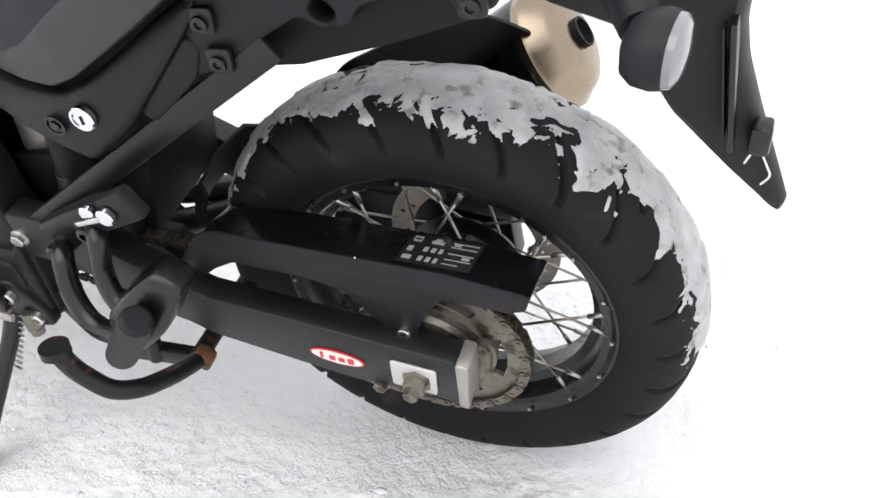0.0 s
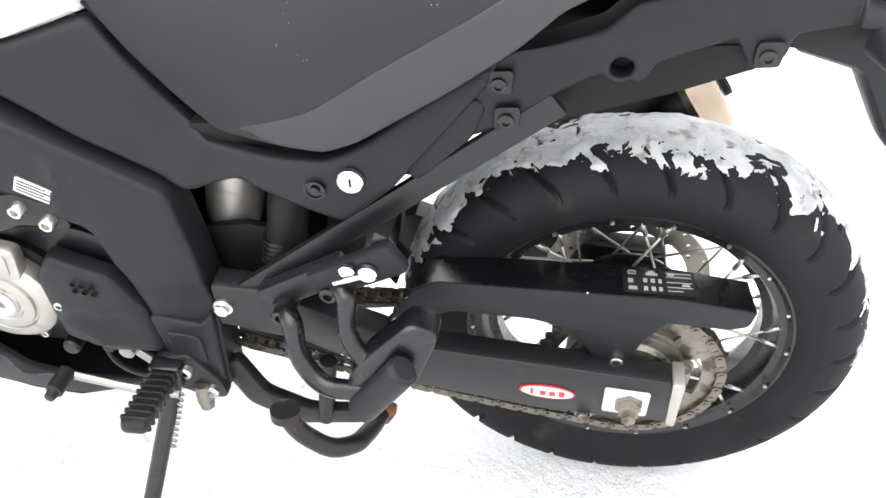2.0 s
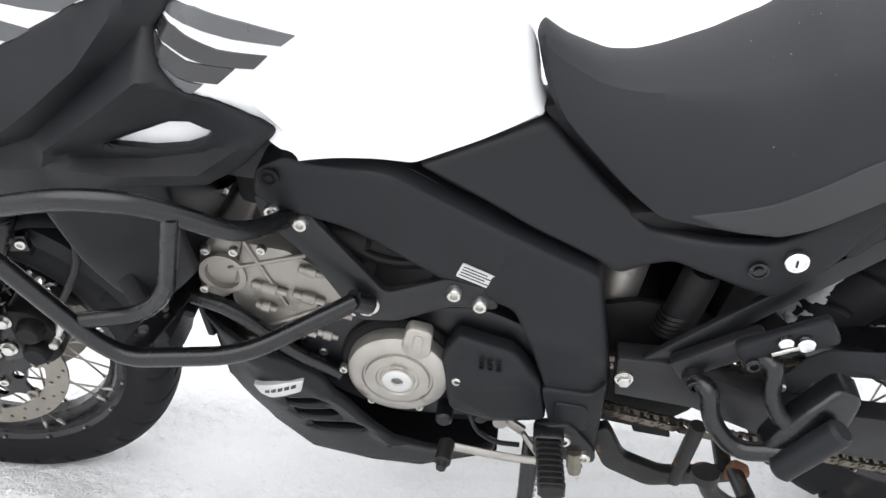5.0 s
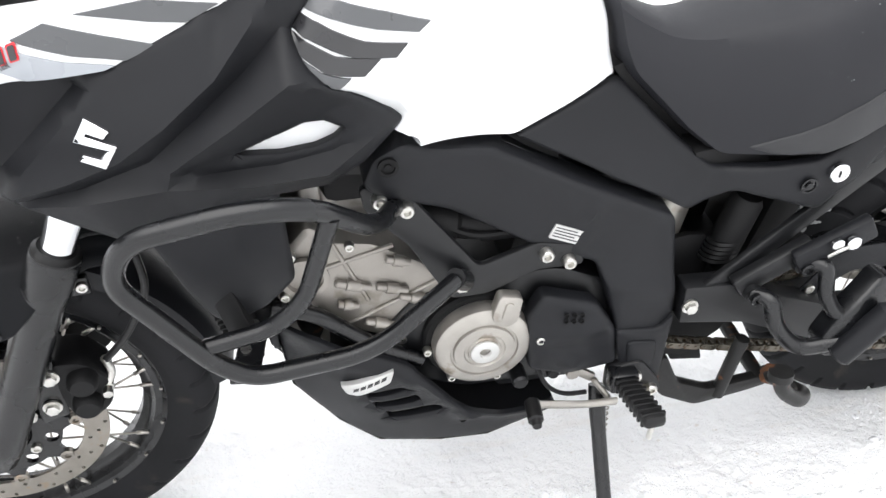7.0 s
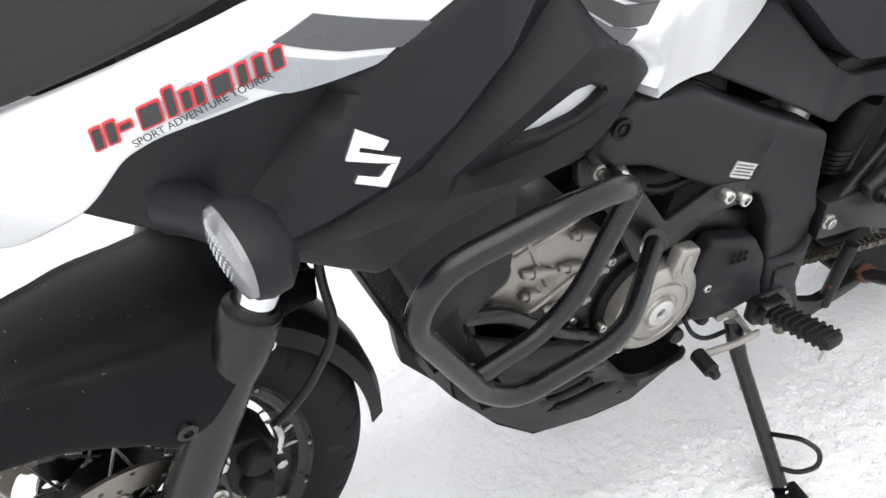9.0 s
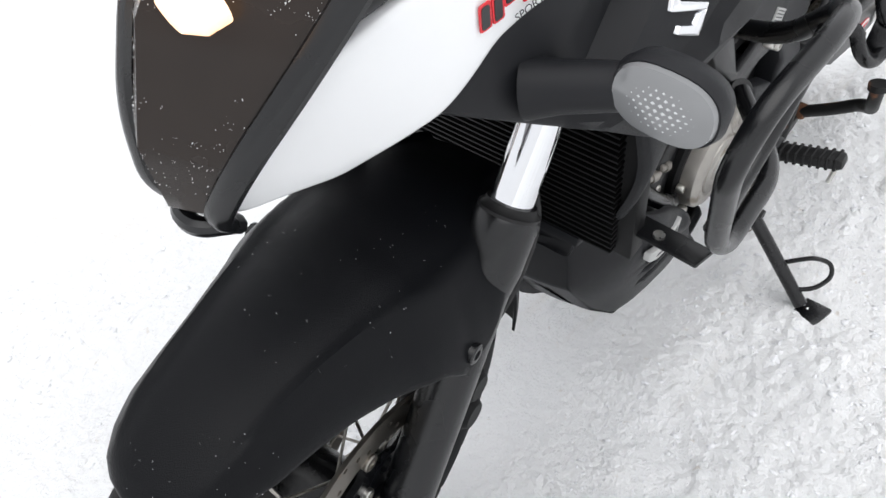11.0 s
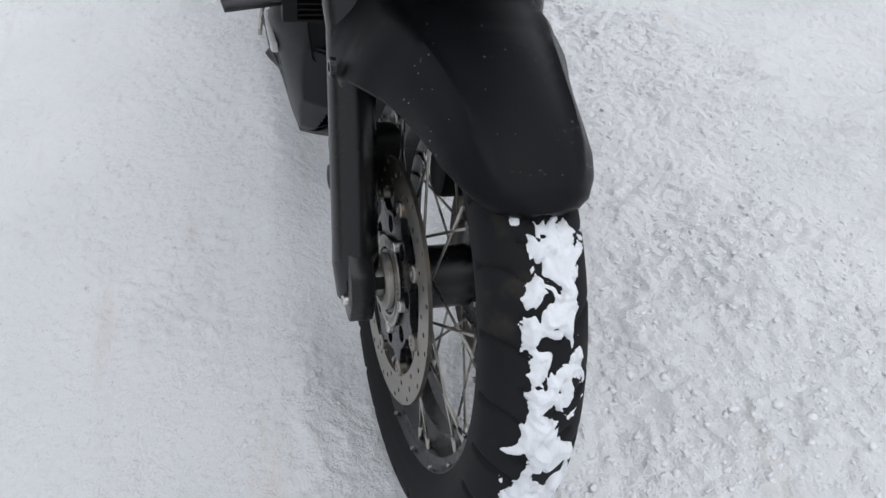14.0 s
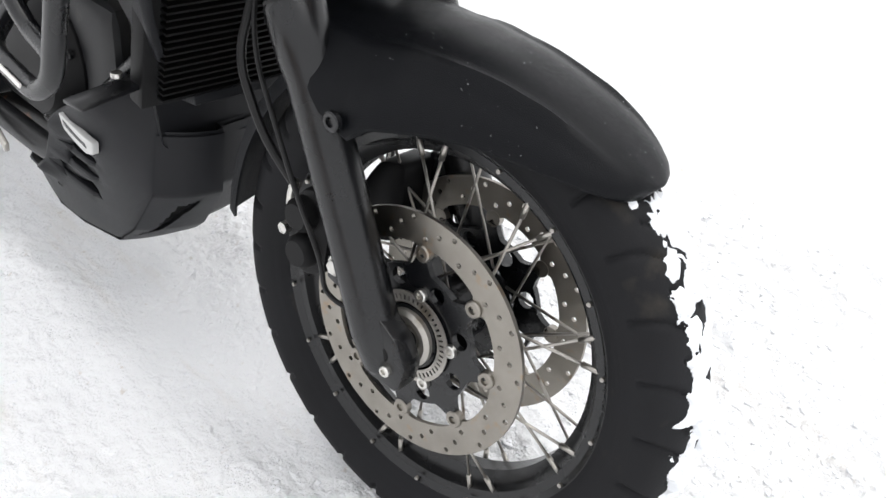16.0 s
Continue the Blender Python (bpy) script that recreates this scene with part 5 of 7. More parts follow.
RECESS = [(-1.032, 0.868, 0.182), (-1.090, 0.850, 0.188), (-1.150, 0.829, 0.193), (-1.195, 0.815, 0.194)]
SHELF = [(-1.160, 0.808, 0.186), (-1.095, 0.806, 0.180), (-1.030, 0.812, 0.172)]
LOWER = [(-1.366, 0.790, 0.186), (-1.302, 0.796, 0.203), (-1.215, 0.806, 0.208), (-1.128, 0.794, 0.203), (-1.040, 0.790, 0.190), (-0.972, 0.828, 0.168)]
RIDGES = (MAIN_EDGE, GROOVE, CREST, VALLEY, BLADE, RECESS, SHELF, LOWER)
FAIR_RIM = [(-1.16, 1.00, 0.150), (-1.05, 1.035, 0.150), (-1.00, 1.01, 0.165), (-1.13, 0.979, 0.158), (-1.246, 0.933, 0.164), (-1.294, 0.930, 0.152), (-1.345, 0.934, 0.150), (-1.43, 0.906, 0.136), (-1.47, 0.895, 0.122), (-1.51, 0.842, 0.108),
            (-1.40, 0.870, 0.152), (-1.43, 0.832, 0.146), (-1.279, 0.863, 0.194), (-1.20, 0.925, 0.182), (-1.40, 0.79, 0.165), (-1.276, 0.727, 0.190), (-1.20, 0.750, 0.184), (-1.13, 0.760, 0.180), (-1.04, 0.760, 0.170), (-0.985, 0.785, 0.160),
            (-0.945, 0.832, 0.157), (-0.995, 0.883, 0.184), (-1.027, 0.906, 0.201), (-1.051, 0.930, 0.190), (-1.058, 0.955, 0.160)]
fair_h = faceted(FAIR_RIM + [p for row in RIDGES for p in row], RIDGES)
fair_out = [(-1.505, 0.842), (-1.400, 0.797), (-1.376, 0.788), (-1.341, 0.768), (-1.276, 0.730), (-1.20, 0.752), (-1.13, 0.762), (-1.04, 0.762), (-0.992, 0.787), (-0.953, 0.824), (-0.947, 0.834), (-0.960, 0.850), (-0.995, 0.881), (-1.029, 0.903), (-1.053, 0.928), (-1.062, 0.955), (-1.040, 0.985), (-1.020, 1.002), (-1.050, 1.03), (-1.10, 1.02), (-1.165, 0.972), (-1.25, 0.936), (-1.345, 0.931), (-1.43, 0.908), (-1.465, 0.893)]
vent = [(-1.138, 0.829), (-1.099, 0.843), (-1.060, 0.856), (-1.039, 0.854), (-1.017, 0.838), (-1.029, 0.827), (-1.051, 0.820), (-1.089, 0.819)]

TANK_TOP = ([-1.14, -1.10, -1.0, -0.88, -0.78, -0.715, -0.675, -0.655], [0.97, 1.005, 1.045, 1.05, 1.02, 0.970, 0.920, 0.875])


def tank_y(x, z):
    top = float(np.interp(x, *TANK_TOP))
    t = max(0.0, min(1.0, (top - z) / 0.17))
    w = float(np.interp(x, [-1.14, -1.05, -1.02, -0.973, -0.914, -0.85, -0.80, -0.72, -0.64], [0.165, 0.198, 0.200, 0.184, 0.156, 0.130, 0.112, 0.078, 0.042]))
    low = float(np.interp(z, [0.74, 0.80, 0.88, 1.0], [0.93, 0.96, 1.0, 1.0]))
    y = w * low * (0.30 + 0.70 * (1 - (1 - t) ** 2) ** 0.5)
    if x < -0.93:
        gap = edge_gap((x, z), fair_out) * (-1 if inside((x, z), fair_out) else 1)
        y = min(y, fair_h(x, z) - 0.006 + max(-0.016, gap * 1.1))
    return y


tank_out = list(zip(*TANK_TOP)) + [(-0.648, 0.825), (-0.637, 0.788), (-0.72, 0.766), (-0.800, 0.750), (-0.845, 0.765), (-0.89, 0.776), (-0.938, 0.782), (-0.940, 0.800), (-1.02, 0.83), (-1.09, 0.85), (-1.14, 0.88)]
tank = part("fuel_tank", skin_bm(tank_out, tank_y, 0, 0.012, 0.011, both=True, soft=0.012), WHITE, bike, "glossy white fuel tank with dark stripes")
for k, (poly, m_) in enumerate((([(-1.05, 0.990), (-1.009, 0.984), (-0.962, 0.967), (-0.912, 0.946), (-0.926, 0.938), (-0.974, 0.953), (-1.015, 0.968), (-1.05, 0.978)], GREYPANEL),
                                ([(-1.06, 0.975), (-1.033, 0.966), (-0.988, 0.944), (-0.940, 0.930), (-0.954, 0.919), (-1.001, 0.931), (-1.044, 0.950), (-1.08, 0.965)], BLACKDECAL),
                                ([(-1.08, 0.964), (-1.053, 0.951), (-1.020, 0.935), (-0.972, 0.923), (-0.991, 0.909), (-1.033, 0.919), (-1.058, 0.937), (-1.09, 0.948)], BLACKDECAL),
                                ([(-1.08, 0.945), (-1.053, 0.931), (-1.036, 0.919), (-1.006, 0.910), (-1.026, 0.896), (-1.047, 0.903), (-1.08, 0.920)], GREYPANEL))):
    part("stripe", skin_bm(poly, lambda x, z: tank_y(x, z) + 0.0026, 0.003, 0, 0.007, soft=0), m_, tank)
part("tank_cap", along((-0.90, 0, 1.035), (-0.905, 0, 1.062), [(0, 0.05), (0.6, 0.05), (0.8, 0.045), (1, 0.04)], 28), STEEL_BLACK, tank, "black fuel cap")

# ---- fairing
white_out = [(-1.648, 0.800), (-1.625, 0.780), (-1.555, 0.790), (-1.495, 0.842), (-1.458, 0.890), (-1.43, 0.904), (-1.345, 0.927), (-1.25, 0.930), (-1.16, 0.966), (-1.095, 1.004), (-1.16, 1.02), (-1.34, 0.997), (-1.45, 0.960), (-1.536, 0.936), (-1.605, 0.900), (-1.645, 0.840)]
WHITE_Y = [(-1.645, 0.795, 0.022), (-1.60, 0.79, 0.040), (-1.555, 0.79, 0.062), (-1.50, 0.84, 0.112), (-1.446, 0.897, 0.134), (-1.34, 0.94, 0.162), (-1.25, 0.932, 0.164), (-1.18, 0.959, 0.160), (-1.10, 1.00, 0.156), (-1.33, 0.965, 0.163), (-1.34, 0.995, 0.145), (-1.45, 0.958, 0.122), (-1.536, 0.934, 0.100), (-1.60, 0.895, 0.072), (-1.645, 0.835, 0.034)]
white_h = spline(WHITE_Y)
for sy in (-1, 1):
    f = part("side_fairing", skin_bm(fair_out, fair_h, 0.008, 0.007, 0.009, side=sy, holes=[vent], soft=0.006, lines=[[p[:2] for p in row] for row in RIDGES]), PLASTIC, bike, "angular matt black side fairing")
    # added white sheet, set shallow to look bright, stands in for the tank
    part("vent_insert", skin_bm([(-1.165, 0.805), (-1.10, 0.86), (-1.01, 0.868), (-0.995, 0.835), (-1.06, 0.800)], lambda x, z: fair_h(x, z) - 0.014, 0.004, 0, 0.012, side=sy), WHITE, f, "white insert in place of the tank behind the vent")
    wpn = part("nose_panel", skin_bm(white_out, white_h, 0.006, 0.006, 0.012, side=sy), WHITE, bike, "glossy white nose panel with grey stripes and lettering")
    cowl = [(-1.095, 1.008), (-1.16, 1.024), (-1.34, 1.001), (-1.45, 0.964), (-1.536, 0.940), (-1.600, 0.906), (-1.575, 1.00), (-1.50, 1.08), (-1.36, 1.13), (-1.20, 1.13), (-1.09, 1.07)]
    part("headlight_cowl", skin_bm(cowl, [(-1.10, 1.0, 0.160), (-1.34, 1.0, 0.132), (-1.45, 0.96, 0.118), (-1.55, 0.94, 0.094), (-1.60, 0.905, 0.068), (-1.50, 1.07, 0.08), (-1.35, 1.12, 0.09), (-1.15, 1.10, 0.11)], 0.006, 0.010, 0.016, side=sy), STEEL_BLACK, bike, "glossy black headlight cowl")
    # indicator on its stalk
    ind = part("indicator", joined(along((-1.430, sy * 0.140, 0.842), (-1.398, sy * 0.226, 0.863), [(0, 0.026), (0.3, 0.021), (1, 0.018)], 18)), PLASTIC, bike, "front indicator with clear lens on a black stalk")
    cup, lens = bmesh.new(), bmesh.new()
    for bmx, prof in ((cup, [(0.0, 1.0), (0.010, 1.06), (0.026, 0.98), (0.038, 0.66), (0.042, 0.25)]), (lens, [(0.001, 0.97), (-0.005, 0.93), (-0.009, 0.70), (-0.011, 0.30), (-0.0115, 0.05)])):
        rings = []
        for dx_, s_ in prof:
            rr = []
            for k in range(32):
                a = 2 * math.pi * k / 32
                ex = 0.041 * s_ * (abs(math.cos(a)) ** 0.75) * (1 if math.cos(a) > 0 else -1)
                ez = 0.028 * s_ * (abs(math.sin(a)) ** 0.85) * (1 if math.sin(a) > 0 else -1)
                rr.append(bmx.verts.new((-1.415 + dx_ + 0.10 * ex * 1.0, sy * (0.245 + ex), 0.864 + ez - 0.12 * ex)))
            rings.append(rr)
        for p, q in zip(rings, rings[1:]):
            for k in range(32):
                bmx.faces.new((p[k], p[(k + 1) % 32], q[(k + 1) % 32], q[k]))
        bmx.faces.new(rings[0])
        bmx.faces.new(rings[-1])
    part("housing", cup, PLASTIC, ind, "black indicator housing")
    ln = part("lens", lens, LENS, ind, "clear patterned lens")
    for i in range(11):
        for j in range(-3, 4):
            ey, ez = (-0.030 + i * 0.0056 + (j % 2) * 0.0028), j * 0.0048
            if (ey / 0.029) ** 2 + (ez / 0.018) ** 2 < 1:
                q = (ey / 0.036) ** 2 + (ez / 0.025) ** 2
                part("lens_facet", FACET, None, ln, m=Matrix.Translation((-1.4260 + 0.006 * q + 0.10 * ey, sy * (0.245 + ey), 0.864 + ez - 0.12 * ey)))
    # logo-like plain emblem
    if sy < 0:
        for poly in ([(-1.284, 0.890), (-1.260, 0.878), (-1.267, 0.871), (-1.284, 0.876), (-1.286, 0.873), (-1.254, 0.864), (-1.258, 0.859), (-1.299, 0.868)], [(-1.255, 0.8625), (-1.270, 0.841), (-1.296, 0.849), (-1.291, 0.855), (-1.274, 0.8505), (-1.267, 0.858)]):
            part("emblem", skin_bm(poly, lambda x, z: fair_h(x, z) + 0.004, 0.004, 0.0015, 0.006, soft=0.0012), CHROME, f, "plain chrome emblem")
        # decals on the nose panel
        for poly, m_ in (([(-1.335, 0.972), (-1.300, 0.986), (-1.245, 0.968), (-1.198, 0.954), (-1.230, 0.941), (-1.28, 0.952)], GREYPANEL), ([(-1.385, 0.950), (-1.348, 0.967), (-1.290, 0.947), (-1.243, 0.937), (-1.254, 0.933), (-1.330, 0.930)], LIGHTGREY), ([(-1.430, 0.930), (-1.398, 0.948), (-1.380, 0.943), (-1.360, 0.930), (-1.40, 0.918)], LIGHTGREY), ([(-1.27, 0.992), (-1.20, 0.978), (-1.165, 0.974), (-1.13, 0.990), (-1.20, 1.000)], GREYPANEL)):
            part("stripe", skin_bm(poly, lambda x, z: white_h(x, z) + 0.0022, 0.0015, 0, 0.010, soft=0), m_, wpn)
        a0, b0 = Vector((-1.475, 0.904)), Vector((-1.325, 0.957))
        d = (b0 - a0).normalized()
        nrm = Vector((-d.y, d.x))
        cells = [(0.0, 0.006, 0.021), (0.010, 0.006, 0.021), (0.021, 0.008, 0.005), (0.034, 0.014, 0.020), (0.053, 0.006, 0.027), (0.064, 0.006, 0.018), (0.073, 0.006, 0.017), (0.085, 0.013, 0.018), (0.104, 0.006, 0.019), (0.116, 0.006, 0.019), (0.128, 0.007, 0.019)]
        for grow, m_, lift in ((0.0017, REDDECAL, 0.0030), (0.0, BLACKDECAL, 0.0038)):
            for off, wd, ht in cells:
                base = 0.006 if ht < 0.01 else 0.0
                off, wd, ht = off * 1.13, wd * 1.13, ht * 0.72
                k = [(off - grow, base - grow), (off + wd + grow, base - grow), (off + wd + grow + (ht + grow) * 0.35, base + ht + grow), (off - grow + (ht + grow) * 0.35, base + ht + grow)]
                poly = [tuple(a0 + d * (u - v * 0.0) + nrm * v) for u, v in k]
                part("name_bar", skin_bm(poly, lambda x, z, l=lift: white_h(x, z) + l, 0.001, 0, 0.010, soft=0.002), m_, wpn)


def lettering(text, size, m, material, parent):
    cu = bpy.data.curves.new("lettering", "FONT")
    cu.body, cu.size, cu.extrude = text, size, 0.0003
    tmp = new("lettering", cu)
    me = bpy.data.meshes.new_from_object(tmp.evaluated_get(bpy.context.evaluated_depsgraph_get()))
    bpy.data.objects.remove(tmp)
    me.materials.clear()
    me.materials.append(material)
    for v in me.vertices:
        p = m @ v.co
        v.co = (p.x, -(white_h(p.x, p.z) + 0.0046 + max(0, v.co.z)), p.z)
    ob = new("lettering", me)
    ob.parent = parent
    return ob


nose_left = next(o for o in bike.children if o.name.startswith("nose_panel"))
p0, p1 = Vector((-1.448, -(white_h(-1.448, 0.903) + 0.0035), 0.903)), Vector((-1.336, -(white_h(-1.336, 0.948) + 0.0035), 0.948))
ex = (p1 - p0).normalized()
ez_ = (Vector((0, 0.25, 1)) - ex * Vector((0, 0.25, 1)).dot(ex)).normalized()
M = Matrix((ex, ez_, ex.cross(ez_))).transposed().to_4x4()
M.translation = p0 + ex.cross(ez_) * 0.001
lettering("SPORT ADVENTURE TOURER", 0.0092, M, BLACKDECAL, nose_left)

# beak with smoked headlight lens
SMOKE = mat("smoked_headlight_lens", (0.018, 0.012, 0.009), 0.28, vary=0.12, scale=10, bump=0.0, coat=0.12, spec=0.3)
rim_c = [Vector(p) for p in ((-1.640, 0.0, 0.776), (-1.666, 0.0, 0.802), (-1.678, 0.0, 0.860), (-1.658, 0.0, 0.945), (-1.595, 0.0, 1.030))]
rim_s = [Vector(p) for p in ((-1.628, 0.026, 0.778), (-1.650, 0.034, 0.800), (-1.640, 0.058, 0.850), (-1.600, 0.085, 0.915), (-1.545, 0.105, 0.985))]
bm = bmesh.new()
rows = []
for i in range(len(rim_c) * 4 - 3):
    k, t = divmod(i / 4, 1)
    k = int(k)
    c_, s_ = (rim_c[k].lerp(rim_c[min(k + 1, 4)], t), rim_s[k].lerp(rim_s[min(k + 1, 4)], t))
    row = []
    for j in range(-6, 7):
        u = j / 6
        e = Vector((s_.x, s_.y * (1 if u > 0 else -1), s_.z))
        row.append(bm.verts.new(c_.lerp(e, abs(u) ** 1.3)))
    rows.append(row)
for p, q in zip(rows, rows[1:]):
    for k in range(12):
        bm.faces.new((p[k], p[k + 1], q[k + 1], q[k]))
beak = part("headlight", bm, SMOKE, bike, "smoked headlight lens with a warm lit lamp")
for s_ in (-1, 1):
    edge_pts = [(p.x - 0.004, s_ * p.y, p.z) for p in rim_s]
    part("lens_rim", tube_bm(edge_pts, 0.008, 10, 0.03, flat=1.4), STEEL_BLACK, beak, "black lens rim")
part("chin", tube_bm([(-1.632, -0.030, 0.780), (-1.655, -0.012, 0.780), (-1.652, 0.012, 0.780), (-1.632, 0.026, 0.782)], 0.008, 10, 0.02), STEEL_BLACK, beak)
GLOW = bpy.data.materials.new("lit_bulb")
GLOW.use_nodes = True
GLOW.node_tree.nodes["Principled BSDF"].inputs["Emission Color"].default_value = (1.0, 0.50, 0.16, 1)
GLOW.node_tree.nodes["Principled BSDF"].inputs["Emission Strength"].default_value = 1.2
for s_ in (-1, 1):
    part("lamp", along((-1.630, s_ * 0.035, 0.965), (-1.655, s_ * 0.030, 0.955), [(0, 0.024), (0.6, 0.022), (1, 0.012)], 20), GLOW, beak, "lit warm lamp")

# radiator and ducts
rad = part("radiator", beam_bm((-1.165, 0, 0.485), (-1.215, 0, 0.735), 0.325, 0.030, 0.004, face=(1, 0, 0.2)), DARK, bike, "black finned radiator behind the front wheel")
for i in range(26):
    t = i / 25
    part("fin", FIN, None, rad, m=pose(-1.1845 - 0.0465 * t, 0, 0.497 + 0.225 * t, 0, -11, 0))
for sy in (-1, 1):
    part("air_duct", skin_bm([(-1.268, 0.745), (-1.10, 0.770), (-1.095, 0.600), (-1.140, 0.553), (-1.188, 0.537), (-1.207, 0.565), (-1.222, 0.615), (-1.240, 0.672)], [(-1.29, 0.73, 0.175), (-1.10, 0.76, 0.158), (-1.10, 0.61, 0.145), (-1.18, 0.54, 0.140), (-1.22, 0.54, 0.152), (-1.22, 0.65, 0.178)], 0.006, 0.008, 0.014, side=sy), PLASTIC, bike, "matt black radiator side duct")
part("lower_tray", beam_bm((-1.140, 0, 0.480), (-1.200, 0, 0.488), 0.20, 0.014, 0.003, face=(0, 0, 1)), PLASTIC, rad)

# crash bars
for sy in (-1, 1):
    S = lambda *pts: [(x, sy * y, z) if sy < 0 or y < 0.2 else (x, y + 0.018, z - 0.030) for x, y, z in pts]
    bars = part("crash_bar", tube_bm(S((-0.960, 0.130, 0.690), (-0.994, 0.210, 0.721), (-1.068, 0.277, 0.812), (-1.143, 0.287, 0.823), (-1.259, 0.278, 0.797), (-1.287, 0.270, 0.739), (-1.200, 0.256, 0.582), (-1.158, 0.258, 0.552), (-1.009, 0.250, 0.560), (-0.885, 0.150, 0.568)), 0.0125, 16, 0.045), STEEL_BLACK, bike, "black tubular steel crash bar")
    part("inner_bar", tube_bm(S((-1.213, 0.253, 0.608), (-1.127, 0.245, 0.618), (-1.085, 0.248, 0.659), (-1.046, 0.262, 0.786)), 0.011, 14, 0.03), STEEL_BLACK, bars)
    part("bar_end", tube_bm(S((-0.885, 0.150, 0.572), (-0.868, 0.134, 0.552)), 0.015, 14, 0), STEEL_BLACK, bars)
    part("lower_strut", beam_bm((-1.175, sy * 0.245, 0.532 if sy < 0 else 0.506), (-1.150, sy * 0.085, 0.518), 0.036, 0.006, 0.002, face=(0, 0, 1)), STEEL_BLACK, bars, "flat black strut with bolts")
    part("lower_brace", tube_bm(S((-1.135, 0.095, 0.515), (-1.08, 0.105, 0.505), (-0.99, 0.115, 0.425), (-0.93, 0.110, 0.385)), 0.012, 14, 0.03), STEEL_BLACK, bars)
    for k in (0.3, 0.7):
        bolt((-1.180 + 0.03 * k, sy * (0.22 - 0.115 * k), 0.533), bars, 0.007, 0.006, turn=pose(0, 0, 0, 90, 0, 0))
part("name_plate", beam_bm((-1.150, 0.290, 0.531), (-1.080, 0.287, 0.536), 0.005, 0.002, 0, face=(0, 1, 0.3)), STICKER, bike, "small white bar on the crash bar")

# right side of the engine
cc = part("clutch_cover", along((-0.845, 0.105, 0.435), (-0.845, 0.160, 0.435), [(0, 0.104), (0.35, 0.104), (0.55, 0.096), (0.8, 0.086), (0.95, 0.080), (1, 0.055)], 36), DARK, engine, "black clutch cover with bolts")
for k in range(9):
    a = 2 * math.pi * k / 9
    bolt((-0.845 + 0.097 * math.cos(a), 0.134, 0.435 + 0.097 * math.sin(a)), engine, 0.007, 0.006, turn=pose(0, 0, 0, 0, 0, 180), material=STEEL_BLACK)
part("crankcase", box_bm(-1.03, -0.58, 0.075, 0.120, 0.29, 0.56, 0.03), FRAME_BLACK, engine, "dark crankcase side")
part("exhaust_header", tube_bm([(-1.05, 0.06, 0.50), (-1.07, 0.10, 0.40), (-1.00, 0.125, 0.30), (-0.80, 0.13, 0.262), (-0.50, 0.14, 0.268), (-0.28, 0.205, 0.292)], 0.021, 16, 0.06), FRAME_BLACK, engine, "black exhaust pipe")

# skid plate
pan_x = [-1.137, -1.126, -1.06, -1.00, -0.90, -0.82, -0.70]
pan_l = [0.056, 0.064, 0.078, 0.089, 0.098, 0.101, 0.086]
pan_r = [0.122, 0.127, 0.126, 0.122, 0.130, 0.131, 0.116]
pan_z = [0.420, 0.324, 0.236, 0.186, 0.172, 0.170, 0.194]
pv, pf, NU, NT = [], [], 60, 108
in_tri = lambda p, tri: all((b[0] - a[0]) * (p[1] - a[1]) - (b[1] - a[1]) * (p[0] - a[0]) > 0 for a, b in zip(tri, tri[1:] + tri[:1]))
for i in range(NT + 1):
    t = 6 * i / NT
    x, wl, wr, z = (float(np.interp(t, range(7), q)) for q in (pan_x, pan_l, pan_r, pan_z))
    for k in range(NU + 1):
        u = -1 + 2 * k / NU
        bulge = (1 - u * u) * max(0, min(1, (-0.93 - x) / 0.1))
        pv.append((x - (0.030 if u > 0 else 0.010) * bulge, -wl + (wl + wr) * (u + 1) / 2, z - 0.006 * (1 - u * u)))
base_n = len(pv)
pv += [(x + 0.003, y, z + 0.006) for x, y, z in pv]
row = NU + 1
for i in range(NT):
    for k in range(NU):
        c_ = (-1 + 2 * (k + 0.5) / NU, 6 * (i + 0.5) / NT)
        if in_tri((abs(c_[0]), c_[1]), [(0.86, 2.45), (0.30, 1.15), (0.62, 1.30)]) or in_tri((abs(c_[0]), c_[1]), [(0.86, 2.45), (0.62, 1.30), (0.30, 1.15)]):
            continue
        q = (i * row + k, i * row + k + 1, i * row + k + row + 1, i * row + k + row)
        pf += [q, tuple(base_n + v for v in q[::-1])]
skid = raw("skid_plate", pv, pf, PLASTIC, bike, "matt black slotted skid plate under the engine", angle=60)
side_out = [(-1.138, 0.470), (-1.137, 0.420), (-1.126, 0.324), (-1.06, 0.236), (-1.00, 0.186), (-0.90, 0.172), (-0.82, 0.170), (-0.70, 0.194), (-0.70, 0.215), (-0.80, 0.232), (-0.875, 0.290), (-0.945, 0.395), (-1.00, 0.430), (-1.08, 0.470)]
slot = lambda x0, z0, x1, z1, h: [(x0, z0), (x1, z1), (x1 + 0.006, z1 - h), (x0 + 0.006, z0 - h)]
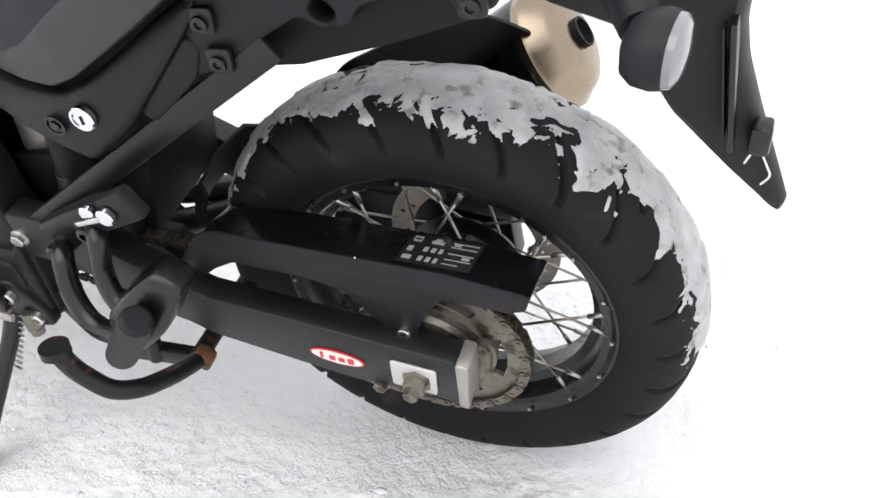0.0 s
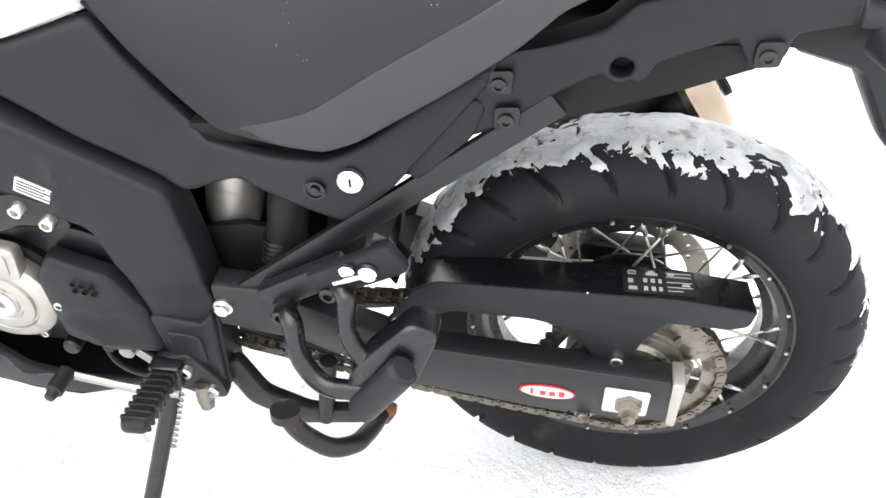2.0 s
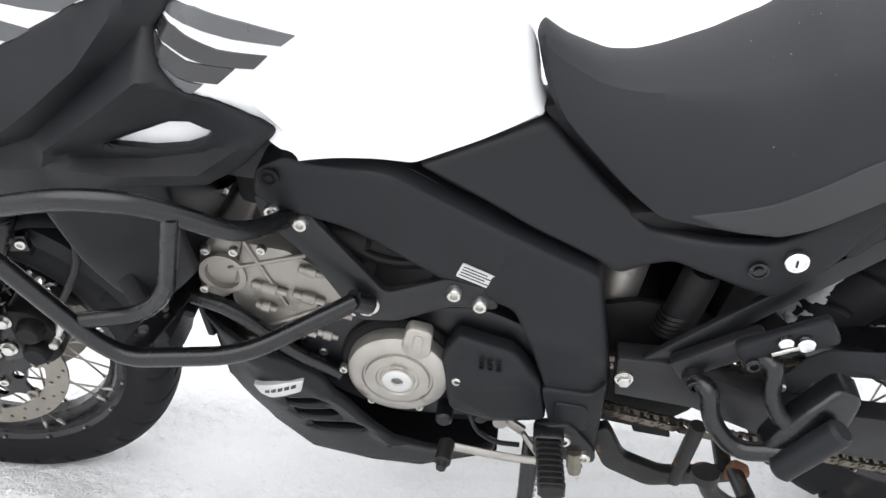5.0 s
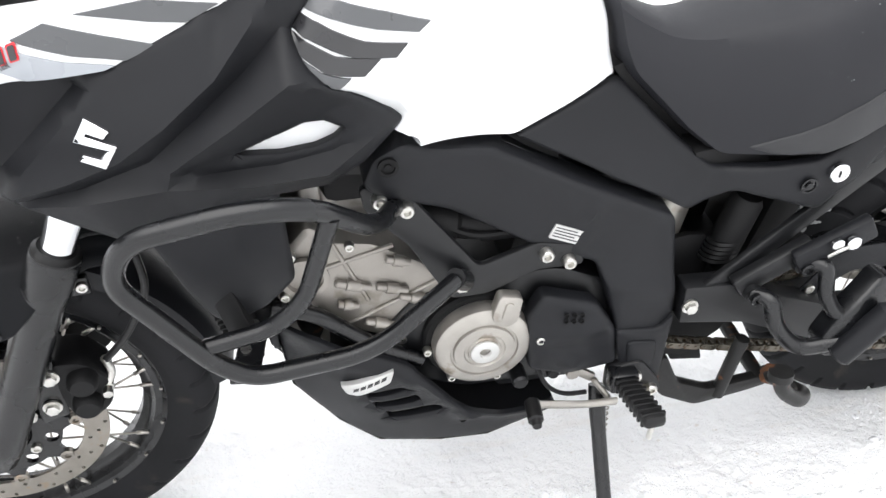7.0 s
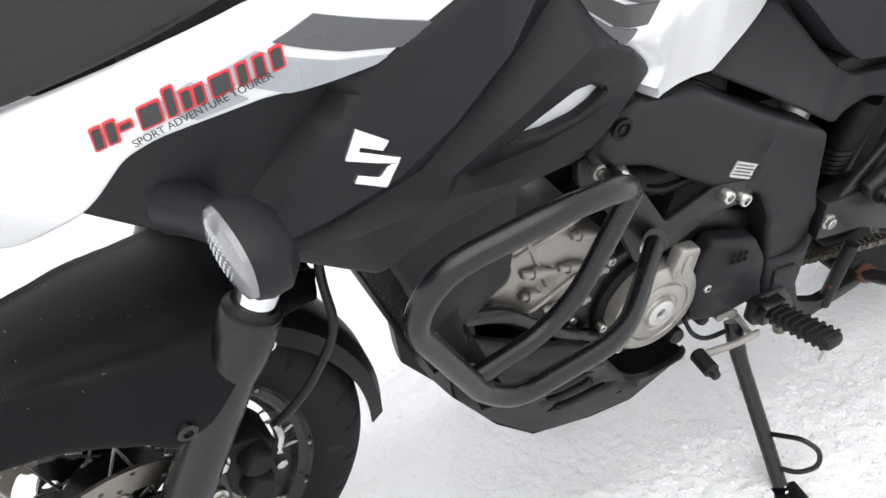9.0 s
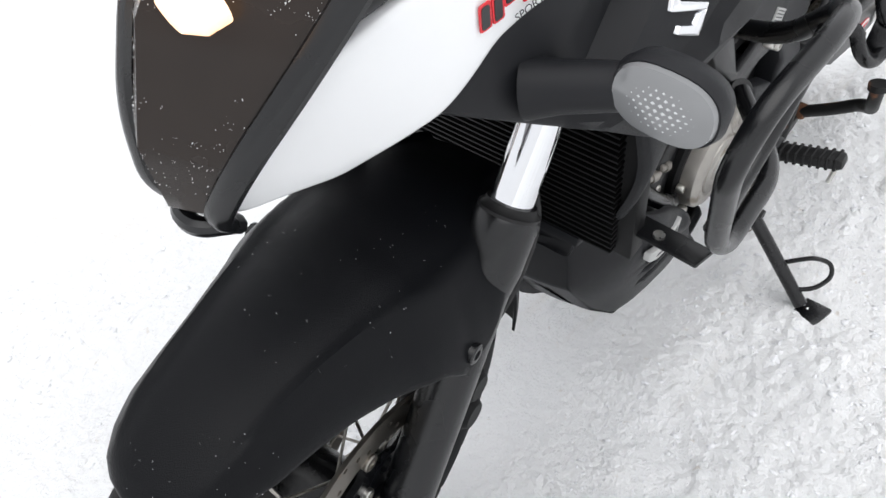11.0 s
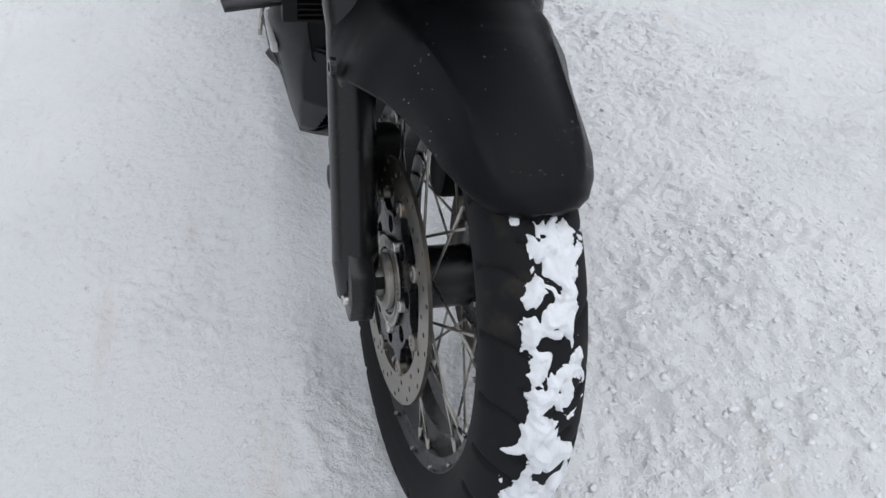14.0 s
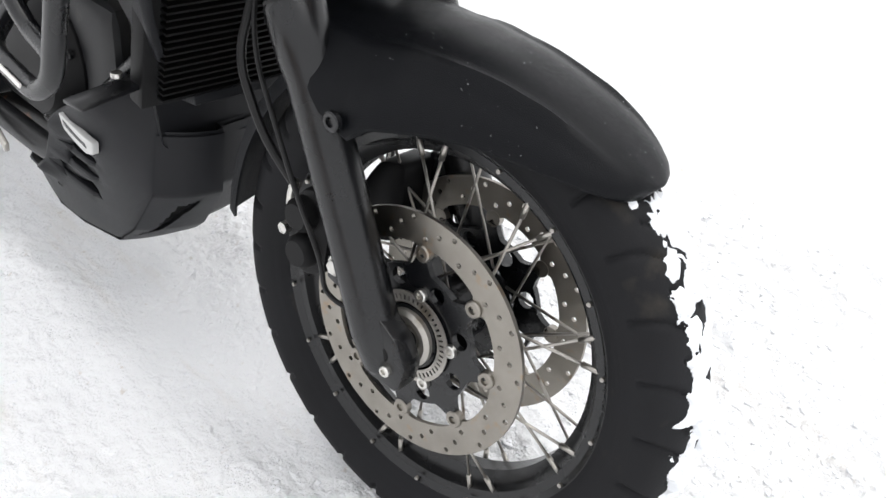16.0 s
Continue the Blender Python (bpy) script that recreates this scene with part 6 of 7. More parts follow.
for sy in (-1, 1):
    sk_y = [(-1.138, 0.47, 0.080), (-1.137, 0.42, 0.056), (-1.126, 0.324, 0.064), (-1.06, 0.236, 0.078), (-1.00, 0.186, 0.089), (-0.90, 0.172, 0.098), (-0.82, 0.170, 0.101), (-0.70, 0.194, 0.086), (-0.70, 0.215, 0.088), (-0.80, 0.232, 0.112), (-0.875, 0.29, 0.126), (-0.945, 0.395, 0.134), (-1.00, 0.43, 0.136), (-1.05, 0.39, 0.134), (-1.09, 0.46, 0.122), (-1.0, 0.30, 0.124)]
    if sy > 0:
        sk_y = [(-1.138, 0.47, 0.110), (-1.137, 0.42, 0.122), (-1.126, 0.324, 0.127), (-1.06, 0.236, 0.126), (-1.00, 0.186, 0.122), (-0.90, 0.172, 0.130), (-0.82, 0.170, 0.131), (-0.70, 0.194, 0.116), (-0.70, 0.215, 0.118), (-0.80, 0.232, 0.142), (-0.875, 0.29, 0.158), (-0.945, 0.395, 0.168), (-1.00, 0.43, 0.168), (-1.05, 0.39, 0.162), (-1.09, 0.46, 0.150), (-1.0, 0.30, 0.150)]
    sh = spline(sk_y)
    side_p = part("skid_side", skin_bm(side_out, sh, 0.007, 0.008, 0.012, side=sy, holes=[slot(-1.020, 0.345, -0.962, 0.352, 0.012), slot(-1.010, 0.318, -0.940, 0.326, 0.016), slot(-0.990, 0.285, -0.905, 0.296, 0.020)], creases=(((-1.06, 0.44), (-0.945, 0.375), 0.008, 0.03), ((-0.945, 0.375), (-0.86, 0.265), 0.012, 0.03), ((-0.86, 0.265), (-0.72, 0.215), 0.012, 0.025))), PLASTIC, skid, "slotted side of the skid plate")
    badge = part("badge", skin_bm([(-1.055, 0.388), (-1.047, 0.366), (-1.030, 0.362), (-0.982, 0.382), (-0.975, 0.406)], lambda x, z: sh(x, z) + 0.012, 0.008, 0.002, 0.008, side=sy, soft=0.004), SILVERSTICK, skid, "silver badge with a dark bar")
    for k in range(5):
        xx = -1.038 + 0.0105 * k
        part("badge_bar", skin_bm([(xx, 0.374 + 0.0036 * k), (xx + 0.008, 0.377 + 0.0036 * k), (xx + 0.0095, 0.384 + 0.0036 * k), (xx + 0.0015, 0.381 + 0.0036 * k)], lambda x, z: sh(x, z) + 0.0128, 0.002, 0, 0.008, side=sy, soft=0), BLACKDECAL, badge)
    bolt((-0.865, sy * 0.113 + (0.030 if sy > 0 else 0), 0.235), skid, 0.008, 0.005, turn=pose(0, 0, 0, 0, 0, 0 if sy < 0 else 180), material=STEEL_BLACK)
part("skid_nose", skin_bm([(-0.09, 0.40), (0.09, 0.40), (0.10, 0.475), (-0.10, 0.475)], [(0, 0, 0)], 0.006, 0.004, 0.02), PLASTIC, skid, "", m=Matrix.Translation((-1.135, 0.025, 0)) @ pose(0, 0, 0, 0, 0, 90))
part("oil_filter", along((-1.06, 0.02, 0.36), (-1.13, 0.02, 0.365), [(0, 0.034), (0.9, 0.034), (1, 0.028)], 24), ALU, engine, "metal oil filter")

# ---- tail, rails, exhaust silencer
rail_out = [(-0.215, 0.690), (-0.195, 0.775), (-0.160, 0.798), (-0.13, 0.804), (-0.072, 0.824), (-0.045, 0.850), (0.05, 0.865), (0.16, 0.860), (0.16, 0.825), (0.105, 0.815), (0.102, 0.790), (0.068, 0.780), (0.052, 0.812), (-0.02, 0.785), (-0.030, 0.765), (-0.060, 0.762), (-0.075, 0.775), (-0.125, 0.742), (-0.150, 0.705), (-0.185, 0.700)]
for sy in (-1, 1):
    t_ = part("tail_rail", skin_bm(rail_out, [(-0.20, 0.70, 0.094), (-0.17, 0.76, 0.092), (-0.04, 0.78, 0.086), (0.08, 0.80, 0.074), (0.0, 0.85, 0.082), (0.16, 0.84, 0.066)], 0.030, 0.006, 0.012, side=sy, holes=[circle(-0.053, 0.781, 0.012, 14)], soft=0.008, creases=(((-0.185, 0.74), (-0.04, 0.79), 0.004, 0.012), ((-0.16, 0.80), (0.03, 0.835), 0.004, 0.012))), PLASTIC, bike, "matt black luggage rail and tail panel")
    for x, z, y_ in ((-0.173, 0.763, 0.096), (-0.165, 0.722, 0.098), (0.083, 0.796, 0.077)):
        part("rail_socket", plate_bm([(x - 0.013, z - 0.013), (x + 0.013, z - 0.011), (x + 0.015, z + 0.017), (x - 0.012, z + 0.015)], sy * y_ - 0.003, sy * y_ + 0.003, 0.0015, soft=0.006), FRAME_BLACK, t_)
        bolt((x, sy * (y_ + 0.003), z), t_, 0.0085, 0.004, turn=pose(0, 0, 0, 0, 0, 0 if sy < 0 else 180), material=STEEL_BLACK)
    part("seat_strut", skin_bm([(-0.275, 0.655), (-0.20, 0.745), (-0.185, 0.735), (-0.20, 0.695), (-0.245, 0.655), (-0.262, 0.640)], [(-0.27, 0.65, 0.11), (-0.20, 0.74, 0.098), (-0.20, 0.70, 0.098), (-0.25, 0.65, 0.108)], 0.02, 0.005, 0.012, side=sy), PLASTIC, t_)
    strap = part("subframe_bar", beam_bm((-0.522, sy * 0.130, 0.436), (-0.112, sy * 0.084, 0.737), 0.030, 0.012, 0.003), FRAME_BLACK, bike, "flat black subframe bar")
    bolt((-0.519, sy * 0.137, 0.440), strap, 0.0095, 0.011, turn=pose(0, 0, 0, 0, 0, 0 if sy < 0 else 180), kind="hex")
part("tail_body", box_bm(-0.02, 0.17, -0.065, 0.065, 0.79, 0.86, 0.02), DARK, bike, "black tail underside")
rear_fender = part("rear_fender", skin_bm([(0.10, 0.855), (0.30, 0.835), (0.298, 0.781), (0.306, 0.737), (0.326, 0.681), (0.367, 0.577), (0.361, 0.560), (0.350, 0.567), (0.302, 0.617), (0.240, 0.686), (0.19, 0.775), (0.12, 0.80)], [(0.12, 0.83, 0.055), (0.30, 0.82, 0.035), (0.31, 0.72, 0.026), (0.365, 0.56, 0.012), (0.24, 0.69, 0.034), (0.29, 0.63, 0.026)], 0, 0.012, 0.012, both=True, soft=0.010), PLASTIC, bike, "pointed black rear mudguard and plate carrier", m=Matrix.Translation((0.0, 0.036, -0.040)))
part("plate_holder", beam_bm((0.288, -0.01, 0.80), (0.303, -0.01, 0.665), 0.080, 0.006, 0.002, face=(1, 0, 0.2)), STEEL_BLACK, rear_fender, "black plate holder frame")
part("number_plate", beam_bm((0.280, -0.012, 0.795), (0.295, -0.012, 0.675), 0.074, 0.002, 0, face=(1, 0, 0.2)), RUST, rear_fender, "dirty brown plate back")
part("reflector", box_bm(0.318, 0.338, -0.035, -0.010, 0.652, 0.684, 0.004), STEEL_BLACK, rear_fender)
part("chain_mark", tube_bm([(0.318, -0.031, 0.640), (0.324, -0.030, 0.657), (0.332, -0.028, 0.652), (0.345, -0.022, 0.620), (0.337, -0.022, 0.608)], 0.0012, 6, 0.01), STICKER, rear_fender)
part("tail_light", box_bm(0.285, 0.335, -0.050, 0.050, 0.866, 0.892, 0.008), REDLENS, rear_fender, "red tail light")
for sy in (-1, 1):
    ri = part("rear_indicator", along((0.205, sy * 0.060, 0.812), (0.222, sy * 0.100, 0.803), [(0, 0.024), (1, 0.018)], 16), PLASTIC, bike, "rear indicator with clear lens and black housing", m=Matrix.Translation((-0.003, -sy * 0.031, -0.018)))
    cup, lens = bmesh.new(), bmesh.new()
    for bmx, prof in ((cup, [(0.0, 1.0), (-0.010, 1.04), (-0.024, 0.96), (-0.034, 0.72), (-0.038, 0.30)]), (lens, [(-0.001, 0.97), (0.006, 0.93), (0.011, 0.70), (0.013, 0.05)])):
        rings = []
        for dx_, s_ in prof:
            rr = []
            for k in range(28):
                a = 2 * math.pi * k / 28
                ey = 0.036 * s_ * (abs(math.cos(a)) ** 0.8) * (1 if math.cos(a) > 0 else -1)
                ez2 = 0.027 * s_ * (abs(math.sin(a)) ** 0.85) * (1 if math.sin(a) > 0 else -1)
                rr.append(bmx.verts.new((0.250 + dx_ - 0.1 * ey, sy * (0.118 + ey), 0.798 + ez2)))
            rings.append(rr)
        for p, q in zip(rings, rings[1:]):
            for k in range(28):
                bmx.faces.new((p[k], p[(k + 1) % 28], q[(k + 1) % 28], q[k]))
        bmx.faces.new(rings[0])
        bmx.faces.new(rings[-1])
    part("housing", cup, PLASTIC, ri, "black housing")
    part("lens", lens, LENS, ri, "clear grey lens")

muf = part("silencer", along((-0.28, 0.205, 0.292), (0.073, 0.247, 0.540), [(0, 0.024), (0.30, 0.026), (0.42, 0.050), (0.50, 0.068), (0.90, 0.078), (0.97, 0.080), (1, 0.078)], 40), STEEL_BLACK, bike, "black exhaust silencer with heat-stained steel end")
part("end_cone", along((0.066, 0.246, 0.535), (0.104, 0.2505, 0.562), [(0, 0.080), (0.22, 0.081), (0.30, 0.077), (0.75, 0.064), (0.92, 0.050), (1, 0.030)], 40), EXHAUST, muf, "gold-brown heat-stained end cone")
part("outlet", along((0.098, 0.2495, 0.558), (0.110, 0.251, 0.567), [(0, 0.020), (1, 0.020), (1.0, 0.017), (0.3, 0.016)], 24), DARK, muf, "dark outlet")
part("heat_shield", skin_bm([(-0.19, 0.54), (-0.13, 0.61), (0.0, 0.672), (0.035, 0.628), (0.06, 0.59), (0.0, 0.50), (-0.20, 0.44)], [(-0.1, 0.5, 0.165), (0.0, 0.58, 0.170), (0.03, 0.6, 0.18), (-0.18, 0.46, 0.15)], 0.004, 0.006, 0.015, side=1), DARK, muf, "black heat shield")

# shock absorber
shock = part("shock_absorber", along((-0.535, -0.010, 0.490), (-0.515, -0.010, 0.600), [(0, 0.036), (0.1, 0.038), (0.9, 0.038), (1, 0.034)], 28), ALU, bike, "silver shock absorber body with black bellows")
for i in range(6):
    part("bellows", solid_bm([(-0.008, 0.036), (-0.004, 0.044), (0.004, 0.044), (0.008, 0.036)], 24), HOSE, shock, m=pose(-0.540 - 0.003 * i, -0.01, 0.475 - 0.017 * i, 90, 0, 0))
part("reservoir", along((-0.450, -0.070, 0.475), (-0.425, -0.075, 0.590), [(0, 0.020), (0.1, 0.026), (0.9, 0.026), (1, 0.020)], 20), DARK, shock, "black reservoir")
for i in range(5):
    part("preload_ring", solid_bm([(-0.003, 0.026), (-0.003, 0.029), (0.003, 0.029), (0.003, 0.026)], 20), HOSE, shock, m=Matrix.Translation((-0.452 + 0.002 * i, -0.07, 0.478 + 0.008 * i)) @ pose(0, 0, 0, 78, 0, 12))

# helmet lock with key
hl = part("helmet_lock", beam_bm((-0.380, -0.160, 0.520), (-0.275, -0.165, 0.580), 0.042, 0.020, 0.006), PLASTIC, bike, "dark helmet lock with a key in it")
part("lock_face", solid_bm([(0.0, 0.011), (-0.006, 0.011), (-0.0075, 0.0095)], 24), CHROME, hl, m=Matrix.Translation((-0.310, -0.176, 0.562)))
part("lock_face", solid_bm([(0.0, 0.0095), (-0.005, 0.0095), (-0.0065, 0.008)], 24), CHROME, hl, m=Matrix.Translation((-0.334, -0.176, 0.562)))
part("key", beam_bm((-0.318, -0.184, 0.560), (-0.350, -0.186, 0.548), 0.006, 0.002, 0.0005), BOLT, hl, "bright metal key")

# passenger footrest on its hanger
hang = part("passenger_footrest", tube_bm([(-0.430, -0.155, 0.466), (-0.412, -0.178, 0.470), (-0.408, -0.195, 0.430), (-0.375, -0.215, 0.395), (-0.315, -0.225, 0.410)], 0.013, 14, 0.035), STEEL_BLACK, bike, "black tubular passenger footrest hanger with folded peg")
part("hanger_tube", tube_bm([(-0.363, -0.155, 0.514), (-0.338, -0.178, 0.525), (-0.340, -0.195, 0.480), (-0.322, -0.210, 0.450), (-0.285, -0.218, 0.445)], 0.012, 14, 0.035), STEEL_BLACK, hang)
part("hanger_casting", skin_bm([(-0.345, 0.405), (-0.335, 0.380), (-0.310, 0.384), (-0.252, 0.440), (-0.228, 0.492), (-0.262, 0.508), (-0.300, 0.478), (-0.330, 0.445)], [(-0.34, 0.39, 0.226), (-0.25, 0.46, 0.222), (-0.29, 0.44, 0.232), (-0.23, 0.49, 0.205)], 0.03, 0.008, 0.010), STEEL_BLACK, hang)
peg = part("peg_rubber", along((-0.322, -0.240, 0.392), (-0.262, -0.244, 0.482), [(0, 0.014), (0.05, 0.019), (0.95, 0.019), (1, 0.014)], 18), PLASTIC, hang, "folded rubber footpeg")
for p in ((-0.430, -0.166, 0.466), (-0.363, -0.168, 0.514)):
    bolt(p, hang, 0.011, 0.008, material=STEEL_BLACK)
part("mount_boss", joined(beam_bm((-0.455, -0.14, 0.47), (-0.345, -0.14, 0.535), 0.036, 0.022, 0.005), along((-0.430, -0.125, 0.466), (-0.430, -0.160, 0.466), [(0, 0.017), (1, 0.015)], 18), along((-0.363, -0.125, 0.514), (-0.363, -0.162, 0.514), [(0, 0.017), (1, 0.015)], 18)), FRAME_BLACK, hang)

# centre stand, folded up
leg_out = [(-0.56, 0.30), (-0.53, 0.32), (-0.50, 0.25), (-0.44, 0.220), (-0.37, 0.228), (-0.33, 0.232), (-0.33, 0.210), (-0.37, 0.200), (-0.46, 0.185), (-0.53, 0.225)]
cs = part("centre_stand", plate_bm(leg_out, -0.125, -0.105, 0.004, soft=0.012), RUST, bike, "folded black centre stand with rust spots")
part("stand_leg", plate_bm(leg_out, 0.105, 0.125, 0.004, soft=0.012), RUST, cs)
part("stand_tube", tube_bm([(-0.345, -0.12, 0.222), (-0.345, 0.12, 0.222)], 0.013, 14, 0), RUST, cs)
part("cross_web", plate_bm([(-0.50, 0.30), (-0.44, 0.30), (-0.42, 0.215), (-0.48, 0.225)], -0.05, 0.05, 0.003), DARK, cs)
part("step_arm", tube_bm([(-0.414, -0.249, 0.382), (-0.402, -0.249, 0.345), (-0.366, -0.246, 0.311), (-0.340, -0.225, 0.298), (-0.335, -0.175, 0.262), (-0.332, -0.110, 0.225)], 0.0125, 14, 0.025), RUST, cs, "curved step arm with rust")
part("arm_end", solid_bm([(-0.006, 0.012), (-0.006, 0.0185), (0.006, 0.0185), (0.006, 0.012)], 18), RUST, cs, m=pose(-0.414, -0.249, 0.384, 80, 0, 0))
part("stand_foot", beam_bm((-0.343, -0.123, 0.240), (-0.318, -0.123, 0.226), 0.032, 0.022, 0.005), RUSTY, cs, "rusty stand foot")
part("cross_tube", tube_bm([(-0.42, -0.12, 0.20), (-0.40, -0.12, 0.33)], 0.012, 12, 0), RUST, cs)

# side stand
side = part("side_stand", tube_bm([(-0.640, -0.115, 0.268), (-0.645, -0.142, 0.226), (-0.665, -0.303, 0.074)], (0.015, 0.012), 14, 0.03), STEEL_BLACK, bike, "black side stand planted in the snow")
part("foot_plate", beam_bm((-0.692, -0.318, 0.066), (-0.640, -0.330, 0.070), 0.050, 0.010, 0.003, face=(0, 0.2, 1)), STEEL_BLACK, side, "flat stand foot")
part("tang", tube_bm([(-0.648, -0.245, 0.130), (-0.632, -0.290, 0.158), (-0.620, -0.318, 0.152), (-0.626, -0.328, 0.128), (-0.645, -0.312, 0.104), (-0.658, -0.285, 0.095)], 0.0042, 10, 0.014), STEEL_BLACK, side, "wire foot loop")
spring_pts = []
for i in range(90):
    a = i * 0.72
    t = i / 89
    c = Vector((-0.650, -0.130, 0.250)).lerp(Vector((-0.668, -0.175, 0.165)), t)
    spring_pts.append(c + Vector((0.007 * math.cos(a) + 0.022, 0, 0.007 * math.sin(a))))
part("spring", tube_bm(spring_pts, 0.0014, 5, 0), SPOKE, side, "coil spring")

# rider's footrest, gear lever
mount = part("rider_footrest", plate_bm([(-0.640, 0.335), (-0.585, 0.345), (-0.548, 0.292), (-0.545, 0.262), (-0.575, 0.258), (-0.640, 0.285)], -0.148, -0.128, 0.004, soft=0.012), FRAME_BLACK, bike, "ribbed black rubber rider footpeg on its bracket")
bolt((-0.595, -0.148, 0.317), mount, 0.010, 0.010)
bolt((-0.564, -0.148, 0.281), mount, 0.010, 0.010)
pegb = part("peg_rubber", beam_bm((-0.618, -0.165, 0.322), (-0.612, -0.272, 0.348), 0.036, 0.022, 0.008, face=(0, 0.25, 1)), HOSE, mount, "ribbed rubber footpeg")
for i in range(8):
    t = 0.08 + 0.115 * i
    p = Vector((-0.618, -0.165, 0.322)).lerp(Vector((-0.612, -0.272, 0.348)), t)
    part("peg_rib", beam_bm(p + Vector((0, 0.0025, 0)), p + Vector((0, -0.0035, 0.001)), 0.0375, 0.0238, 0.002, face=(0, 0.25, 1)), HOSE, mount)
part("peg_feeler", along((-0.612, -0.262, 0.335), (-0.612, -0.258, 0.298), [(0, 0.004), (0.2, 0.0045), (0.95, 0.0045), (1, 0.003)], 10), BOLT, mount)
part("peg_clevis", box_bm(-0.640, -0.595, -0.168, -0.140, 0.300, 0.338, 0.005), STEEL_BLACK, mount)
part("stand_switch", along((-0.578, -0.150, 0.290), (-0.576, -0.156, 0.250), [(0, 0.011), (0.4, 0.012), (0.75, 0.012), (0.8, 0.010), (1, 0.010)], 8), SPROCKET, mount)
lever = part("gear_lever", tube_bm([(-0.620, -0.150, 0.262), (-0.675, -0.158, 0.275), (-0.765, -0.165, 0.304)], 0.0075, 12, 0.03, flat=0.7), ALU, bike, "bare metal gear lever with rubber tip")
part("lever_rubber", along((-0.766, -0.160, 0.306), (-0.771, -0.210, 0.306), [(0, 0.010), (0.05, 0.0125), (0.75, 0.0125), (0.8, 0.009), (1, 0.007)], 14), HOSE, lever, "rubber lever tip")
part("rear_brake_pedal", beam_bm((-0.60, 0.16, 0.30), (-0.76, 0.18, 0.26), 0.016, 0.008), ALU, bike, "metal brake pedal")
part("right_footpeg", beam_bm((-0.618, 0.165, 0.322), (-0.612, 0.285, 0.348), 0.046, 0.026, 0.006, face=(0, -0.25, 1)), ALU, bike, "serrated metal footpeg")
part("steering_head", along((-1.22, 0, 0.80), (-1.12, 0, 1.0), [(0, 0.05), (1, 0.045)], 20), FRAME_BLACK, bike, "black steering head")
part("inner_fairing", box_bm(-1.42, -1.14, -0.10, 0.10, 0.80, 0.93, 0.03), DARK, bike, "black inner fairing behind the fork")

# ---- loose snow
def lump_mesh(name, spots, material, label, seed, flat=0.7):
    """Many small irregular lumps in one mesh; spots of (place, radius)."""
    g = (1 + 5 ** 0.5) / 2
    base = np.array([(-1, g, 0), (1, g, 0), (-1, -g, 0), (1, -g, 0), (0, -1, g), (0, 1, g), (0, -1, -g), (0, 1, -g), (g, 0, -1), (g, 0, 1), (-g, 0, -1), (-g, 0, 1)], float)
    base /= np.linalg.norm(base[0])
    tri = np.array([(0, 11, 5), (0, 5, 1), (0, 1, 7), (0, 7, 10), (0, 10, 11), (1, 5, 9), (5, 11, 4), (11, 10, 2), (10, 7, 6), (7, 1, 8), (3, 9, 4), (3, 4, 2), (3, 2, 6), (3, 6, 8), (3, 8, 9), (4, 9, 5), (2, 4, 11), (6, 2, 10), (8, 6, 7), (9, 8, 1)])
    rng = np.random.default_rng(seed)
    V, F = [], []
    for i, (p, r) in enumerate(spots):
        q = base * (0.45 + 1.1 * rng.random((12, 1))) * r * (0.6 + 0.8 * rng.random(3))
        q[:, 2] *= flat
        V.append(q + np.array(p))
        F.append(tri + 12 * i)
    ob = raw(name, np.concatenate(V), np.concatenate(F).tolist(), material, angle=180)
    return tagged(ob, label, "snow", kind="stuff")


rng = np.random.default_rng(7)
spots = []
while len(spots) < 26000:
    x, y = rng.uniform(-2.6, 1.0), rng.uniform(-0.85, 1.3)
    dens = 0.30 + 0.9 * noise.noise(Vector((x * 1.6, y * 1.6, 4.0))) + 0.5 * noise.noise(Vector((x * 6, y * 6, 1.0))) + (0.25 if -0.9 < y < -0.12 else -0.25)
    if abs(y - 0.01) < 0.10:
        dens *= 0.3
    if rng.random() > dens:
        continue
    r = min(0.0068, 0.0011 * math.exp(abs(rng.normal(0, 0.75))))
    spots.append(((x, y, ground_height(x, y) - r * 0.05), r))
lump_mesh("snow_crumbs", spots, SNOWSTUCK_G, "white crumbs of trodden snow on the ground", 11, flat=0.38)


def grains_on(ob, count, lo, hi, seed, keep=None):
    """Small snow grains that lie on a part."""
    me = ob.data
    mw = bike.matrix_world @ (ob.matrix_basis if ob.parent == bike else ob.parent.matrix_basis @ ob.matrix_basis)
    areas = np.array([p.area if p.normal.z > -0.2 else 0 for p in me.polygons])
    r_ = np.random.default_rng(seed)
    out = []
    pick = r_.choice(len(areas), size=count * 4, p=areas / areas.sum())
    for k in pick:
        if len(out) >= count:
            break
        vs = [me.vertices[i].co for i in me.polygons[int(k)].vertices]
        w_ = r_.random(len(vs))
        w_ /= w_.sum()
        p = sum((v * float(a) for v, a in zip(vs, w_)), Vector())
        if keep and not keep(p):
            continue
        out.append((tuple(mw @ (p + me.polygons[int(k)].normal * 0.0004)), float(r_.uniform(lo, hi))))
    return out


def fender_keep(p):
    d_ = noise.noise(p * 14) + 0.6 * noise.noise(p * 40)
    return p.x < -1.42 and p.z > 0.5 and d_ > -0.05 and abs(p.y) < 0.10


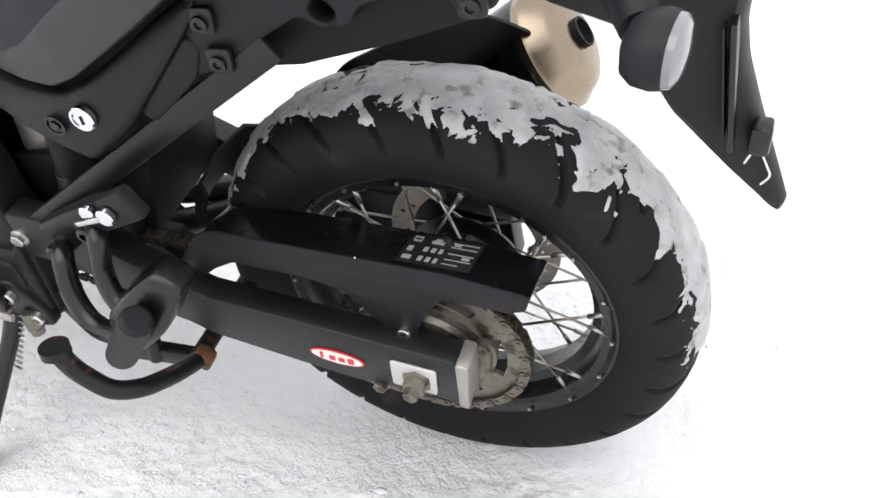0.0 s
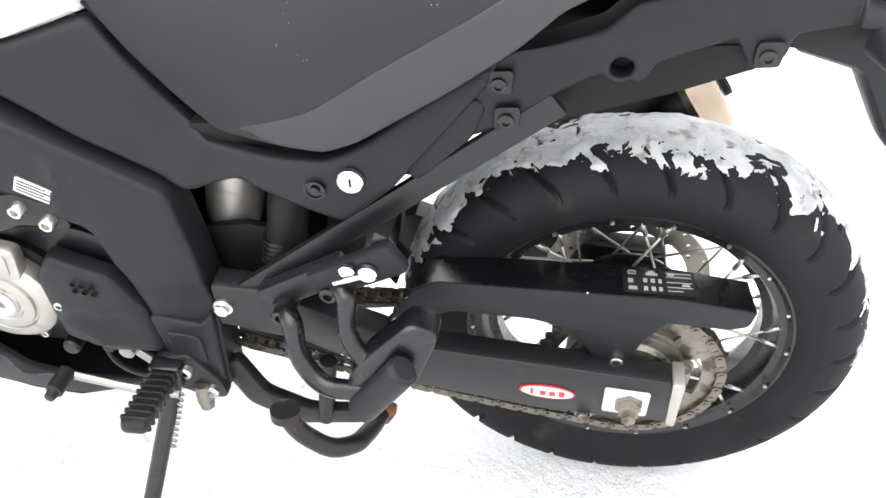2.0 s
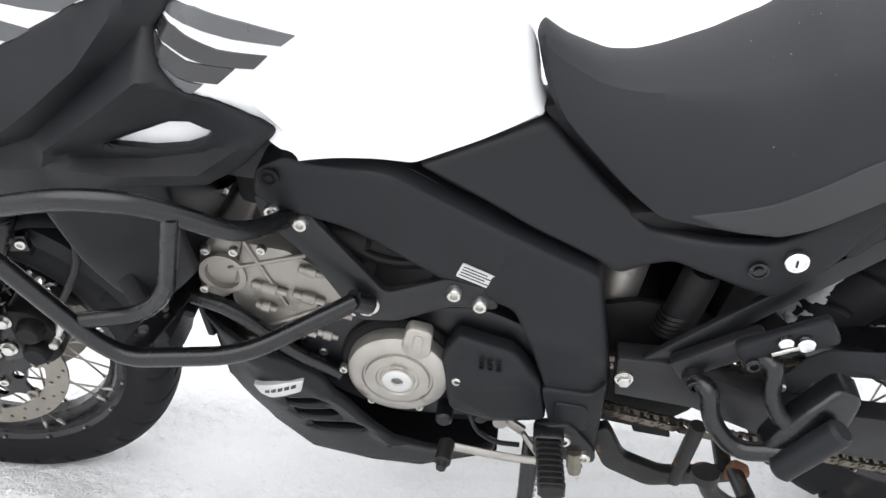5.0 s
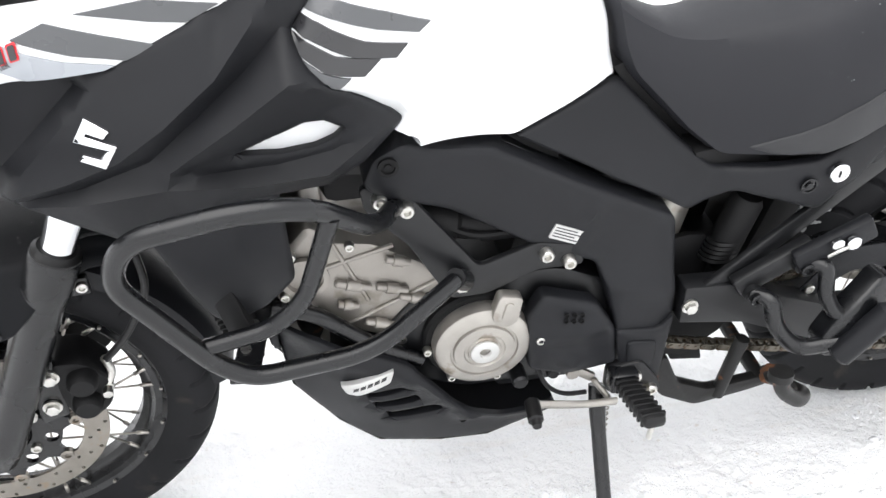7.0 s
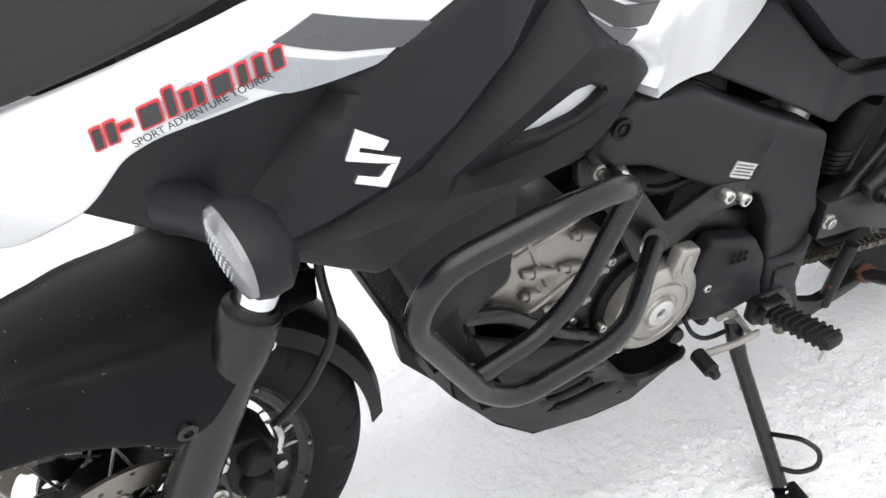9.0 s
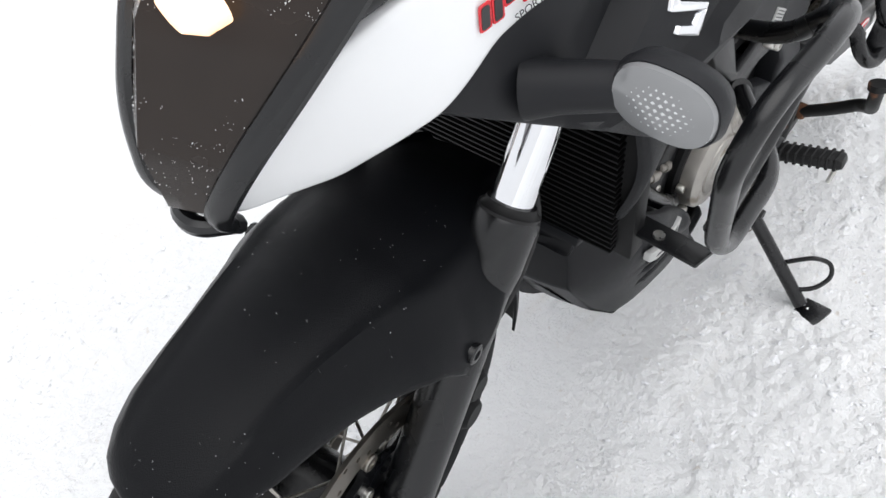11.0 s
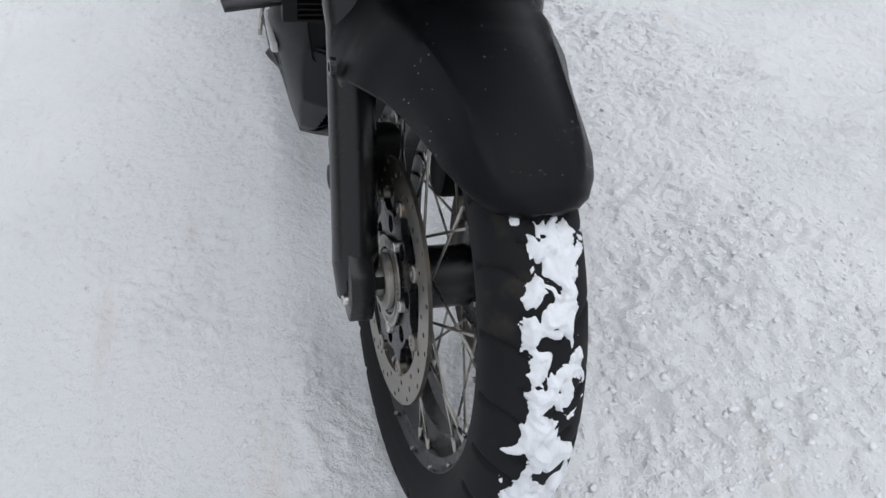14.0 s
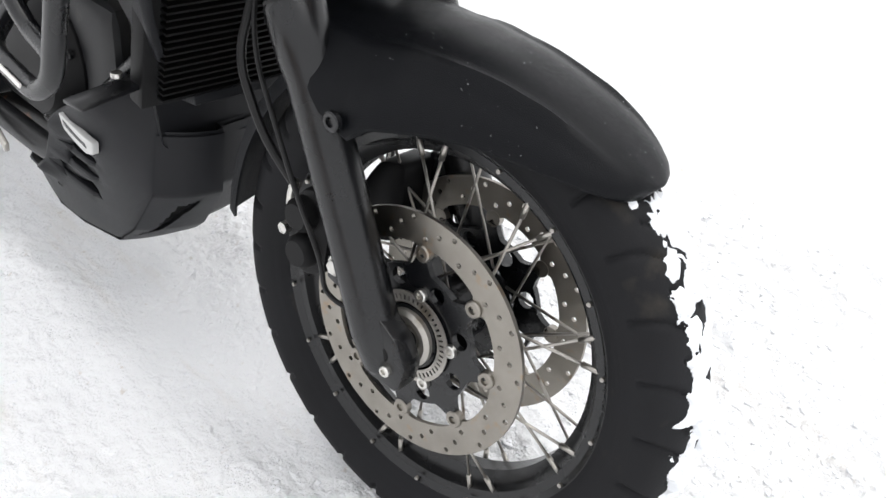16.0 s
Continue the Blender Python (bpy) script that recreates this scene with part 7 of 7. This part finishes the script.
gr = grains_on(fend, 150, 0.00014, 0.00034, 3, fender_keep)
gr += grains_on(guard, 40, 0.0003, 0.0008, 4, lambda p: p.z > 0.445 and p.y < -0.109)
gr += grains_on(next(o for o in guard.children if o.name.startswith("guard_top")), 170, 0.0005, 0.0013, 5, lambda p: p.x < 0.0 or noise.noise(p * 30) > 0.1)
gr += grains_on(beak, 600, 0.00015, 0.0004, 6, lambda p: noise.noise(p * 25) > -0.02)
gr += grains_on(seat, 140, 0.00015, 0.00032, 8, lambda p: -0.42 < p.x < -0.18 and p.y < 0 and p.z > 0.80 and noise.noise(p * 9) > 0.05)
lump_mesh("snow_grains", gr, SNOWSTUCK_G, "fine white snow grains on the black plastic parts", 12, flat=1.0)

# far off beyond the machine: a snow bank, a wooden shed and brown wood
bank_v, bank_f = [], []
for i in range(61):
    for j in range(13):
        x, t = -7 + 14 * i / 60, j / 12
        y = 6.0 + 3.0 * t
        q = Vector((x * 0.7, t * 2, 3))
        z = -0.05 + 0.42 * math.sin(math.pi * min(1, t * 1.15)) * (0.7 + 0.5 * noise.noise(q)) + 0.05 * noise.noise(q * 4)
        bank_v.append((x, y + 0.3 * noise.noise(q * 0.6), z))
for i in range(60):
    for j in range(12):
        bank_f.append((i * 13 + j, i * 13 + j + 1, (i + 1) * 13 + j + 1, (i + 1) * 13 + j))
bank = raw("snow_bank", bank_v, bank_f, SNOW, angle=180)
tagged(bank, "low heap of shovelled white snow before a shed", "snow bank", kind="stuff")
shed = new("shed")
shed.location = (-1.2, 10.2, 0)
tagged(shed, "dark weathered wooden shed behind the snow bank", "shed")
for i in range(34):
    h_ = 2.4 + 0.03 * math.sin(i * 2.3)
    part("plank", box_bm(-3.4 + i * 0.2, -3.4 + i * 0.2 + 0.188, -0.014, 0.014, 0.0, h_, 0.004), WOOD, shed, m=Matrix.Translation((0, 0.008 * math.sin(i * 1.7), 0)))
part("shed_roof", beam_bm((0, -0.5, 2.38), (0, 2.2, 3.0), 7.2, 0.08, 0.01, face=(0, 0, 1)), WOOD, shed, "snow-dusted plank roof")
part("side_wall", box_bm(-3.44, -3.38, 0.02, 2.0, 0.0, 2.5, 0.004), WOOD, shed)
part("side_wall", box_bm(3.38, 3.44, 0.02, 2.0, 0.0, 2.5, 0.004), WOOD, shed)
